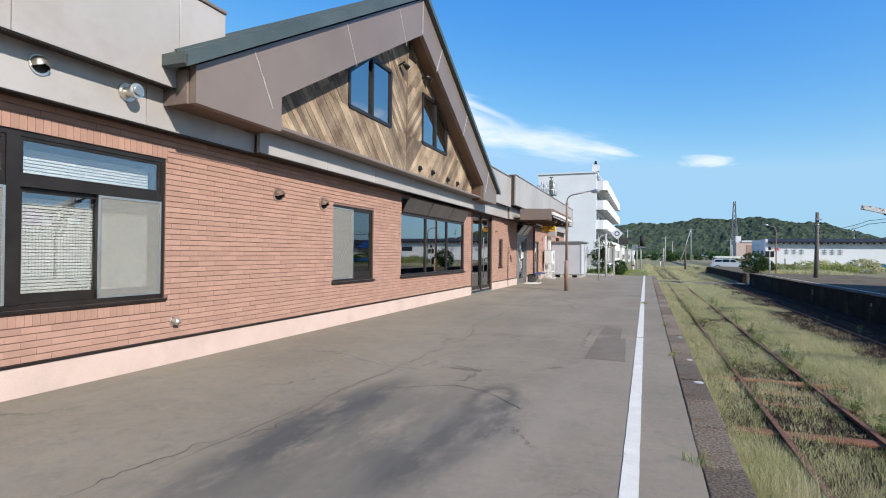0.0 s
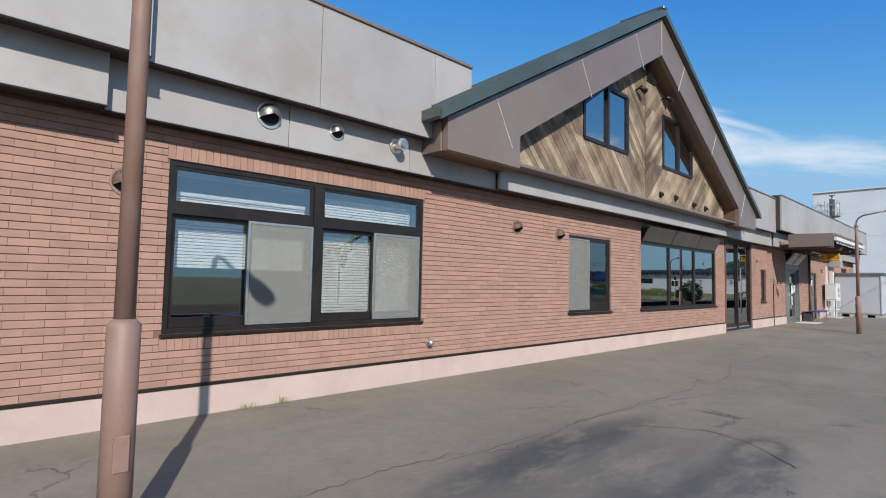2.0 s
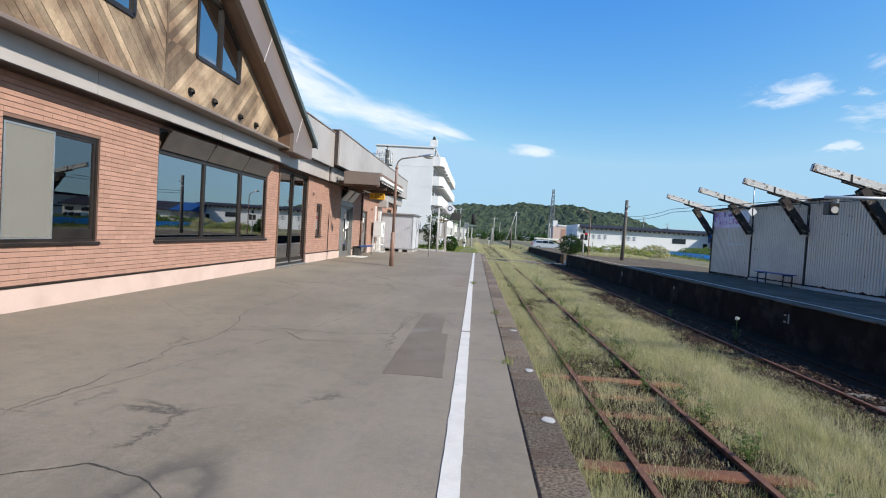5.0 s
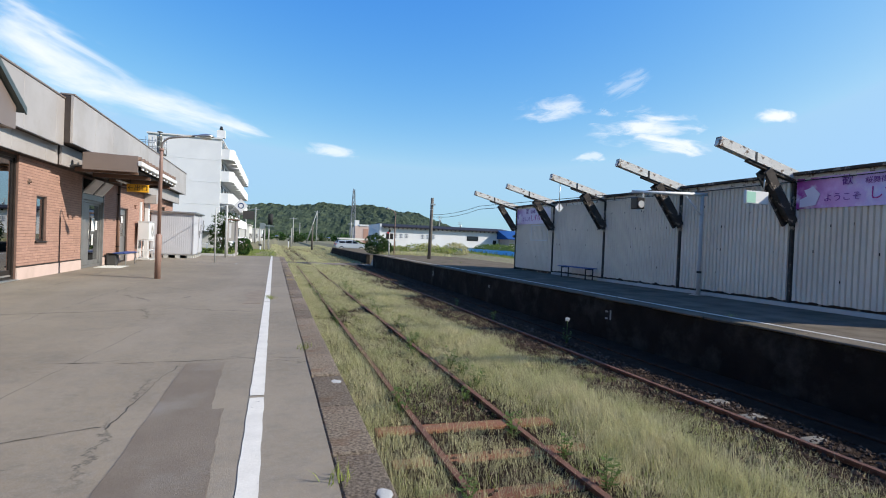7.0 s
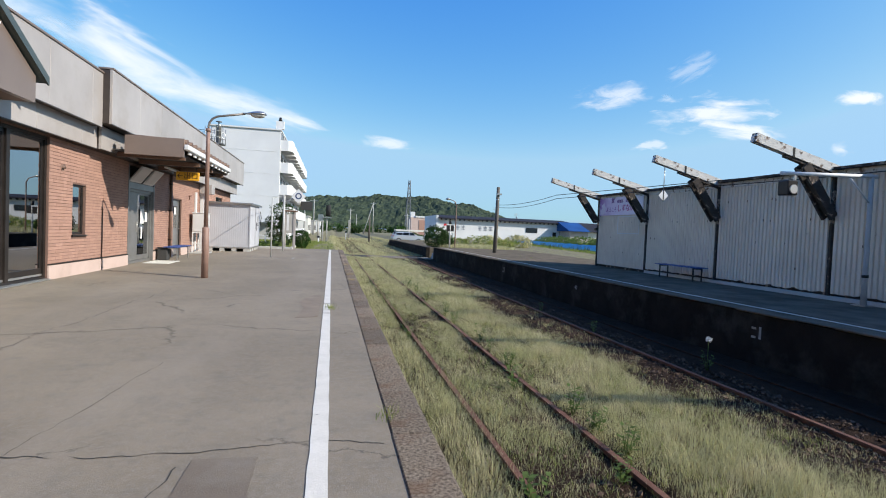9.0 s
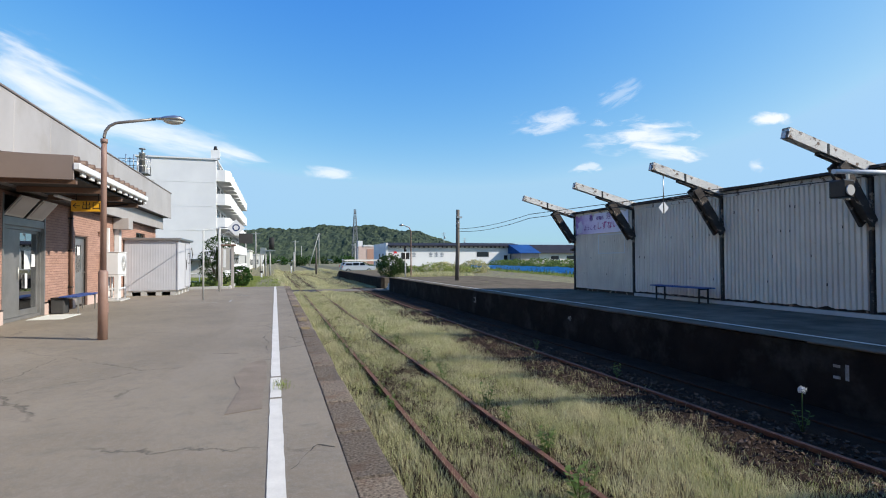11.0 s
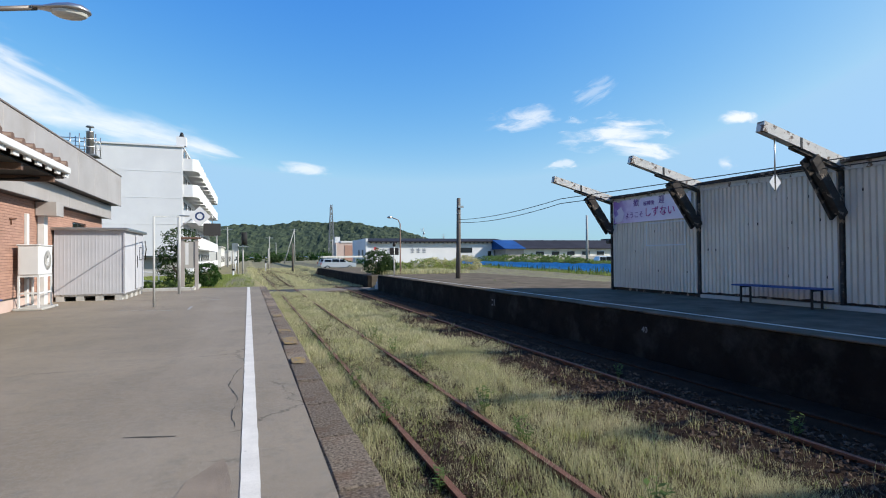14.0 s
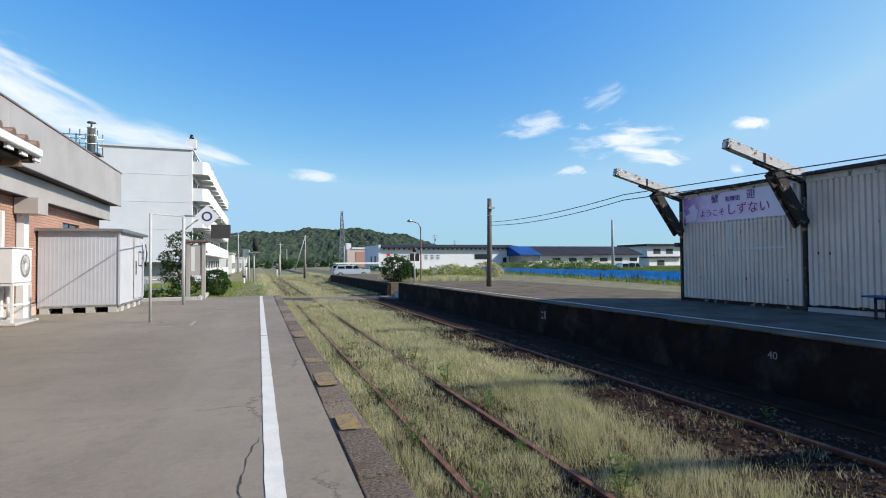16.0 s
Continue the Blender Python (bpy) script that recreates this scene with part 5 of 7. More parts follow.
# ---------------------------------------------------------------- platform lamp posts
def lamp_post(loc, label):
    p = thing("platform_lamp", label, "lamp post", loc, group="platform lamps")
    part("sleeve", rod(B(), [(0, 0, 0), (0, 0, 1.14), (0, 0, 1.17)], [0.075, 0.075, 0.05], 18), M_lampbrown, p)
    part("pole", rod(B(), [(0, 0, 1.171), (0, 0, 3.0), (0, 0, 3.33)], [0.048, 0.044, 0.042], 16), M_lampbrown, p)
    part("joint_ring", rod(B(), [(0, 0, 3.331), (0, 0, 3.4)], 0.055, 14), M_lampbrown, p)
    arm = [(0, 0, 3.40)] + [(0.26 - 0.26 * math.cos(a), 0, 3.44 + 0.26 * math.sin(a)) for a in (0.0, 0.4, 0.8, 1.2, 1.45)] + [(0.78, 0, 3.80)]
    part("arm", rod(B(), arm, 0.025, 12), M_lamparm, p, "dull grey-brown curved arm")
    head = B()
    rings = []
    prof = [(0.0, 0.035), (0.1, 0.05), (0.22, 0.1), (0.34, 0.125), (0.44, 0.11), (0.5, 0.05), (0.515, 0.005)]
    for d, r in prof:
        rings.append([head.verts.new((0.74 + d, r * 1.05 * math.sin(a), 3.80 + 0.02 * d + r * 0.62 * math.cos(a) * (1 if math.cos(a) > 0 else 0.25))) for a in (2 * math.pi * k / 16 for k in range(16))])
    for a, b in zip(rings, rings[1:]):
        for k in range(16):
            f = head.faces.new((a[k], a[(k + 1) % 16], b[(k + 1) % 16], b[k]))
            f.smooth = True
    h = part("lamp_head", head, M_galv, p, "grey metal lamp head")
    lens = B()
    bmesh.ops.create_uvsphere(lens, u_segments=14, v_segments=8, radius=1.0, matrix=Matrix.Translation((1.06, 0, 3.785)) @ Matrix.Diagonal((0.165, 0.105, 0.06, 1)))
    part("lamp_cover", lens, M_lens, h, "milky lamp cover")
    part("inspection_lid", box(B(), 0.055, -0.035, 0.45, 0.079, 0.035, 0.62, 0.004), M_lampbrown, p)
    return p


l1 = lamp_post((-2.62, -0.39, 0.0), "brown steel platform lamp post with curved arm")
copy_thing(l1, pose(-2.56, 19.75, 0.0))

# ---------------------------------------------------------------- outdoor unit, store, sign frame at the platform's end
ac = thing("air_conditioner", "white outdoor air conditioner on a tall white stand", "air conditioner", (-4.86, 29.6, 0.0))
part("casing", box(B(), -0.24, -0.48, 0.87, 0.2, 0.48, 1.6, 0.02), M_white, ac)
bm = B()
ring_in = [bm.verts.new((0.206, 0.12 + 0.2 * math.cos(k * math.pi / 16), 1.24 + 0.2 * math.sin(k * math.pi / 16))) for k in range(32)]
ring_out = [bm.verts.new((0.206, 0.12 + 0.25 * math.cos(k * math.pi / 16), 1.24 + 0.25 * math.sin(k * math.pi / 16))) for k in range(32)]
for k in range(32):
    bm.faces.new((ring_in[k], ring_in[(k + 1) % 32], ring_out[(k + 1) % 32], ring_out[k]))
part("fan_ring", bm, M_galv, ac)
part("fan_recess", rod(B(), [(0.198, 0.12, 1.24), (0.203, 0.12, 1.24)], 0.2, 28), M_room, ac, "grey fan opening")
part("fan_hub", rod(B(), [(0.2, 0.12, 1.24), (0.215, 0.12, 1.24)], 0.06, 16), M_white, ac)
bm = B()
for k in range(16):
    a = k * math.pi / 8
    rod(bm, [(0.21, 0.12 + 0.06 * math.cos(a), 1.24 + 0.06 * math.sin(a)), (0.21, 0.12 + 0.24 * math.cos(a), 1.24 + 0.24 * math.sin(a))], 0.005, 4)
part("grille", bm, M_white, ac)
part("rain_cover", box(B(), -0.26, -0.5, 1.601, 0.22, 0.5, 1.63, 0.01), M_white, ac)
for x in (-0.24, 0.16):
    for y in (-0.47, 0.43):
        part("stand_leg", box(B(), x, y, 0.06, x + 0.04, y + 0.04, 0.869), M_white, ac)
for z in (0.4, 0.82):
    part("stand_rail", box(B(), 0.165, -0.428, z, 0.195, 0.428, z + 0.045), M_white, ac)
    part("stand_rail", box(B(), -0.199, -0.466, z, 0.159, -0.436, z + 0.045), M_white, ac)
part("base_slab", box(B(), -0.3, -0.6, 0.002, 0.3, 0.6, 0.059, 0.01), M_conc, ac)
part("refrigerant_pipe", rod(B(), [(-0.2, 0.3, 0.87), (-0.2, 0.36, 0.5), (-0.22, 0.45, 0.1)], 0.03, 8), M_white, ac)

SX0, SX1, SY0, SY1 = -5.17, -3.36, 31.95, 35.0
store = thing("storage_shed", "white ribbed metal storage shed on concrete blocks", "shed", (0, 0, 0))
bm = B()


def ribbed(bm, p, q, z0, z1, out, pitch=0.09, depth=0.0018):
    """A ribbed upright sheet between two points of the plan."""
    p, q, out = Vector(p), Vector(q), Vector(out)
    L = (q - p).length
    n = max(1, int(L / pitch))
    prev = None
    for k in range(n):
        for f, o in ((0.0, 0), (0.55, 0), (0.65, 1), (0.9, 1)):
            c = p + (q - p) * ((k + f) / n) + out * depth * o
            cur = (bm.verts.new((c.x, c.y, z0)), bm.verts.new((c.x, c.y, z1)))
            if prev:
                bm.faces.new((prev[0], cur[0], cur[1], prev[1]))
            prev = cur
    return bm


ribbed(bm, (SX0, SY0), (SX1, SY0), 0.2, 2.12, (0, -1))
part("front_wall", bm, M_shedwhite, store)
bm = ribbed(B(), (SX1, SY0), (SX1, SY1), 0.2, 2.12, (1, 0))
part("side_wall", bm, M_shedwhite, store)
part("body", box(B(), SX0, SY0 + 0.01, 0.2, SX1 - 0.01, SY1, 2.12), M_cream, store)
part("roof", box(B(), SX0 - 0.1, SY0 - 0.12, 2.121, SX1 + 0.12, SY1 + 0.1, 2.2, 0.01), M_galv, store, "grey metal roof edge")
part("corner_post", box(B(), SX1 - 0.02, SY0 - 0.025, 0.19, SX1 + 0.025, SY0 + 0.02, 2.119), M_shedwhite, store)
part("sill_beam", box(B(), SX0, SY0 - 0.012, 0.14, SX1 + 0.012, SY1, 0.199), M_galv, store)
sd = part("door", box(B(), SX1 + 0.014, 33.6, 0.25, SX1 + 0.04, 34.9, 2.05, 0.005), M_shedwhite, store)
part("handle", box(B(), SX1 + 0.041, 33.7, 0.95, SX1 + 0.06, 33.75, 1.35), M_frame, sd)
part("window", frame_box(B(), SX1 + 0.041, SX1 + 0.05, 34.1, 34.6, 1.2, 1.65, 0.03), M_frame, sd)
for k in range(4):
    x = SX0 + 0.15 + k * (SX1 - SX0 - 0.3) / 3
    part("block", holes_wall(B(), x - 0.1, x + 0.1, SY0 - 0.02, SY0 + 0.18, 0.0, 0.139, [(SY0 + 0.03, SY0 + 0.13, 0.04, 0.1)]), M_conc, store)
for k in range(4):
    y = SY0 + 0.2 + k * 0.75
    part("block", box(B(), SX1 - 0.2, y, 0.0, SX1 + 0.0, y + 0.35, 0.139), M_conc, store)
part("cable", rod(B(), [(SX1 + 0.05, 35.1, 1.9), (SX1 + 0.09, 35.1, 1.6), (SX1 + 0.05, 35.1, 1.2)], 0.02, 6), M_frame, store)

arch = thing("sign_frame", "pale grey pipe sign frame with round sign", "sign", (0, 0, 0))
part("post", rod(B(), [(-2.07, 28.7, 0.0), (-2.07, 28.7, 2.34)], 0.028, 12), M_postgrey, arch)
part("post", rod(B(), [(-2.07, 34.0, 0.0), (-2.07, 34.0, 2.75)], 0.05, 12), M_postgrey, arch)
part("crossbar", rod(B(), [(-2.07, 28.7, 2.34), (-2.07, 34.0, 2.72)], 0.014, 10), M_postgrey, arch)
part("sign_arm", rod(B(), [(-2.07, 34.0, 2.75), (-1.1, 34.0, 2.75)], 0.03, 10), M_postgrey, arch)
part("brace", rod(B(), [(-2.07, 34.0, 2.3), (-1.55, 34.0, 2.74)], 0.022, 8), M_postgrey, arch)
sb = part("sign_board", rod(B(), [(-1.4, 33.93, 2.74), (-1.4, 33.96, 2.74)], 0.36, 4), M_white, arch, "white diamond board")
bm = B()
n = 36
ri, ro = 0.1, 0.155
ra_ = [[bm.verts.new((-1.4 + r * math.cos(2 * math.pi * k / n), yv, 2.74 + r * math.sin(2 * math.pi * k / n))) for k in range(n)] for r, yv in ((ri, 33.926), (ro, 33.926))]
for k in range(n):
    bm.faces.new((ra_[0][k], ra_[0][(k + 1) % n], ra_[1][(k + 1) % n], ra_[1][k]))
part("ring", bm, M_navy, sb, "dark ring")
part("notice_panel", box(B(), -1.3, 34.1, 2.06, -0.72, 34.14, 2.5, 0.01), M_roomdark, arch, "dark brown hanging panel")
part("panel_hanger", rod(B(), [(-1.0, 34.0, 2.75), (-1.0, 34.12, 2.5)], 0.012, 6), M_alu, arch)


# ---------------------------------------------------------------- shed wall on the far platform
SWX, SEND, ZP = 11.62, 27.92, 0.09
BAYS = [27.92, 24.30, 20.66, 16.95, 13.45, 9.85]
shed_wall = setting("wall_shed", box(B(), SWX + 0.05, BAYS[-1], ZP, SWX + 0.12, SEND - 0.02, 3.02), M_darkwood, "cream corrugated metal wall of an old platform shelter", "wall")
part("shelter_back", box(B(), SWX + 1.6, BAYS[-1], ZP, SWX + 1.7, SEND - 0.02, 2.7), M_corr, shed_wall)
part("shelter_end", box(B(), SWX + 0.121, SEND - 0.06, ZP, SWX + 1.599, SEND - 0.03, 2.72), M_corr, shed_wall)
part("shelter_roof", prism(B(), [(BAYS[-1], 0), (SEND - 0.03, 0), (SEND - 0.03, 0.06), (BAYS[-1], 0.06)], SWX + 0.08, SWX + 1.75), M_oldwood, shed_wall).location.z = 2.95
part("kerb", box(B(), SWX - 0.1, BAYS[-1], ZP - 0.02, SWX + 0.03, SEND - 3.7, ZP + 0.09, 0.01), M_conc, shed_wall, "low pale concrete kerb")
for a, b in zip(BAYS[1:], BAYS):
    bm = B()
    p, q = Vector((SWX, b - 0.06)), Vector((SWX, a + 0.06))
    n, prev = int((b - a - 0.12) / 0.118), None
    for k in range(n):
        for f, o in ((0.0, 0.0), (0.16, 0.036), (0.78, 0.036), (0.94, 0.0)):
            y = p.y + (q.y - p.y) * (k + f) / n
            lo = ZP + 0.1 + (0.05 + 0.05 * noise.noise(Vector((y * 4, 0, 2))) if b < SEND - 1 else 0.0)
            cur = (bm.verts.new((SWX - o, y, lo)), bm.verts.new((SWX - o, y, 3.0)))
            if prev:
                bm.faces.new((prev[0], cur[0], cur[1], prev[1]))
            prev = cur
    part("corrugated_panel", bm, M_corr, shed_wall)
    bm = B()
    for k in range(26):
        y, z = rng.uniform(a + 0.2, b - 0.2), rng.choice([0.75, 1.35, 1.95, 2.5]) + rng.uniform(-0.02, 0.02)
        box(bm, SWX - 0.034, y - 0.012, z - 0.03, SWX - 0.027, y + 0.012, z + 0.03)
    part("rust_fixings", bm, M_darkwood, shed_wall, "dark rusted sheet fixings")
    part("eaves_board", box(B(), SWX - 0.05, a + 0.06, 2.93, SWX + 0.06, b - 0.06, 3.08, 0.008), M_oldwood, shed_wall, "peeling eaves board")
    part("eaves_trim", beam(B(), (SWX - 0.07, a, 3.115), (SWX - 0.07, b, 3.115), 0.2, 0.06), M_darkwood, shed_wall)
part("access_hatch", frame_box(B(), SWX - 0.045, SWX - 0.027, 24.75, 26.3, 1.5, 2.2, 0.035), M_white, shed_wall, "square hatch outline")
part("end_lamp", box(B(), SWX - 0.12, SEND + 0.01, 1.62, SWX + 0.05, SEND + 0.2, 1.74, 0.02), M_frame, shed_wall)

truss = thing("canopy_bracket", "weathered timber bracket with a peeling white cantilever beam", "bracket", (SWX, BAYS[0], ZP), group="roofless canopy brackets")
part("post", box(B(), -0.06, -0.035, 0.0, 0.045, 0.035, 3.02, 0.008), M_darkwood, truss, "dark weathered post")
part("cantilever", beam(B(), (-2.27, 0, 3.58), (0.02, 0, 2.99), 0.16, 0.2), M_oldwood, truss, "peeling white beam")
part("under_beam", beam(B(), (-1.45, 0, 3.255), (0.0, 0, 2.87), 0.11, 0.1), M_darkwood, truss)
for s in (-0.1, 0.1):
    part("strut", beam(B(), (-0.95, s, 3.05), (-0.1, s, 1.9), 0.06, 0.22), M_darkwood, truss)
part("strut_block", beam(B(), (-0.75, 0, 2.76), (-0.15, 0, 1.98), 0.1, 0.13), M_darkwood, truss)
part("bolt_plate", box(B(), -1.3, -0.085, 3.2, -1.24, 0.085, 3.42), M_frame, truss)
for y in BAYS[1:]:
    copy_thing(truss, pose(SWX, y, ZP))

# ---------------------------------------------------------------- banners
def printed_cloth(name, left, mid, right):
    """Cloth printed with a soft wash of colour from its left end to its right, with paler blooms."""
    m, nt, p = nodes_of(name)
    co, sep, rg = nt.nodes.new("ShaderNodeTexCoord"), nt.nodes.new("ShaderNodeSeparateXYZ"), nt.nodes.new("ShaderNodeMapRange")
    link(nt, co.outputs["Object"], sep.inputs[0])
    link(nt, sep.outputs["Y"], rg.inputs["Value"])
    rg.inputs["From Min"].default_value, rg.inputs["From Max"].default_value = 1.6, -1.6
    ramp = nt.nodes.new("ShaderNodeValToRGB")
    ramp.color_ramp.elements[0].color, ramp.color_ramp.elements[1].color = (*left, 1), (*right, 1)
    e = ramp.color_ramp.elements.new(0.3)
    e.color = (*mid, 1)
    wob = nt.nodes.new("ShaderNodeMath")
    wob.operation = "MULTIPLY_ADD"
    wob.inputs[1].default_value = 0.28
    link(nt, noise_fac(nt, 1.6, 4.0, 0.6, lo=0.5, hi=0.8), wob.inputs[0])
    link(nt, rg.outputs["Result"], wob.inputs[2])
    link(nt, wob.outputs[0], ramp.inputs[0])
    col = mixed(nt, scaled(nt, noise_fac(nt, 3.2, 4.0, 0.6, lo=0.5, hi=0.66, offset=4.0), 0.6), ramp.outputs[0], (0.8, 0.74, 0.8))
    link(nt, col, p.inputs["Base Color"])
    p.inputs["Roughness"].default_value = 0.6
    return m


M_banner = printed_cloth("pale_banner_cloth", (0.3, 0.12, 0.42), (0.72, 0.6, 0.76), (0.8, 0.76, 0.82))
M_banner_bright = printed_cloth("bright_banner_cloth", (0.32, 0.03, 0.26), (0.66, 0.36, 0.64), (0.46, 0.62, 0.84))
M_kanji = plain("banner_purple_ink", (0.16, 0.03, 0.25), 0.6)
M_kana = plain("banner_magenta_ink", (0.42, 0.02, 0.22), 0.6)
M_pale = plain("banner_pale_print", (0.68, 0.62, 0.72), 0.6)


def banner(label, y_mid, z_mid, width, height, cloth):
    """A stretched cloth banner facing the tracks, with its printed words."""
    b = thing("welcome_banner", label, "banner", (SWX - 0.06, y_mid, z_mid), group="welcome banners")
    bm = B()
    n = 24
    prev = None
    for k in range(n + 1):
        y = width / 2 - width * k / n
        o = 0.012 * math.sin(k * 0.9)
        cur = [bm.verts.new((o, y, -height / 2)), bm.verts.new((o, y, height / 2)), bm.verts.new((o + 0.006, y, height / 2)), bm.verts.new((o + 0.006, y, -height / 2))]
        if prev:
            for i in range(4):
                bm.faces.new((prev[i], prev[(i + 1) % 4], cur[(i + 1) % 4], cur[i]))
        prev = cur
    part("cloth", bm, cloth, b, "purple and white printed cloth")
    h = height
    sx = -0.022
    writing("lettering", "\u6b53", 0.24 * h / 0.7, M_kanji, b, (sx, width * 0.16, h * 0.3), (90, 0, -90))
    writing("lettering", "\u8fce", 0.24 * h / 0.7, M_kanji, b, (sx, -width * 0.17, h * 0.3), (90, 0, -90))
    writing("lettering", "\u685c\u821e\u8857", 0.15 * h / 0.7, M_kanji, b, (sx, -width * 0.01, h * 0.24), (90, 0, -90))
    writing("lettering", "\u3088\u3046\u3053\u305d", 0.2 * h / 0.7, M_kanji, b, (sx, width * 0.19, -h * 0.2), (90, 0, -90))
    writing("lettering", "\u3057\u305a\u306a\u3044", 0.3 * h / 0.7, M_kana, b, (sx, -width * 0.14, -h * 0.15), (90, 0, -90))
    part("print_shape", prism(B(), [(width * 0.47, -h * 0.45), (width * 0.36, -h * 0.4), (width * 0.33, -h * 0.05), (width * 0.38, h * 0.2), (width * 0.44, h * 0.1), (width * 0.42, -h * 0.1), (width * 0.47, -h * 0.2)], sx, sx + 0.002), M_pale, b, "pale printed shape")
    for y in (width / 2 - 0.03, -width / 2 + 0.03):
        part("batten", box(B(), 0.013, y - 0.02, -h / 2 - 0.03, 0.03, y + 0.02, h / 2 + 0.03), M_darkwood, b)
    return b


banner("purple and white welcome banner at the shelter's end", 26.15, 2.62, 3.25, 0.73, M_banner)
banner("bright purple welcome banner beside the green sign", 11.7, 2.66, 3.3, 0.68, M_banner_bright)

# leg metal swapped for a dark one to carry the shade by the shelter
bench("blue slatted bench, legs darkened for the shelter's shade", (11.2, 21.75, ZP), 2.1, legs=M_frame)
lp = thing("side_arm_lamp_post", "grey steel post with a long side arm and speaker box", "lamp post", (11.3, 15.85, ZP))
part("post", rod(B(), [(0, 0, 0), (0, 0, 0.6), (0, 0, 2.72)], [0.06, 0.05, 0.045], 14), M_cpole, lp)
part("collar", rod(B(), [(0, 0, 0.6), (0, 0, 0.66)], 0.065, 14), M_frame, lp)
part("arm", rod(B(), [(-2.25, 0, 2.66), (0.15, 0, 2.74)], 0.04, 12), M_white, lp, "white side arm")
part("brace", rod(B(), [(-0.55, 0, 2.66), (0, 0, 2.15)], 0.02, 8), M_white, lp)
part("speaker_box", box(B(), -2.2, -0.13, 2.22, -1.95, 0.13, 2.52, 0.02), M_frame, lp, "dark horn speaker box")
part("box_front", rod(B(), [(-2.08, -0.135, 2.34), (-2.08, -0.16, 2.34)], 0.09, 14), M_conc, lp)
part("bracket", box(B(), -1.94, -0.02, 2.2, -1.9, 0.02, 2.66), M_galv, lp)
part("foot_plate", box(B(), -0.15, -0.15, 0.0, 0.15, 0.15, 0.02), M_galv, lp)
gs = thing("emergency_exit_sign", "pale green and white hanging exit sign", "sign", (10.32, 13.3, 2.5))
part("sign_box", box(B(), -0.32, -0.03, -0.14, 0.32, 0.03, 0.14, 0.008), M_white, gs)
part("green_panel", box(B(), -0.3, -0.034, -0.12, -0.05, -0.031, 0.12), M_green, gs, "green panel")
part("arrow", prism(B(), [(0, 0), (0.01, 0), (0.01, 0.01), (0, 0.01)], 0, 0.01), M_white, gs).location = (0.1, -0.033, -0.02)
part("hanger", rod(B(), [(0.2, 0, 0.141), (0.35, 0.1, 0.6)], 0.012, 6), M_galv, gs)
dm = thing("diamond_marker", "white diamond marker hanging on a rod", "sign", (9.72, 20.66, 2.62))
for s in (-1, 1):
    bm = B()
    tri_f, tri_b = ([bm.verts.new((x * s, y, z)) for x, z in ((0.021, 0.15), (0.16, 0.0), (0.021, -0.15))] for y in (-0.004, 0.004))
    bm.faces.new(tri_f)
    bm.faces.new(tri_b[::-1])
    for k in range(3):
        bm.faces.new((tri_f[k], tri_f[(k + 1) % 3], tri_b[(k + 1) % 3], tri_b[k]))
    part("white_half", bm, M_wall, dm)
part("dark_band", box(B(), -0.02, -0.004, -0.17, 0.02, 0.004, 0.17), M_ink, dm)
part("rod", rod(B(), [(0, 0, 0.0), (0, 0.0, 0.92)], 0.014, 6), M_galv, dm)

pole = thing("utility_pole", "weathered grey-brown pole with cross pieces", "pole", (10.3, 38.5, ZP))
part("shaft", rod(B(), [(0, 0, 0), (0.05, 0, 2.0), (0.07, 0, 4.12)], [0.125, 0.115, 0.1], 14), M_pole, pole)
part("insulator_box", box(B(), -0.02, -0.2, 3.62, 0.26, -0.1, 3.72), M_galv, pole)
part("band", rod(B(), [(0.06, 0, 3.3), (0.06, 0, 3.36)], 0.12, 12), M_galv, pole)
for k, (za, zb, sag) in enumerate(((2.95, 2.80, 0.35), (3.1, 2.95, 0.28))):
    w = thing("overhead_cable", "thin black cable slung along the shelter", "cable", (0, 0, 0))
    pts = [(10.35 + (9.6 - 10.35) * t, 38.4 + (27.9 - 38.4) * t, za + (zb + 0.1 - za) * t - sag * 4 * t * (1 - t) * 0.5) for t in np.linspace(0, 1, 12)]
    pts += [(9.6 + 1.9 * min(1, t * 3), 27.9 - 33 * t, zb + 0.1 + 0.1 * t) for t in np.linspace(0.06, 1, 16)]
    part("wire", rod(B(), pts, 0.012, 5), M_ink, w)
fl = thing("platform_lamp_far", "slim grey lamp post with curved arm", "lamp post", (10.35, 49.6, -0.06))
part("pole", rod(B(), [(0, 0, 0), (0, 0, 3.6), (-0.15, 0, 3.9), (-0.6, 0, 4.05)], [0.06, 0.045, 0.035, 0.03], 10), M_lampbrown, fl)
part("lamp_head", rod(B(), [(-0.55, 0, 4.05), (-0.75, 0, 4.08), (-0.95, 0, 4.05)], [0.04, 0.11, 0.03], 10), M_galv, fl)
sp = thing("station_sign_post", "dark small sign board on a post by the bush", "sign", (9.85, 49.4, -0.06))
part("post", rod(B(), [(0, 0, 0), (0, 0, 2.1)], 0.06, 8), M_oldwood, sp)
part("board", box(B(), -0.32, -0.05, 1.4, 0.32, 0.0, 1.9, 0.02), M_frame, sp)
part("signal_head", rod(B(), [(0, 0, 2.0), (0, 0, 2.3)], 0.11, 10), M_frame, sp)

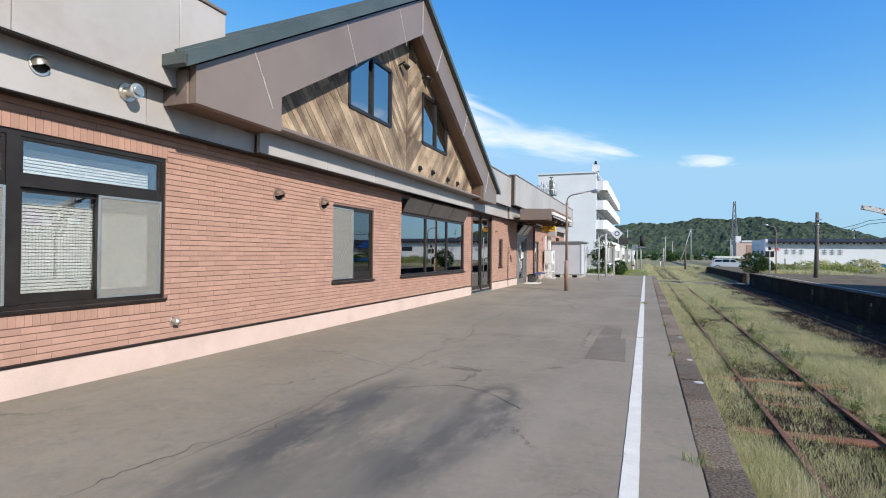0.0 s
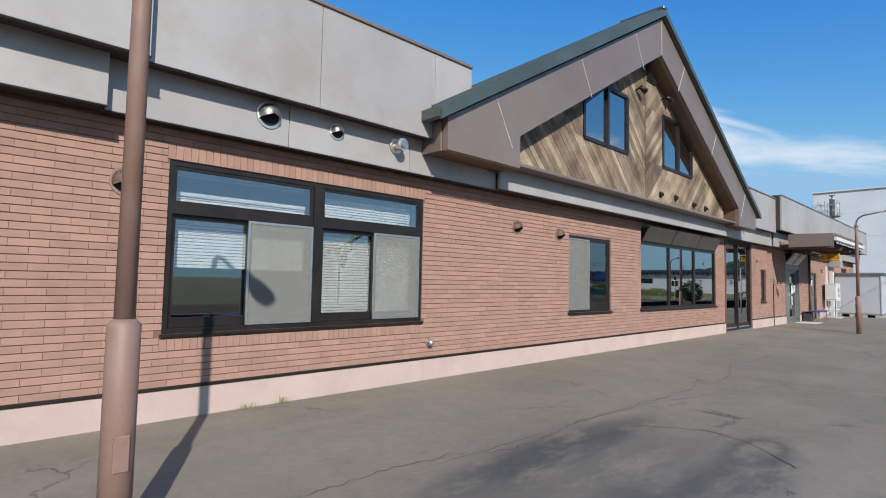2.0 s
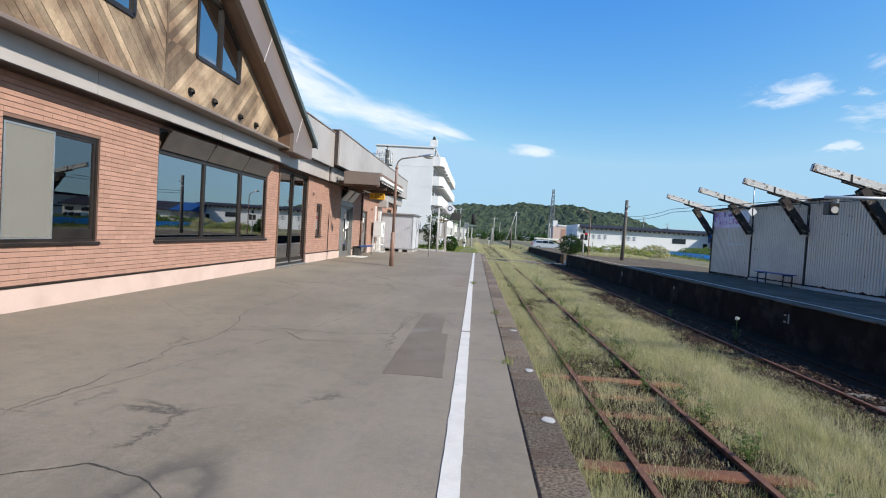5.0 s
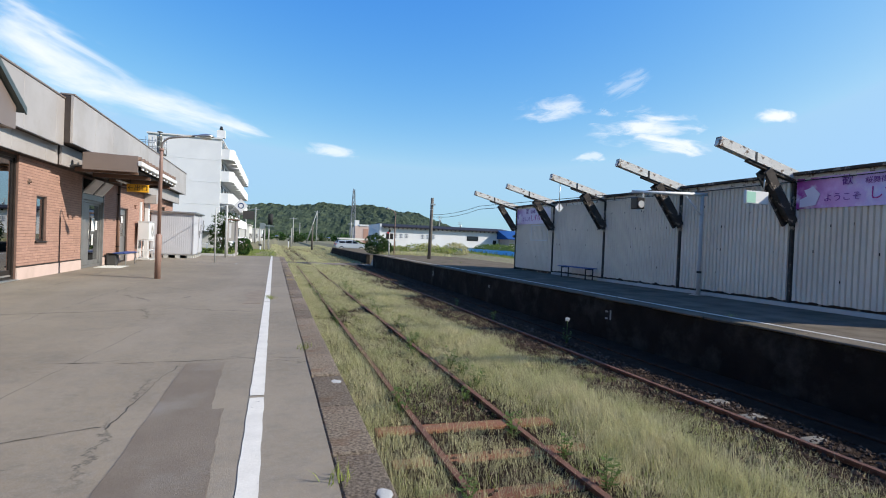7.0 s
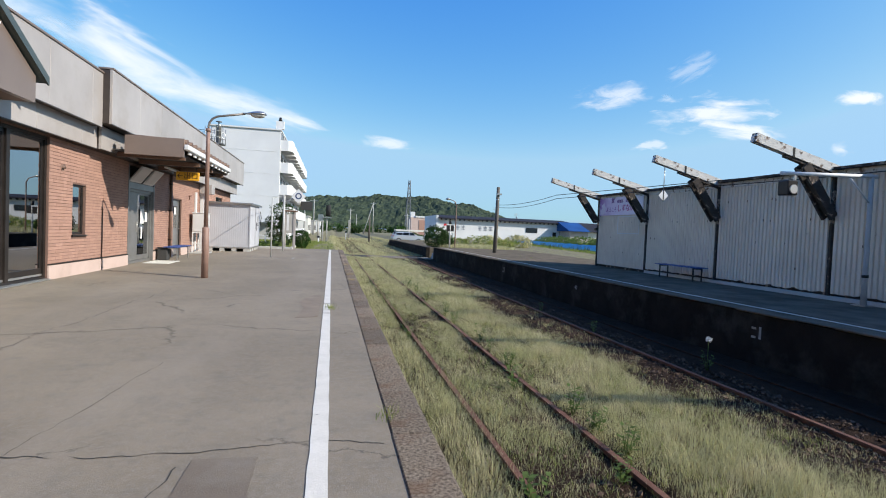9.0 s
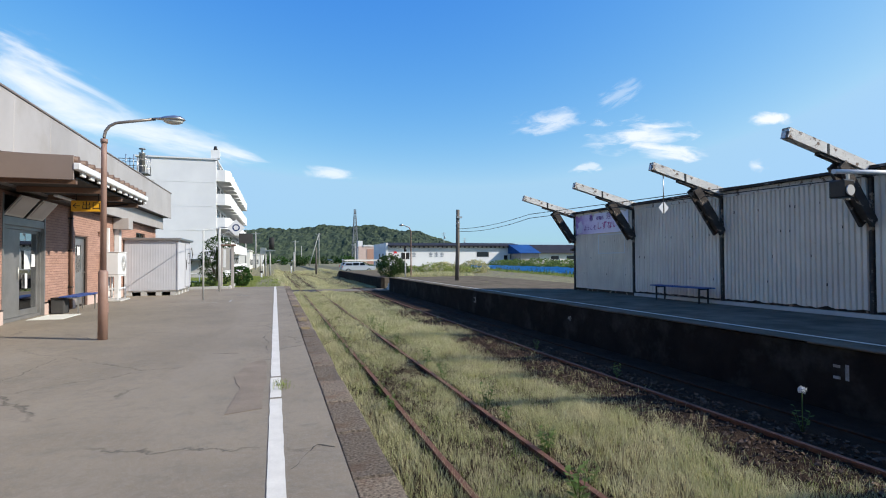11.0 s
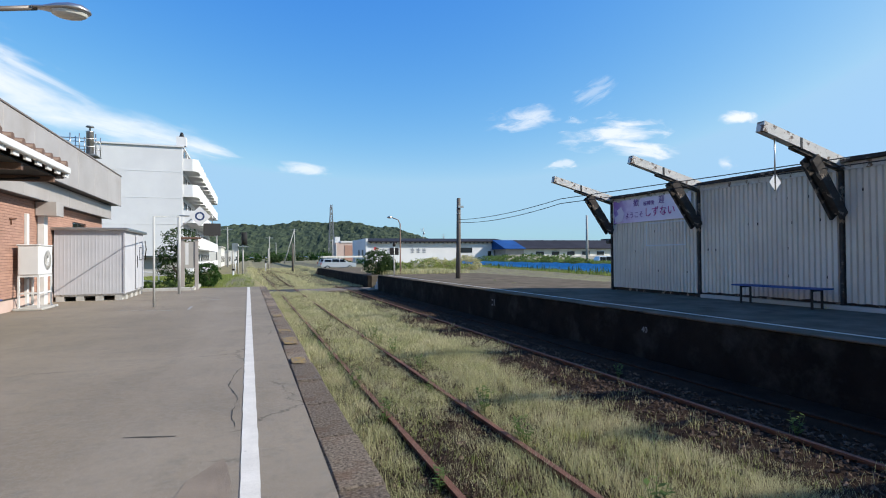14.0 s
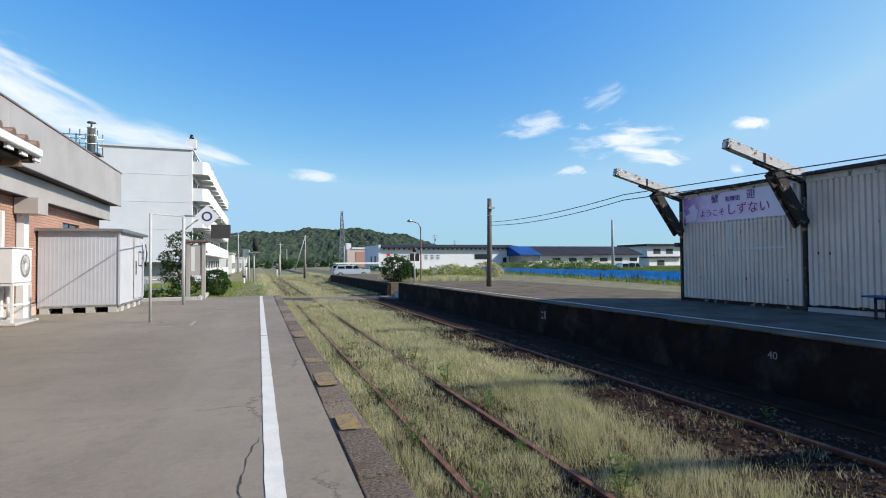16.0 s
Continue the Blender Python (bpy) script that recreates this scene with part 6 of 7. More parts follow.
# ---------------------------------------------------------------- apartment block
AX0, AX1, AY0, AY1, FL = -13.7, -5.95, 72.0, 110.0, 2.62
apt = thing("apartment_block", "white five-storey apartment block with rounded balconies", "apartment building", (0, 0, -0.6))
part("wall", box(B(), AX0, AY0, 0, AX1, AY1, 12.95), M_wall, apt)
part("roof", box(B(), AX0 - 0.15, AY0 - 0.15, 12.951, AX1 + 0.1, AY1, 13.1), M_wall, apt, "pale roof edge")
for k in range(1, 5):
    part("wall_joint", box(B(), AX0, AY0 - 0.02, k * FL - 0.03, AX1 - 0.1, AY0 - 0.001, k * FL + 0.01), M_joint, apt)
for s in range(5):
    z = 0.3 + s * FL
    for u in range(9):
        y = AY0 + 0.15 + u * 4.15
        bm = B()
        outline = [(0, 0), (0.9, 0.0), (1.25, 0.25), (1.4, 0.7), (1.4, 3.2), (1.25, 3.65), (0.9, 3.9), (0, 3.9)]
        inner = [(0, 0.12), (0.86, 0.12), (1.14, 0.34), (1.27, 0.75), (1.27, 3.15), (1.14, 3.56), (0.86, 3.78), (0, 3.78)]
        for zz0, zz1, pts in ((z - 0.14, z, outline),):
            lo = [bm.verts.new((AX1 + a, y + b, zz0)) for a, b in pts]
            hi = [bm.verts.new((AX1 + a, y + b, zz1)) for a, b in pts]
            bm.faces.new(lo[::-1])
            bm.faces.new(hi)
            for i in range(len(pts)):
                bm.faces.new((lo[i], lo[(i + 1) % len(pts)], hi[(i + 1) % len(pts)], hi[i]))
        for (a, b), (c, d), (e, f), (g, h) in zip(outline, outline[1:], inner, inner[1:]):
            vs = [[bm.verts.new((AX1 + px, y + py, zz)) for zz in (z + 0.001, z + 1.1)] for px, py in ((a, b), (c, d), (g, h), (e, f))]
            for i in range(4):
                j = (i + 1) % 4
                bm.faces.new((vs[i][0], vs[j][0], vs[j][1], vs[i][1]))
            bm.faces.new([v[1] for v in vs])
        bmesh.ops.remove_doubles(bm, verts=bm.verts[:], dist=0.003)
        bl = part("balcony", bm, M_wall, apt)
        wv = part("window", box(B(), AX1 + 0.001, y + 0.5, z + 0.1, AX1 + 0.03, y + 3.4, z + 2.0), M_roomdark, apt)
        part("pane", box(B(), AX1 + 0.031, y + 0.6, z + 0.2, AX1 + 0.036, y + 1.9, z + 1.9), M_carglass, wv)
        part("divider", box(B(), AX1 + 0.031, y + 1.91, z + 0.1, AX1 + 0.06, y + 2.0, z + 2.0), M_alu, wv)
part("chimney", box(B(), AX1 - 0.6, AY0 + 0.3, 13.2, AX1 + 0.3, AY0 + 1.1, 14.1), M_wall, apt)
part("chimney_cap", rod(B(), [(AX1 - 0.15, AY0 + 0.7, 14.1), (AX1 - 0.15, AY0 + 0.7, 14.6)], [0.25, 0.12], 10), M_frame, apt)
part("ground_floor_band", box(B(), AX0, AY0 - 0.03, 0.0, AX1, AY0 - 0.001, 1.9), M_conc, apt, "grey louvred ground floor")
part("pent_roof", box(B(), AX0, AY0 - 0.9, 1.95, AX1 - 0.6, AY0 - 0.03, 2.1), M_roof, apt, "dark lean-to roof")

# steel stack with a railed platform, standing behind the station
mast = thing("flue_stack", "steel flue stack with a small railed platform", "chimney", (-7.4, 45.0, -0.6))
part("column", rod(B(), [(0, 0, 0), (0, 0, 7.1)], 0.14, 12), M_galv, mast)
part("platform_plate", box(B(), -1.15, -0.5, 7.101, 0.4, 0.5, 7.16), M_tower, mast, "dark platform plate")
part("stack", rod(B(), [(0, 0, 7.161), (0, 0, 8.35), (0, 0, 8.4)], [0.17, 0.17, 0.2], 14), M_galv, mast, "bright round steel stack")
part("cap", rod(B(), [(0, 0, 8.401), (0, 0, 8.6), (0, 0, 8.62), (0, 0, 8.68)], [0.04, 0.04, 0.2, 0.16], 10), M_tower, mast)
for x in (-1.1, -0.75, -0.35, 0.36):
    for y in (-0.45, 0.45):
        part("rail_post", rod(B(), [(x, y, 7.161), (x, y, 8.2 if x > -0.8 else 7.9)], 0.025, 6), M_galv, mast)
for y in (-0.45, 0.45):
    for z in (7.55, 7.95):
        part("rail_bar", rod(B(), [(-1.15, y, z), (0.4, y, z)], 0.022, 6), M_galv, mast)

# white rail fence by the store, sign stand, planting kerb
fence = thing("rail_fence", "white pipe handrail fence beside the grass", "fence", (0, 0, 0))
for k in range(7):
    x, y = -7.6 + k * 0.75, 44.0 - k * 0.4
    part("post", rod(B(), [(x, y, -0.25), (x, y, 0.75 - k * 0.03)], 0.03, 8), M_white, fence)
for z in (0.3, 0.72):
    part("rail", rod(B(), [(-7.6, 44.0, z), (-3.1, 41.6, z - 0.2)], 0.028, 8), M_white, fence)
stand = thing("notice_stand", "weathered grey sign stand with a pale panel", "sign", (-2.0, 36.4, 0.0))
for x in (-0.28, 0.22):
    part("post", box(B(), x, -0.06, 0, x + 0.13, 0.06, 2.0, 0.01), M_fascia, stand)
part("panel", box(B(), -0.145, -0.03, 0.85, 0.215, 0.03, 1.9), M_room, stand)
part("paper_panel", box(B(), -0.12, -0.036, 1.0, 0.0, -0.031, 1.85), M_white, stand)
part("cap", box(B(), -0.36, -0.12, 2.001, 0.44, 0.12, 2.09, 0.02), M_soffit, stand)
kerb = thing("planter_kerb", "low concrete kerb round the planting", "kerb", (0, 0, 0))
part("kerb_stone", box(B(), -4.6, 36.0, -0.1, -1.9, 36.12, 0.12, 0.015), M_conc, kerb)
part("kerb_stone", box(B(), -1.89, 36.0, -0.1, -1.75, 39.2, 0.12, 0.015), M_conc, kerb)

# ---------------------------------------------------------------- far buildings
wh = thing("long_white_building", "long low white building with navy roof", "building", (0, 0, -0.2))
part("wall", box(B(), 21.0, 110, 0, 49.5, 123, 4.1), M_wall, wh)
part("end_parapet", box(B(), 20.6, 109.8, 0, 20.999, 123, 4.75), M_wall, wh)
part("roof", prism(B(), [(109.2, 4.1), (109.2, 4.3), (116, 5.0), (123.5, 4.3), (123.5, 4.1)], 21.0, 50), M_navyroof, wh)
for k in range(30):
    part("eaves_bracket", box(B(), 21.5 + k * 0.95, 109.6, 3.85, 21.7 + k * 0.95, 109.99, 4.09), M_navyroof, wh)
for x, w, z in ((39.5, 2.6, 2.0), (45.5, 0.8, 1.3), (46.9, 0.7, 1.5)):
    wv = part("window", box(B(), x, 109.95, z, x + w, 109.99, z + 1.0), M_frame, wh)
    part("pane", box(B(), x + 0.08, 109.93, z + 0.08, x + w - 0.08, 109.949, z + 0.92), M_carglass, wv)
for y in (112, 115.5):
    part("window", box(B(), 20.57, y, 1.2, 20.599, y + 1.4, 2.7), M_frame, wh)
part("emblem", prism(B(), [(0, 0), (0.5, 0.35), (0.9, 0.3), (0.6, 0.75), (0.1, 0.7), (0.25, 0.4)], 0, 0.02), M_red, wh, "red emblem").matrix_local = pose(22.0, 109.97, 2.4, 0, 0, -90)
for k in range(8):
    if k not in (3, 4):
        for u in range(3):
            part("lettering_bar", box(B(), 23.6 + k * 1.15, 109.94, 2.1 + u * 0.3, 24.3 + k * 1.15, 109.98, 2.2 + u * 0.3), M_letter, wh)
        part("lettering_bar", box(B(), 23.9 + k * 1.15, 109.935, 2.0, 24.0 + k * 1.15, 109.939, 2.95), M_letter, wh)
gr = thing("long_grey_building", "long grey building with dark and blue roofs", "building", (0, 0, -0.2))
part("wall", box(B(), 51.0, 105, 0, 74.0, 114, 2.6), M_cream, gr)
part("lower_wall", box(B(), 51.0, 104.95, 0, 74.0, 104.999, 1.1), M_room, gr)
part("roof", prism(B(), [(104.2, 2.6), (104.2, 2.75), (109.5, 4.5), (115, 2.75), (115, 2.6)], 51.0, 74.5), M_navyroof, gr)
part("wing_wall", box(B(), 47.0, 105, 0, 50.99, 114, 2.6), M_fascia, gr)
part("wing_roof", prism(B(), [(104.2, 2.6), (104.2, 2.75), (109.5, 4.5), (115, 2.75), (115, 2.6)], 46.4, 50.98), M_blueroof, gr, "bright blue metal roof")
for k in range(6):
    wv = part("window", box(B(), 53.5 + k * 3.6, 104.94, 1.25, 55.6 + k * 3.6, 104.949, 2.2), M_white, gr)
    part("pane", box(B(), 53.65 + k * 3.6, 104.92, 1.35, 55.45 + k * 3.6, 104.939, 2.1), M_carglass, wv)
ho = thing("house", "white two-storey house with dark low roofs", "house", (99.5, 130, -1.0))
part("wall", box(B(), -5.5, -4, 0, 6.5, 6, 6.0), M_white, ho)
part("roof", box(B(), -6.3, -5, 6.0, 7.2, 7, 6.5), M_navyroof, ho)
part("porch", box(B(), -7.5, -7, 0, 2, -4.01, 2.9), M_cream, ho)
part("porch_roof", box(B(), -8.3, -7.8, 2.9, 2.8, -3.99, 3.25), M_navyroof, ho)
for x, z in ((-3.5, 4.0), (0.5, 4.0), (-5, 1.0)):
    part("window", box(B(), x, -4.06 if z > 3 else -7.06, z, x + 2.2, -4.011 if z > 3 else -7.011, z + 1.3), M_roomdark, ho)
bb = thing("brick_building", "small brown and white building below the hill", "building", (27.5, 172, 1.0))
part("wall", box(B(), -2.8, 0, -2, 2.5, 6, 4.4), M_plinth, bb)
part("wall_front", box(B(), -0.2, -0.1, -2, 2.5, -0.001, 3.6), M_brick, bb)
part("tower", box(B(), -2.8, 1, 4.4, -1.4, 3, 6.2), M_white, bb)
part("roof", box(B(), -1.39, -0.2, 4.401, 2.7, 6.2, 4.9), M_white, bb)
for k, (x0, x1, y, z, mt) in enumerate(((-9.5, -4.9, 128, 4.2, M_cream), (-8.0, -4.2, 150, 3.6, M_conc), (-7.0, -3.4, 185, 4.0, M_white))):
    lb = thing("roadside_building", "low pale building beyond the apartment block", "building", (x0, y, -0.9), group="low roadside buildings")
    part("wall", box(B(), 0, 0, 0, x1 - x0, 16, z), mt, lb)
    part("roof", box(B(), -0.2, -0.2, z, x1 - x0 + 0.2, 16.2, z + 0.25), M_conc, lb)
    for u in range(4):
        part("window", box(B(), x1 - x0 + 0.001, 1 + u * 3.8, 1.2, x1 - x0 + 0.03, 3 + u * 3.8, 2.4), M_roomdark, lb)
bs = thing("bus_shelter_roof", "pale flat shelter roof behind the parked car", "shelter", (14.5, 92, -0.9))
part("roof", box(B(), -4, 0, 2.0, 6, 3, 2.25), M_cream, bs)
for x in (-3.6, 0.8, 5.4):
    part("post", box(B(), x, 0.2, 0, x + 0.15, 0.35, 1.999), M_galv, bs)

# steel tower
tw = thing("lattice_tower", "tall grey steel lattice tower", "tower", (36.6, 262, 0.0))
for sx in (-1, 1):
    for sy in (-1, 1):
        part("leg", beam(B(), (sx * 1.5, sy * 1.5, 0), (sx * 0.35, sy * 0.35, 25.5), 0.2, 0.2), M_tower, tw)
for k in range(10):
    z0, z1 = k * 2.5, k * 2.5 + 2.5
    w0, w1 = 1.5 - 1.15 * z0 / 25.5, 1.5 - 1.15 * z1 / 25.5
    bm = B()
    for sy in (-1, 1):
        beam(bm, (-w0, sy * w0, z0), (w1, sy * w1, z1), 0.12, 0.12)
        beam(bm, (w0, sy * w0, z0), (-w1, sy * w1, z1), 0.12, 0.12)
        beam(bm, (-w1, sy * w1, z1), (w1, sy * w1, z1), 0.12, 0.12)
        beam(bm, (sy * w0, -w0, z0), (sy * w1, w1, z1), 0.12, 0.12)
    part("lattice_bay", bm, M_tower, tw)


def far_pole(x, y, h, arms=1, z=-0.8, lean=0.0, mt=M_cpole, label="grey concrete utility pole with cross arms"):
    p = thing("utility_pole", label, "pole", (x, y, z), group="far utility poles")
    part("shaft", rod(B(), [(0, 0, 0), (lean, 0, h)], [0.16, 0.1], 8), mt, p)
    for k in range(arms):
        part("cross_arm", beam(B(), (-0.9, 0, h - 0.4 - k * 0.7), (0.9, 0, h - 0.4 - k * 0.7), 0.12, 0.12), M_galv, p)
    if arms > 1:
        part("transformer", rod(B(), [(0.3, -0.2, h - 2.4), (0.3, -0.2, h - 1.6)], 0.25, 10), M_galv, p)
    return p


far_pole(12.65, 170, 10.2)
br = far_pole(9.6, 168, 9.6, 0, lean=2.8, label="slanting prop beside the concrete pole")
far_pole(5.1, 150, 7.2, 1)
far_pole(61.3, 200, 12.4, 2)
far_pole(80.4, 230, 11.6, 2)
far_pole(33.9, 60.5, 5.6, 0, z=-0.2)
far_pole(-5.2, 118, 7.5, 1)
far_pole(-3.6, 125, 8.0, 1)
far_pole(19.0, 140, 6.2, 1)
far_pole(9.0, 200, 7.0, 0)
far_pole(3.5, 110, 3.6, 0)
far_pole(-1.9, 95, 3.4, 0)
far_pole(6.2, 92, 4.0, 0, mt=M_pole)
far_pole(15.5, 112, 4.3, 0)
sig = thing("railway_signal", "railway signal mast with a dark round head", "signal", (-0.34, 75, -0.9))
part("mast", rod(B(), [(0, 0, 0), (0, 0, 4.0)], 0.09, 8), M_cpole, sig)
part("mast", rod(B(), [(-0.5, 0, 0), (-0.5, 0, 3.6)], 0.08, 8), M_cpole, sig)
part("signal_head", rod(B(), [(0.15, 0, 3.5), (0.15, 0, 4.9)], [0.3, 0.3], 10), M_black, sig)
part("platform", box(B(), -0.7, -0.3, 3.3, 0.6, 0.3, 3.4), M_galv, sig)
part("relay_cabinet", box(B(), -1.1, -0.2, 2.9, -0.5, 0.2, 3.7), M_galv, sig)
for k, (x, y, h) in enumerate(((-1.0, 62, 0.9), (2.6, 95, 1.2), (-1.4, 88, 1.6))):
    mk = thing("track_marker", "short pale trackside marker post", "marker", (x, y, -0.75), group="trackside markers")
    part("post", rod(B(), [(0, 0, 0), (0, 0, h)], 0.07, 6), M_white, mk)
    part("cap", box(B(), -0.12, -0.1, h, 0.12, 0.1, h + 0.15), M_frame, mk)


# ---------------------------------------------------------------- parked cars
def car(label, loc, turn, high=1.5):
    c = thing("parked_car", label, "car", loc, turn, group="parked cars")
    low = [(-2.2, 0.35), (-2.25, 0.75), (-2.1, 0.95), (-1.0, 1.02), (1.7, 1.02), (2.2, 0.9), (2.25, 0.4)]
    bm = B()
    a = [bm.verts.new((-0.85, y, z)) for y, z in low]
    b = [bm.verts.new((0.85, y, z)) for y, z in low]
    bm.faces.new(a)
    bm.faces.new(b[::-1])
    for i in range(len(low)):
        j = (i + 1) % len(low)
        bm.faces.new((a[i], b[i], b[j], a[j]))
    bmesh.ops.bevel(bm, geom=bm.edges[:], offset=0.06, segments=2, affect="EDGES")
    body = part("body", bm, M_car, c)
    cab = [(-1.25, 1.0), (-0.45, high - 0.02), (0.6, high + 0.03), (1.8, high - 0.05), (2.1, 1.0)]
    bm = B()
    a = [bm.verts.new((-0.8 + 0.14 * (z > 1.1), y, z)) for y, z in cab]
    b = [bm.verts.new((0.8 - 0.14 * (z > 1.1), y, z)) for y, z in cab]
    bm.faces.new(a)
    bm.faces.new(b[::-1])
    for i in range(len(cab)):
        j = (i + 1) % len(cab)
        bm.faces.new((a[i], b[i], b[j], a[j]))
    bmesh.ops.bevel(bm, geom=bm.edges[:], offset=0.05, segments=2, affect="EDGES")
    cabin = part("cabin", bm, M_car, c)
    for s in (-1, 1):
        for y0, y1, z0, z1 in ((-0.95, -0.15, 1.06, high - 0.1), (-0.05, 0.8, 1.06, high - 0.08), (0.9, 1.75, 1.08, high - 0.14)):
            bm = B()
            x0, x1 = s * 0.805, s * 0.72
            bm.faces.new([bm.verts.new(v) for v in ((x0, y0, z0), (x0, y1, z0), (x1, y1, z1), (x1, y0 + (0.35 if y0 < -0.5 else 0), z1))])
            bmesh.ops.solidify(bm, geom=bm.faces[:], thickness=0.02)
            part("side_window", bm, M_carglass, cabin)
        for y in (-1.4, 1.4):
            w = part("wheel", rod(B(), [(s * 0.68, y, 0.32), (s * 0.87, y, 0.32)], 0.32, 18), M_tyre, c)
            part("rim", rod(B(), [(s * 0.871, y, 0.32), (s * 0.885, y, 0.32)], 0.2, 14), M_alu, w)
        part("headlight", box(B(), s * 0.55 - 0.15, -2.27, 0.72, s * 0.55 + 0.15, -2.2, 0.86, 0.01), M_glass, c)
        part("tail_light", box(B(), s * 0.72 - 0.08, 2.17, 0.75, s * 0.72 + 0.08, 2.26, 1.0, 0.01), M_red, c)
    return c


car("white estate car parked beyond the old platform end", (11.15, 82, -0.5), 82, 1.5)
car("pale hatchback parked behind the estate car", (12.3, 94, -0.55), 70, 1.55)
car("white people carrier parked by the far house", (47.9, 75, -0.75), 82, 1.75)

# blue tarpaulin strip along the field
tarp = thing("tarpaulin_fence", "long low blue tarpaulin strip along the field", "tarpaulin", (0, 0, 0))
ta, tb = Vector((28.9, 85.3, -0.25)), Vector((22.0, 37.5, -0.12))
nseg = 8
for s in range(nseg):
    bm = B()
    prev = None
    for k in range(9):
        t = (s + k / 8) / nseg
        c = ta + (tb - ta) * t
        hgt = 0.75 + 0.1 * noise.noise(Vector((t * 30, 0, 0)))
        o = 0.12 * noise.noise(Vector((t * 60, 3, 0)))
        cur = [bm.verts.new((c.x + o * 0.4, c.y, c.z - 0.2)), bm.verts.new((c.x - 0.1 + o, c.y, c.z + hgt * 0.55)), bm.verts.new((c.x + 0.1, c.y, c.z + hgt))]
        if prev:
            bm.faces.new((prev[0], cur[0], cur[1], prev[1]))
            bm.faces.new((prev[1], cur[1], cur[2], prev[2]))
        prev = cur
    bmesh.ops.solidify(bm, geom=bm.faces[:], thickness=0.01)
    part("tarp_sheet", bm, M_bluetarp, tarp)
    c = ta + (tb - ta) * (s / nseg)
    part("stake", rod(B(), [(c.x + 0.15, c.y, c.z - 0.3), (c.x + 0.15, c.y, c.z + 0.85)], 0.03, 6), M_pole, tarp)

# ---------------------------------------------------------------- wooded hill
def ridge(x):
    pts = [(-420, 34), (-200, 36), (-60, 35), (-20, 35.5), (60, 40), (110, 40.5), (150, 35), (175, 28.5), (205, 20), (240, 8), (290, 0), (420, 0)]
    for (a, h0), (b, h1) in zip(pts, pts[1:]):
        if a <= x <= b:
            t = (x - a) / (b - a)
            return h0 + (h1 - h0) * t * t * (3 - 2 * t)
    return 0.0


hv, hf = [], []
hx = np.arange(-420, 330, 2.2)
hu = np.linspace(0, 1, 34)
for j, u in enumerate(hu):
    for i, x in enumerate(hx):
        prof = min(1.0, 0.05 + 1.15 * u) ** 0.7 if u < 0.86 else 1.0 - (u - 0.86) * 0.5
        y = 480 + 150 * u + 20 * noise.noise(Vector((x * 0.01, u * 2, 0)))
        clump = 2.6 * noise.noise(Vector((x * 0.16, y * 0.16, 1))) + 1.4 * noise.noise(Vector((x * 0.4, y * 0.4, 4)))
        h = ridge(x)
        fold = 4.5 * noise.noise(Vector((x * 0.028, y * 0.02, 8)))
        z = -1.2 + prof * h + (clump + fold * prof) * min(1.0, h / 12) - (3.0 if u == 0 else 0)
        hv.append((x, y, z))
        if i and j:
            k = j * len(hx) + i
            hf.append((k - len(hx) - 1, k - len(hx), k, k - 1))
tagged(new("wooded_hill", mesh_np("wooded_hill", hv, hf, M_hill)), "dark green wooded hill on the horizon", "hill", kind="structure")


# ---------------------------------------------------------------- plants
def blades(name, label, spots, heights, width, material, per=9, spread=0.06, lean=0.5, seed=1):
    """Tufts of bent grass blades at the given spots, as one mesh."""
    r = np.random.default_rng(seed)
    n = len(spots) * per
    base = np.repeat(spots, per, axis=0) + np.c_[r.normal(0, spread, (n, 2)), np.zeros(n)]
    h = np.repeat(heights, per) * r.uniform(0.55, 1.15, n)
    a = r.uniform(0, 2 * math.pi, n)
    d = np.c_[np.cos(a), np.sin(a), np.zeros(n)]
    s = np.c_[-np.sin(a), np.cos(a), np.zeros(n)]
    w = (width * r.uniform(0.6, 1.3, n))[:, None] * (0.6 + 0.4 * np.minimum(1, np.repeat(heights, per) / 0.25))[:, None]
    bend = (lean * r.uniform(0.1, 1.0, n) * h)[:, None]
    up = np.array([[0, 0, 1.0]])
    mid = base + d * bend * 0.35 + up * (h * 0.6)[:, None]
    tip = base + d * bend + up * h[:, None]
    v = np.stack([base - s * w, base + s * w, mid + s * w * 0.75, mid - s * w * 0.75, tip], 1).reshape(-1, 3)
    k = np.arange(n)[:, None] * 5
    quads, tris = (k + np.array([[0, 1, 2, 3]])).tolist(), (k + np.array([[3, 2, 4]])).tolist()
    ob = new(name, mesh_np(name, v, quads + tris, material))
    return tagged(ob, label, "grass", kind="stuff")


def spots_in(x0, x1, y0, y1, n, seed, keep=None, z=None):
    r = np.random.default_rng(seed)
    xy = np.c_[r.uniform(x0, x1, n), y0 + (y1 - y0) * r.uniform(0, 1, n) ** 1.25]
    out = []
    for x, y in xy:
        if keep is None or keep(x, y, r.uniform()):
            out.append((x, y, (ground_height(x, y) if z is None else z) - 0.02))
    return np.array(out)


def dense(x, y, u):
    """How the grass stands between the platforms: thick in the middle, thin on the rails and on bare patches."""
    if min(abs(x - r) for r in (1.9, 2.975, 5.93)) < 0.06 or 45.1 < y < 48.2:
        return False
    p = 0.9 + 0.8 * noise.noise(Vector((x * 0.9, y * 0.45, 0)))
    if 1.95 < x < 2.95:
        p *= 1.1 if y > 11.5 else 0.55
    edge = (5.4 if y < 13.5 else 4.35 if 17.5 < y < 23 else 4.75) + 0.7 * noise.noise(Vector((1.0, y * 0.35, 5))) + 0.35 * noise.noise(Vector((x, y * 1.4, 9)))
    if x > edge:
        p *= max(0.06, 0.75 - 1.1 * (x - edge))
    return u < p


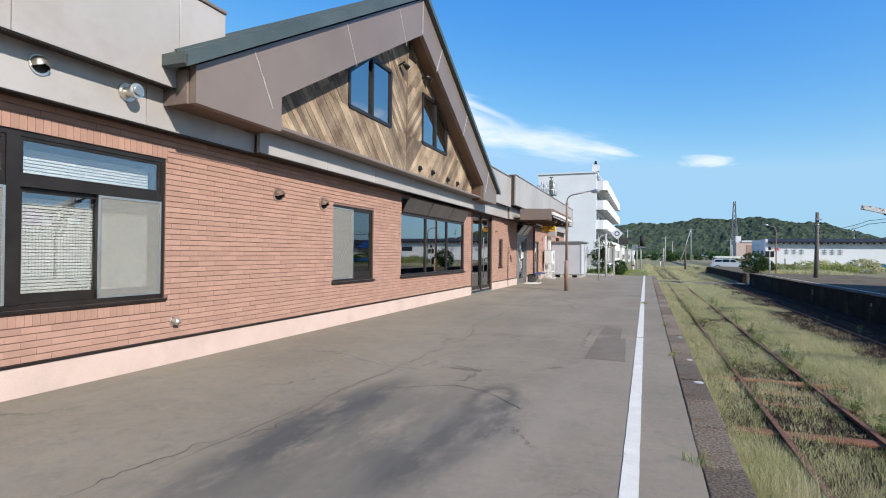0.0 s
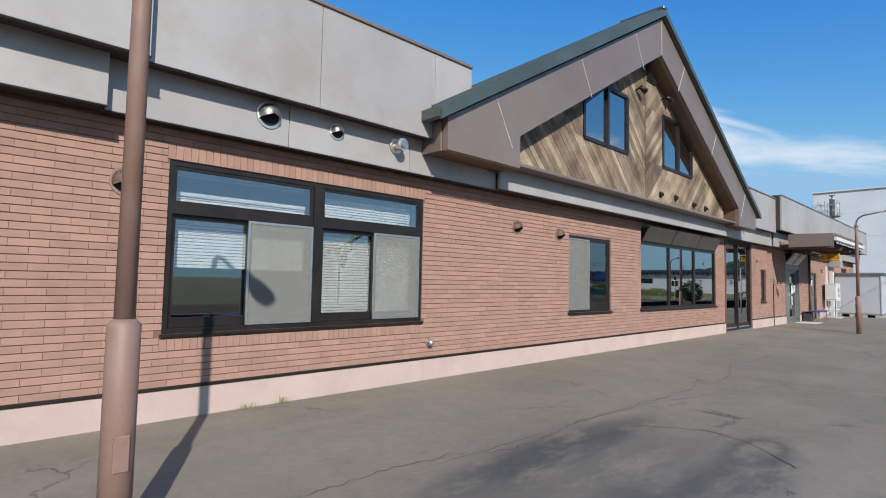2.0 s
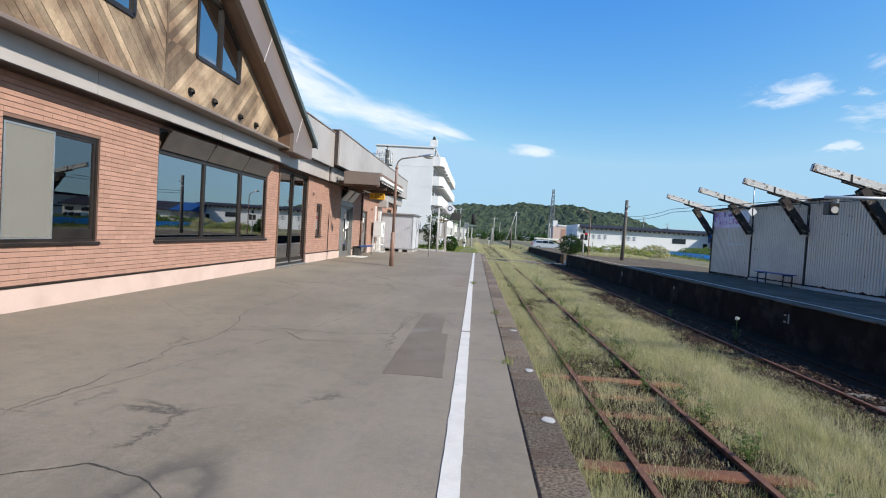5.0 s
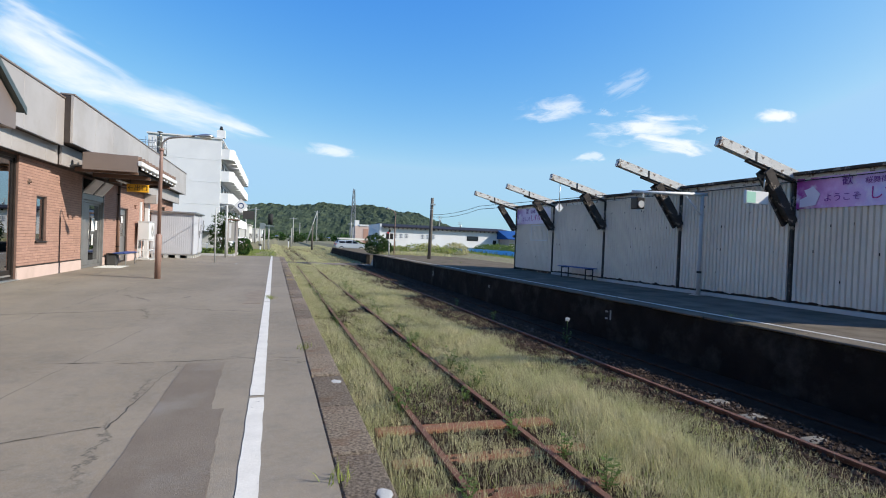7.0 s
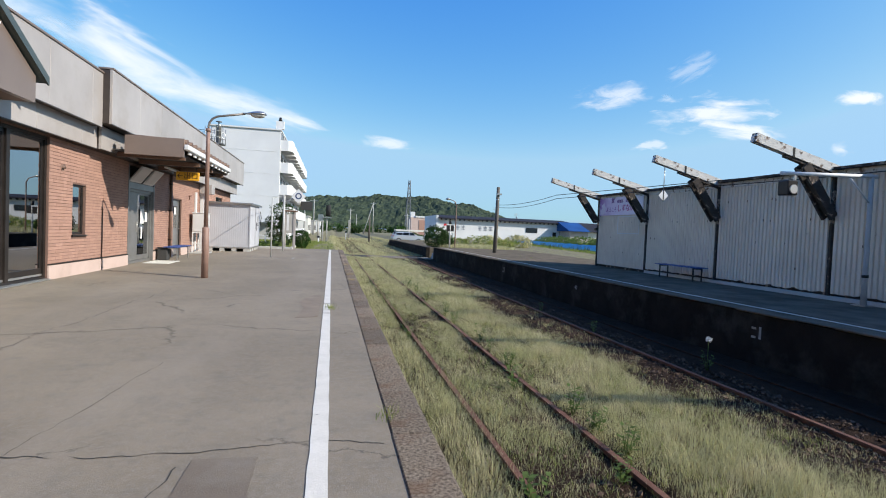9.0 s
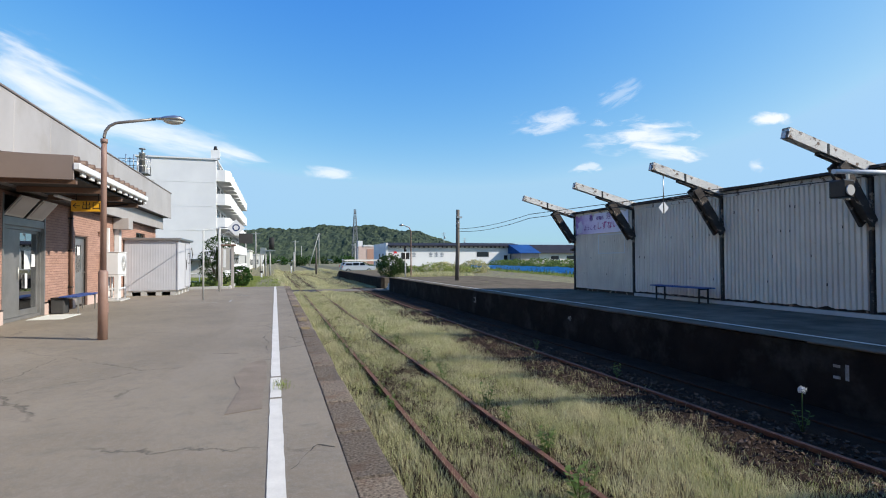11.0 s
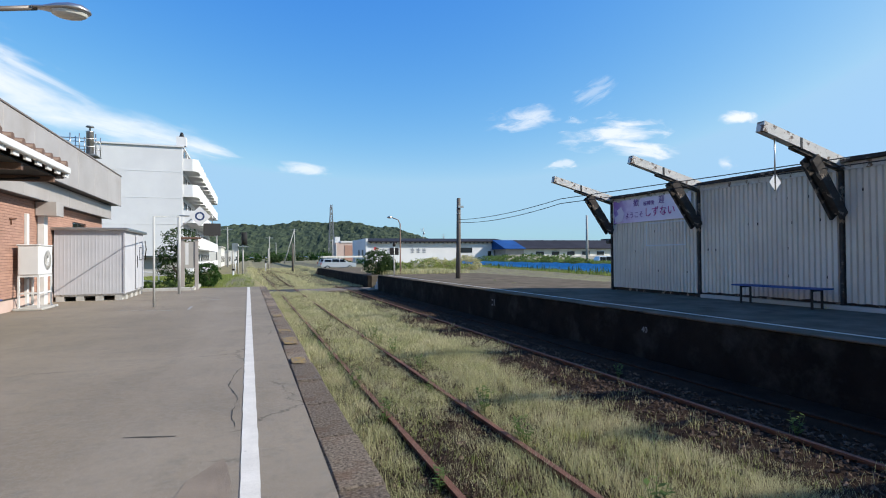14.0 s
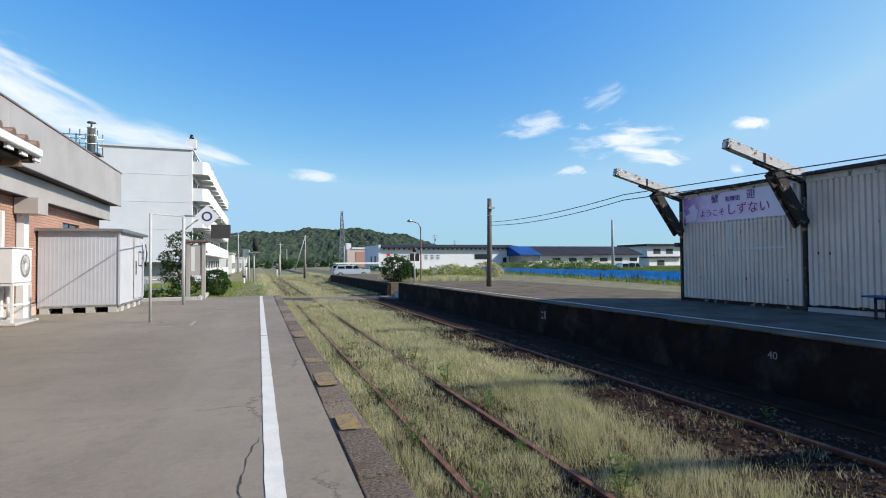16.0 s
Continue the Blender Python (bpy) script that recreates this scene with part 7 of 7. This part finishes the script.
sp = spots_in(0.93, 5.95, 1.5, 50, 52000, 3, dense, z=-0.86)
hh = np.array([max(0.06, 0.135 + 0.1 * noise.noise(Vector((x * 0.8, y * 0.5, 7))) + 0.07 * noise.noise(Vector((x * 3.1, y * 2.3, 3))) + (0.05 if x < 1.75 or 3.1 < x < 4.6 else 0)) for x, y, _ in sp])
far = sp[:, 1] > 24
blades("dry_grass", "pale dry grass between the tracks", sp[~far], hh[~far], 0.0019, M_grass, per=13, spread=0.055, lean=1.25, seed=4)
blades("dry_grass", "pale dry grass between the tracks further on", sp[far], hh[far], 0.006, M_grass, per=8, spread=0.09, lean=1.2, seed=5)
sp = spots_in(0.97, 5.6, 2, 48, 13000, 8, lambda x, y, u: dense(x, y, u) and noise.noise(Vector((x * 1.3, y * 0.7, 12))) > -0.12, z=-0.87)
blades("green_grass", "fresh green grass among the dry blades", sp, np.full(len(sp), 0.12), 0.0032, M_grassgreen, per=9, lean=1.0, seed=6)
sp = spots_in(0.2, 9.5, 50, 120, 9000, 9, lambda x, y, u: min(abs(x - r) for r in (1.9, 2.975)) > 0.15)
blades("far_grass", "thin grass along the far tracks", sp, np.full(len(sp), 0.22), 0.02, M_grass, per=4, spread=0.2, seed=7)
sp = spots_in(-9.0, 0.3, 38, 75, 9000, 10, lambda x, y, u: not (-0.9 < x < 0.2 and u < 0.8))
blades("verge_grass", "short green grass beyond the platform", sp, np.full(len(sp), 0.13), 0.012, M_grassgreen, per=6, spread=0.12, seed=8)
sp = spots_in(14.2, 60, 38, 100, 12000, 11, lambda x, y, u: x > 22.6 + (y - 37.5) * 0.145 or (x > 20.2 + (y - 37.5) * 0.145 and u < 0.15))
blades("field_weeds", "rank green weeds in the field", sp, np.full(len(sp), 0.55), 0.03, M_weed, per=6, spread=0.2, seed=9)
sp = spots_in(18.0, 30.0, 34, 86, 9000, 14, lambda x, y, u: 20.3 < x - (y - 37.5) * 0.145 < 21.9, z=-0.12)
blades("verge_weeds", "low green weeds along the foot of the tarpaulin", sp, np.full(len(sp), 0.3), 0.02, M_grassgreen, per=7, spread=0.16, seed=15)
sp = spots_in(8.4, 15.5, 49.5, 58, 1800, 12, lambda x, y, u: x > 9.5 and u < 0.8, z=-0.06)
blades("bank_weeds", "tall pale weeds on the old platform end", sp, np.full(len(sp), 0.35), 0.015, M_grass, per=6, spread=0.2, seed=10)
# small tufts in the joints of the paving
tx = np.array([(0.64, 7.1, 0), (0.63, 3.0, 0), (0.29, 15.2, 0), (0.28, 15.35, 0), (0.66, 10.4, 0), (8.4, 12.0, 0.07), (-5.16, 1.35, 0), (-5.17, 1.8, 0), (11.5, 20.9, 0.07), (10.6, 33.0, 0.07), (10.9, 35.5, 0.07)])
blades("crack_grass", "small green tufts in the paving joints", tx, np.full(len(tx), 0.09), 0.004, M_grassgreen, per=26, spread=0.05, lean=1.3, seed=11)


def leaves(bm, centre, radii, n, size, seed, gap=0.25):
    """Leaf quads scattered through a lumpy ellipsoid, thicker towards its outside, with gaps."""
    r = np.random.default_rng(seed)
    made = 0
    while made < n:
        d = r.normal(size=3)
        d /= np.linalg.norm(d)
        lump = 1 + 0.28 * noise.noise(Vector(d * 2.3) + Vector((seed, 0, 0))) + 0.12 * noise.noise(Vector(d * 6))
        rad = r.uniform(0.45, 1.0) ** 0.5 * lump
        c = Vector(centre) + Vector([d[i] * radii[i] * rad for i in range(3)])
        if noise.noise(c * 3.1 / max(radii) + Vector((seed, 5, 0))) < -gap:
            continue
        u = Vector(r.normal(size=3)).normalized()
        w = u.cross(Vector(r.normal(size=3))).normalized()
        s = size * r.uniform(0.6, 1.4)
        v = [bm.verts.new(c + u * s * a + w * s * 0.55 * b) for a, b in ((-1, 0), (0, -1), (1, 0), (0, 1))]
        bm.faces.new(v)
        made += 1
    return bm


def tree(name, label, loc, lumps, trunk_h, leaf, n, size, seed, material=M_leaf):
    t = thing(name, label, "tree" if trunk_h else "shrub", loc)
    if trunk_h:
        bm = rod(B(), [(0, 0, -0.1), (0.03, 0.02, trunk_h * 0.5), (0.0, 0.05, trunk_h)], [0.08, 0.06, 0.03], 10)
        part("trunk", bm, M_bark, t)
        for c, rad in lumps:
            part("limb", rod(B(), [(0.0, 0.0, trunk_h * 0.3), (c[0] * 0.6, c[1] * 0.6, (c[2] + trunk_h * 0.3) / 2), c], [0.04, 0.025, 0.01], 6), M_bark, t)
    else:
        for k in range(5):
            a = k * 1.26
            part("stem", rod(B(), [(0, 0, -0.1), (0.2 * math.cos(a), 0.2 * math.sin(a), lumps[0][0][2])], [0.025, 0.008], 6), M_bark, t)
    bm = B()
    for k, (c, rad) in enumerate(lumps):
        leaves(bm, c, rad, n, size, seed + k)
    part("crown", bm, material, t, "dense leafy crown")
    return t


tree("pruned_pine", "dark clipped tree beside the sign frame", (-2.6, 38.3, -0.08),
     [((0.1, 0, 2.2), (0.75, 0.6, 0.45)), ((-0.35, 0.1, 1.5), (0.55, 0.5, 0.4)), ((0.35, -0.1, 1.7), (0.5, 0.5, 0.35)), ((-0.2, 0, 0.95), (0.65, 0.5, 0.4)), ((0.1, 0.1, 0.5), (0.6, 0.5, 0.35))], 2.1, M_leaf, 900, 0.045, 21)
tree("round_shrub", "round clipped green shrub by the platform end", (-1.5, 39.2, -0.1), [((0, 0, 0.6), (0.55, 0.55, 0.6))], 0, M_leaf2, 3200, 0.04, 31, M_leaf2)
tree("low_plants", "low leafy plants in the planting bed", (-3.2, 37.2, -0.05), [((0, 0, 0.15), (1.1, 0.6, 0.25))], 0, M_weed, 1500, 0.06, 33, M_weed)
tree("dense_shrub", "dark dense shrub on the old platform", (9.05, 51.0, -0.1), [((0, 0, 0.9), (1.15, 1.0, 0.95)), ((0.8, 0.4, 0.6), (0.8, 0.8, 0.6))], 0, M_leaf, 2600, 0.07, 35, M_leaf)
tree("flowering_shrubs", "pale flowering shrubs before the white building", (13.4, 56.0, -0.1), [((-1.5, 0, 0.45), (1.3, 1, 0.45)), ((0.8, 0, 0.55), (1.6, 1, 0.6)), ((3.4, 0.5, 0.45), (1.5, 1, 0.45))], 0, M_grassgreen, 1300, 0.06, 37, M_grassgreen)
tree("leafy_hedge", "dense green leafy plants behind the tarpaulin strip", (29.0, 64.0, -0.4), [((1.8, 14, 0.75), (1.5, 4, 0.9)), ((0.9, 7, 0.8), (1.6, 4, 1.0)), ((0.0, 0, 0.8), (1.6, 4, 1.05)), ((-0.9, -7, 0.75), (1.5, 3.6, 0.95)), ((-1.8, -11.5, 0.6), (1.2, 2.4, 0.75))], 0, M_weed, 1500, 0.11, 45, M_weed)
tree("flowering_shrubs", "tall brownish weeds beside the pole", (17.5, 58.0, -0.3), [((-1.5, 0, 0.7), (1.6, 1, 0.7)), ((1.4, 0, 0.8), (1.6, 1, 0.8))], 0, M_grass, 1500, 0.09, 41, M_grass)
tree("shrub_by_signal", "green shrubs at the edge of the tracks", (14.0, 104.0, -0.8), [((0, 0, 0.9), (2.5, 1.5, 1.1)), ((4.5, 0, 0.7), (2.5, 1.5, 0.9))], 0, M_leaf2, 900, 0.16, 43, M_leaf2)
for k in range(14):
    x = -6 + k * 4.2 + rng.uniform(-1, 1)
    tree("distant_tree", "small green tree at the foot of the hill", (x, 215 + rng.uniform(-25, 60), -1.0), [((0, 0, 2.2), (2.6, 2.0, 1.9)), ((1.5, 0, 1.6), (1.8, 1.6, 1.4))], 1.6, M_leaf2, 260, 0.32, 50 + k * 3, M_leaf2 if k % 3 else M_leaf)

# weeds along the inner rail, as separate leafy plants
def weed_plant(loc, h, seed, label="green leafy weed beside the rail"):
    w = thing("weed", label, "weed", loc, group="weeds along the rail")
    r = np.random.default_rng(seed)
    bm = B()
    for s in range(4):
        a = r.uniform(0, 6.28)
        top = Vector((0.1 * math.cos(a), 0.1 * math.sin(a), h * r.uniform(0.6, 1.0)))
        part("stem", rod(B(), [(0, 0, 0), top * 0.5, top], [0.005, 0.004, 0.002], 4), M_weed, w)
        for k in range(9):
            c = top * (0.25 + 0.75 * k / 8)
            b = r.uniform(0, 6.28)
            d = Vector((math.cos(b), math.sin(b), 0.25)) * 0.075 * r.uniform(0.6, 1.2)
            q = Vector((-math.sin(b), math.cos(b), 0)) * 0.022
            bm.faces.new([bm.verts.new(p) for p in (c, c + d * 0.5 - q, c + d, c + d * 0.5 + q)])
    part("leaves", bm, M_weed, w)
    return w


w0 = weed_plant((3.08, 5.2, -0.87), 0.34, 61)
for k in range(46):
    x = rng.choice([3.08, 3.1, 3.16, 2.82, 1.78, 6.1]) + rng.uniform(-0.06, 0.06)
    m = pose(x, 2.5 + k * 0.55 + rng.uniform(-0.4, 0.4), -0.87, 0, 0, rng.uniform(0, 360))
    c = copy_thing(w0, m)
    c.scale = [rng.uniform(0.6, 1.25)] * 3
fw = weed_plant((6.42, 14.4, -0.86), 0.4, 71, "tall weed with a white flower head")
bm = leaves(B(), (0, 0, 0.55), (0.05, 0.05, 0.045), 110, 0.013, 72, 1.0)
part("flower_head", bm, M_white, fw, "white flower cluster")
part("flower_stem", rod(B(), [(0, 0, 0), (0, 0, 0.52)], 0.006, 5), M_weed, fw)

# loose ballast stones lying about the sleepers
r9 = np.random.default_rng(91)
n = 16000
gx9 = np.where(r9.uniform(0, 1, n) < 0.25, r9.uniform(1.45, 3.5, n), 4.4 + 2.2 * r9.uniform(0, 1, n) ** 0.8)
gy9 = 3 + 29 * r9.uniform(0, 1, n) ** 1.2
ctr = np.c_[gx9, gy9, np.where((gx9 > 3.6) & (gx9 < 4.95), -0.857, -0.84) + 0.006]
octa = np.array([(1, 0, 0), (0, 1, 0), (-1, 0, 0), (0, -1, 0), (0, 0, 0.7), (0, 0, -0.7)])
vv9 = ctr[:, None, :] + (octa[None] + r9.normal(0, 0.28, (n, 6, 3))) * r9.uniform(0.012, 0.034, n)[:, None, None]
tri = np.array([(0, 1, 4), (1, 2, 4), (2, 3, 4), (3, 0, 4), (1, 0, 5), (2, 1, 5), (3, 2, 5), (0, 3, 5)])
ff9 = (np.arange(n)[:, None, None] * 6 + tri[None]).reshape(-1, 3)
M_stones = surf("ballast_stone", (0.05, 0.034, 0.025), (0.12, 0.083, 0.06), 4, 60, spec=0.1, rough=0.95, bump=0.2, island=0.5)
tagged(new("ballast_stones", mesh_np("ballast_stones", vv9.reshape(-1, 3), ff9, M_stones)), "loose brown ballast stones among the sleepers", "gravel", kind="stuff")

# ---------------------------------------------------------------- clouds, far off
def cloud_mat(name, seed, stretch, thick, soft, bright):
    m, nt, p = nodes_of(name)
    nt.nodes.remove(p)
    out = nt.nodes["Material Output"]
    co = nt.nodes.new("ShaderNodeTexCoord")
    ln = nt.nodes.new("ShaderNodeVectorMath")
    ln.operation = "LENGTH"
    link(nt, co.outputs["Object"], ln.inputs[0])
    mp = nt.nodes.new("ShaderNodeMapping")
    mp.inputs["Scale"].default_value, mp.inputs["Location"].default_value = (*stretch, 1), (seed, seed * 0.37, 0)
    nz = nt.nodes.new("ShaderNodeTexNoise")
    nz.inputs["Scale"].default_value, nz.inputs["Detail"].default_value, nz.inputs["Roughness"].default_value = 1.0, 8.0, 0.6
    nz.inputs["Distortion"].default_value = 0.5
    link(nt, co.outputs["Object"], mp.inputs["Vector"])
    link(nt, mp.outputs["Vector"], nz.inputs["Vector"])
    fall = nt.nodes.new("ShaderNodeMapRange")
    fall.inputs["From Min"].default_value, fall.inputs["From Max"].default_value = 0.0, 1.0
    fall.inputs["To Min"].default_value, fall.inputs["To Max"].default_value = 0.75, -0.6
    link(nt, ln.outputs["Value"], fall.inputs["Value"])
    ad = nt.nodes.new("ShaderNodeMath")
    puff = nt.nodes.new("ShaderNodeMapRange")
    puff.clamp = False
    puff.inputs["From Min"].default_value, puff.inputs["From Max"].default_value = 0.26, 0.74
    link(nt, nz.outputs["Fac"], puff.inputs["Value"])
    link(nt, puff.outputs["Result"], ad.inputs[0])
    link(nt, fall.outputs["Result"], ad.inputs[1])
    al = nt.nodes.new("ShaderNodeMapRange")
    al.interpolation_type = "SMOOTHSTEP"
    al.inputs["From Min"].default_value, al.inputs["From Max"].default_value, al.inputs["To Max"].default_value = 0.40, 0.40 + soft, thick
    link(nt, ad.outputs[0], al.inputs["Value"])
    tr, em, mx = nt.nodes.new("ShaderNodeBsdfTransparent"), nt.nodes.new("ShaderNodeEmission"), nt.nodes.new("ShaderNodeMixShader")
    em.inputs[0].default_value, em.inputs[1].default_value = (0.93, 0.96, 1.0, 1), bright
    link(nt, al.outputs["Result"], mx.inputs[0])
    link(nt, tr.outputs[0], mx.inputs[1])
    link(nt, em.outputs[0], mx.inputs[2])
    link(nt, mx.outputs[0], out.inputs[0])
    return m


def cloud(cx, cz, w, h, tilt, seed, stretch=(2.2, 1.6), thick=0.9, soft=0.35, bright=0.85, far=2000):
    bm = B()
    n = 24
    ctr = [bm.verts.new((math.cos(2 * math.pi * k / n), math.sin(2 * math.pi * k / n), 0)) for k in range(n)]
    bm.faces.new(ctr)
    ob = part("cloud_backdrop", bm, cloud_mat("cloud_%d" % seed, seed, stretch, thick, soft, bright))
    ob.matrix_world = Matrix.Translation((cx * far / 2000, far, cz * far / 2000)) @ Euler((radians(90), radians(tilt), 0)).to_matrix().to_4x4() @ Matrix.Diagonal((w, h, 1, 1))
    return tagged(ob, "thin white cloud in the blue sky", "cloud", kind="structure")


for k, row in enumerate((
        (-440, 455, 620, 130, 15, 3, (1.2, 1.3), 0.8, 0.9), (-720, 555, 470, 240, 22, 5, (1.3, 2.4), 0.85, 0.9),
        (-1230, 710, 560, 300, 16, 6, (1.5, 3.0), 0.8, 1.0), (-170, 385, 220, 50, 14, 8, (1.2, 1.5), 0.7, 0.9),
        (205, 325, 170, 56, 2, 7, (1.6, 1.4), 0.7, 1.0), (1120, 585, 300, 105, -14, 11, (2.2, 2.6), 0.66, 0.95),
        (1590, 555, 470, 140, -8, 13, (2.2, 2.8), 0.85, 0.8), (1740, 490, 380, 72, 0, 14, (1.6, 1.6), 0.85, 0.75),
        (1470, 735, 260, 90, -28, 17, (2.2, 4.0), 0.3, 0.9), (1290, 395, 160, 42, -8, 19, (1.5, 1.2), 0.55, 0.6),
        (2345, 690, 230, 68, -4, 23, (1.1, 1.0), 0.9, 0.7), (2260, 452, 120, 52, -4, 29, (1.4, 1.2), 0.6, 0.9))):
    cloud(*row, 0.85, 2000 + 14 * k)

# ---------------------------------------------------------------- pieces: coping stones and bricks
def stone_mesh(seed):
    bm = box(B(), -0.135, -0.44, -0.17, 0.135, 0.44, 0.0, 0.014)
    for v in bm.verts:
        v.co += Vector((noise.noise(v.co * 7 + Vector((seed, 0, 0))), noise.noise(v.co * 7 + Vector((0, seed, 0))), noise.noise(v.co * 6 + Vector((0, 0, seed))))) * 0.009
    return mesh_of("coping_stone", bm, M_coping)


stones = [stone_mesh(s * 3.7) for s in range(5)]
for k in range(66):
    y = -20 + 0.44 + k * 0.885
    if y > P1_END:
        break
    part("coping_stone", stones[k % 5], None, platform_1, loc=(0.794 + rng.uniform(-0.006, 0.006), y, 0.004 + rng.uniform(-0.012, 0.006)))
M_oldyellow = surf("worn_yellow_paint", (0.33, 0.21, 0.06), (0.24, 0.17, 0.07), 9, 60, rough=0.9, bump=0.6, stain=(0.15, 0.12, 0.1), stain_scale=14, stain_lo=0.5, stain_hi=0.56)
for y0, y1, x0, x1 in ((21.3, 21.95, 0.70, 0.9), (19.82, 20.2, 0.70, 0.86), (22.6, 22.9, 0.7, 0.88), (25.0, 25.4, 0.7, 0.9)):
    bm = B()
    ring = [bm.verts.new((x0 + (x1 - x0) * u + 0.02 * noise.noise(Vector((u * 9, y0, v * 9))), y0 + (y1 - y0) * v + 0.03 * noise.noise(Vector((u * 9, y0 + 4, v * 9))), 0.017)) for u, v in ((0, 0), (0.5, 0), (1, 0), (1, 0.33), (1, 0.66), (1, 1), (0.5, 1), (0, 1), (0, 0.66), (0, 0.33))]
    bm.faces.new(ring)
    part("paint_patch", bm, M_oldyellow, platform_1, "worn yellow paint on the edge stone")
for k, y in enumerate((5.55, 9.0, 19.05, 23.2, 6.9)):
    bm = B()
    bmesh.ops.create_icosphere(bm, subdivisions=2, radius=0.05, matrix=Matrix.Translation((0.86, y, 0.0)) @ Matrix.Diagonal((0.9, 1.3, 0.12, 1)))
    for v in bm.verts:
        v.co += Vector((0.035 * noise.noise(v.co * 20), 0.035 * noise.noise(v.co * 17), 0))
    part("mortar_patch", bm, M_conc, platform_1, "pale mortar patch on the stone")

BH, BL, JZ, JY = 0.068, 0.28, 0.0075, 0.002
solid = [(h[0], h[1], h[2], h[3]) for h in OPEN.values()]
oy0, oy1, oz0, oz1 = OPEN["office"]
soldiers = [(oy0 - 0.02, oy1 + 0.02, oz1, 0.316 + 35 * 0.068), (oy0 - 0.02, oy1 + 0.02, 0.316 + 5 * 0.068, oz0 - 0.048)]
sill_strips = [(OPEN[k][0] - 0.05, OPEN[k][1] + 0.05, OPEN[k][2] - 0.046, OPEN[k][2]) for k in ("office", "shop", "waiting", "slit")]
blocked = solid + soldiers + sill_strips


def free_runs(y0, y1, z0, z1):
    runs = [(y0, y1)]
    for a, b, c, d in blocked:
        if c < z1 - 0.02 and d > z0 + 0.02:
            runs = [r for s in runs for r in ((s[0], min(s[1], a)), (max(s[0], b), s[1])) if r[1] - r[0] > 0.02]
    return runs


def brick_mesh(w, h):
    """One brick face with a small bevel all round, open at the back."""
    b, e, t = 0.003, 0.001, 0.012
    bm = B()
    back = [bm.verts.new((0, y, z)) for y, z in ((0, 0), (w, 0), (w, h), (0, h))]
    side = [bm.verts.new((t - b, y, z)) for y, z in ((0, 0), (w, 0), (w, h), (0, h))]
    top = [bm.verts.new((t, y, z)) for y, z in ((e, b), (w - e, b), (w - e, h - b), (e, h - b))]
    bm.faces.new(top)
    for i in range(4):
        j = (i + 1) % 4
        bm.faces.new((back[i], back[j], side[j], side[i]))
        bm.faces.new((side[i], side[j], top[j], top[i]))
    return bm


full = mesh_of("brick", brick_mesh(BL - JY, BH - JZ), M_brick)
vv, ff = [], []
count = 0
course = 0
z = 0.316
XB = W - 0.012
while z + BH - JZ < 2.845:
    start = WALL_S - (BL / 2 if course % 2 else 0)
    y = start
    while y < WALL_N:
        for a, b in free_runs(max(y, WALL_S), min(y + BL, WALL_N), z, z + BH):
            if b - a < 0.03:
                continue
            push = rng.uniform(-0.0015, 0.0015)
            if 4.0 < a < 6.55 and b - a > BL - 0.001 and count < 300:
                part("brick", full, None, wall_station, loc=(XB + push, a, z))
                count += 1
                continue
            w, h, bb, t = b - a - JY, BH - JZ, 0.003, 0.012
            k = len(vv)
            for xx, e, g in ((0, 0.0, 0.0), (t - bb, 0.0, 0.0), (t, bb, 0.001)):
                vv += [(XB + push + xx, a + g, z + e), (XB + push + xx, a + w - g, z + e), (XB + push + xx, a + w - g, z + h - e), (XB + push + xx, a + g, z + h - e)]
            ff.append((k + 8, k + 9, k + 10, k + 11))
            for i in range(4):
                j = (i + 1) % 4
                ff.append((k + i, k + j, k + 4 + j, k + 4 + i))
                ff.append((k + 4 + i, k + 4 + j, k + 8 + j, k + 8 + i))
        y += BL
    z += BH
    course += 1
rest = new("brickwork", mesh_np("brickwork", vv, ff, M_bricks))
rest.parent = wall_station
tagged(rest, "red-brown bricks in half bond", kind="stuff")
for a, b, c, d in soldiers:
    sol = mesh_of("soldier_brick", brick_mesh(0.0688, d - c - 0.006), M_brick)
    n = int((b - a) / 0.0705)
    for k in range(n):
        part("soldier_brick", sol, None, wall_station, loc=(XB, a + k * (b - a) / n, c + 0.003))
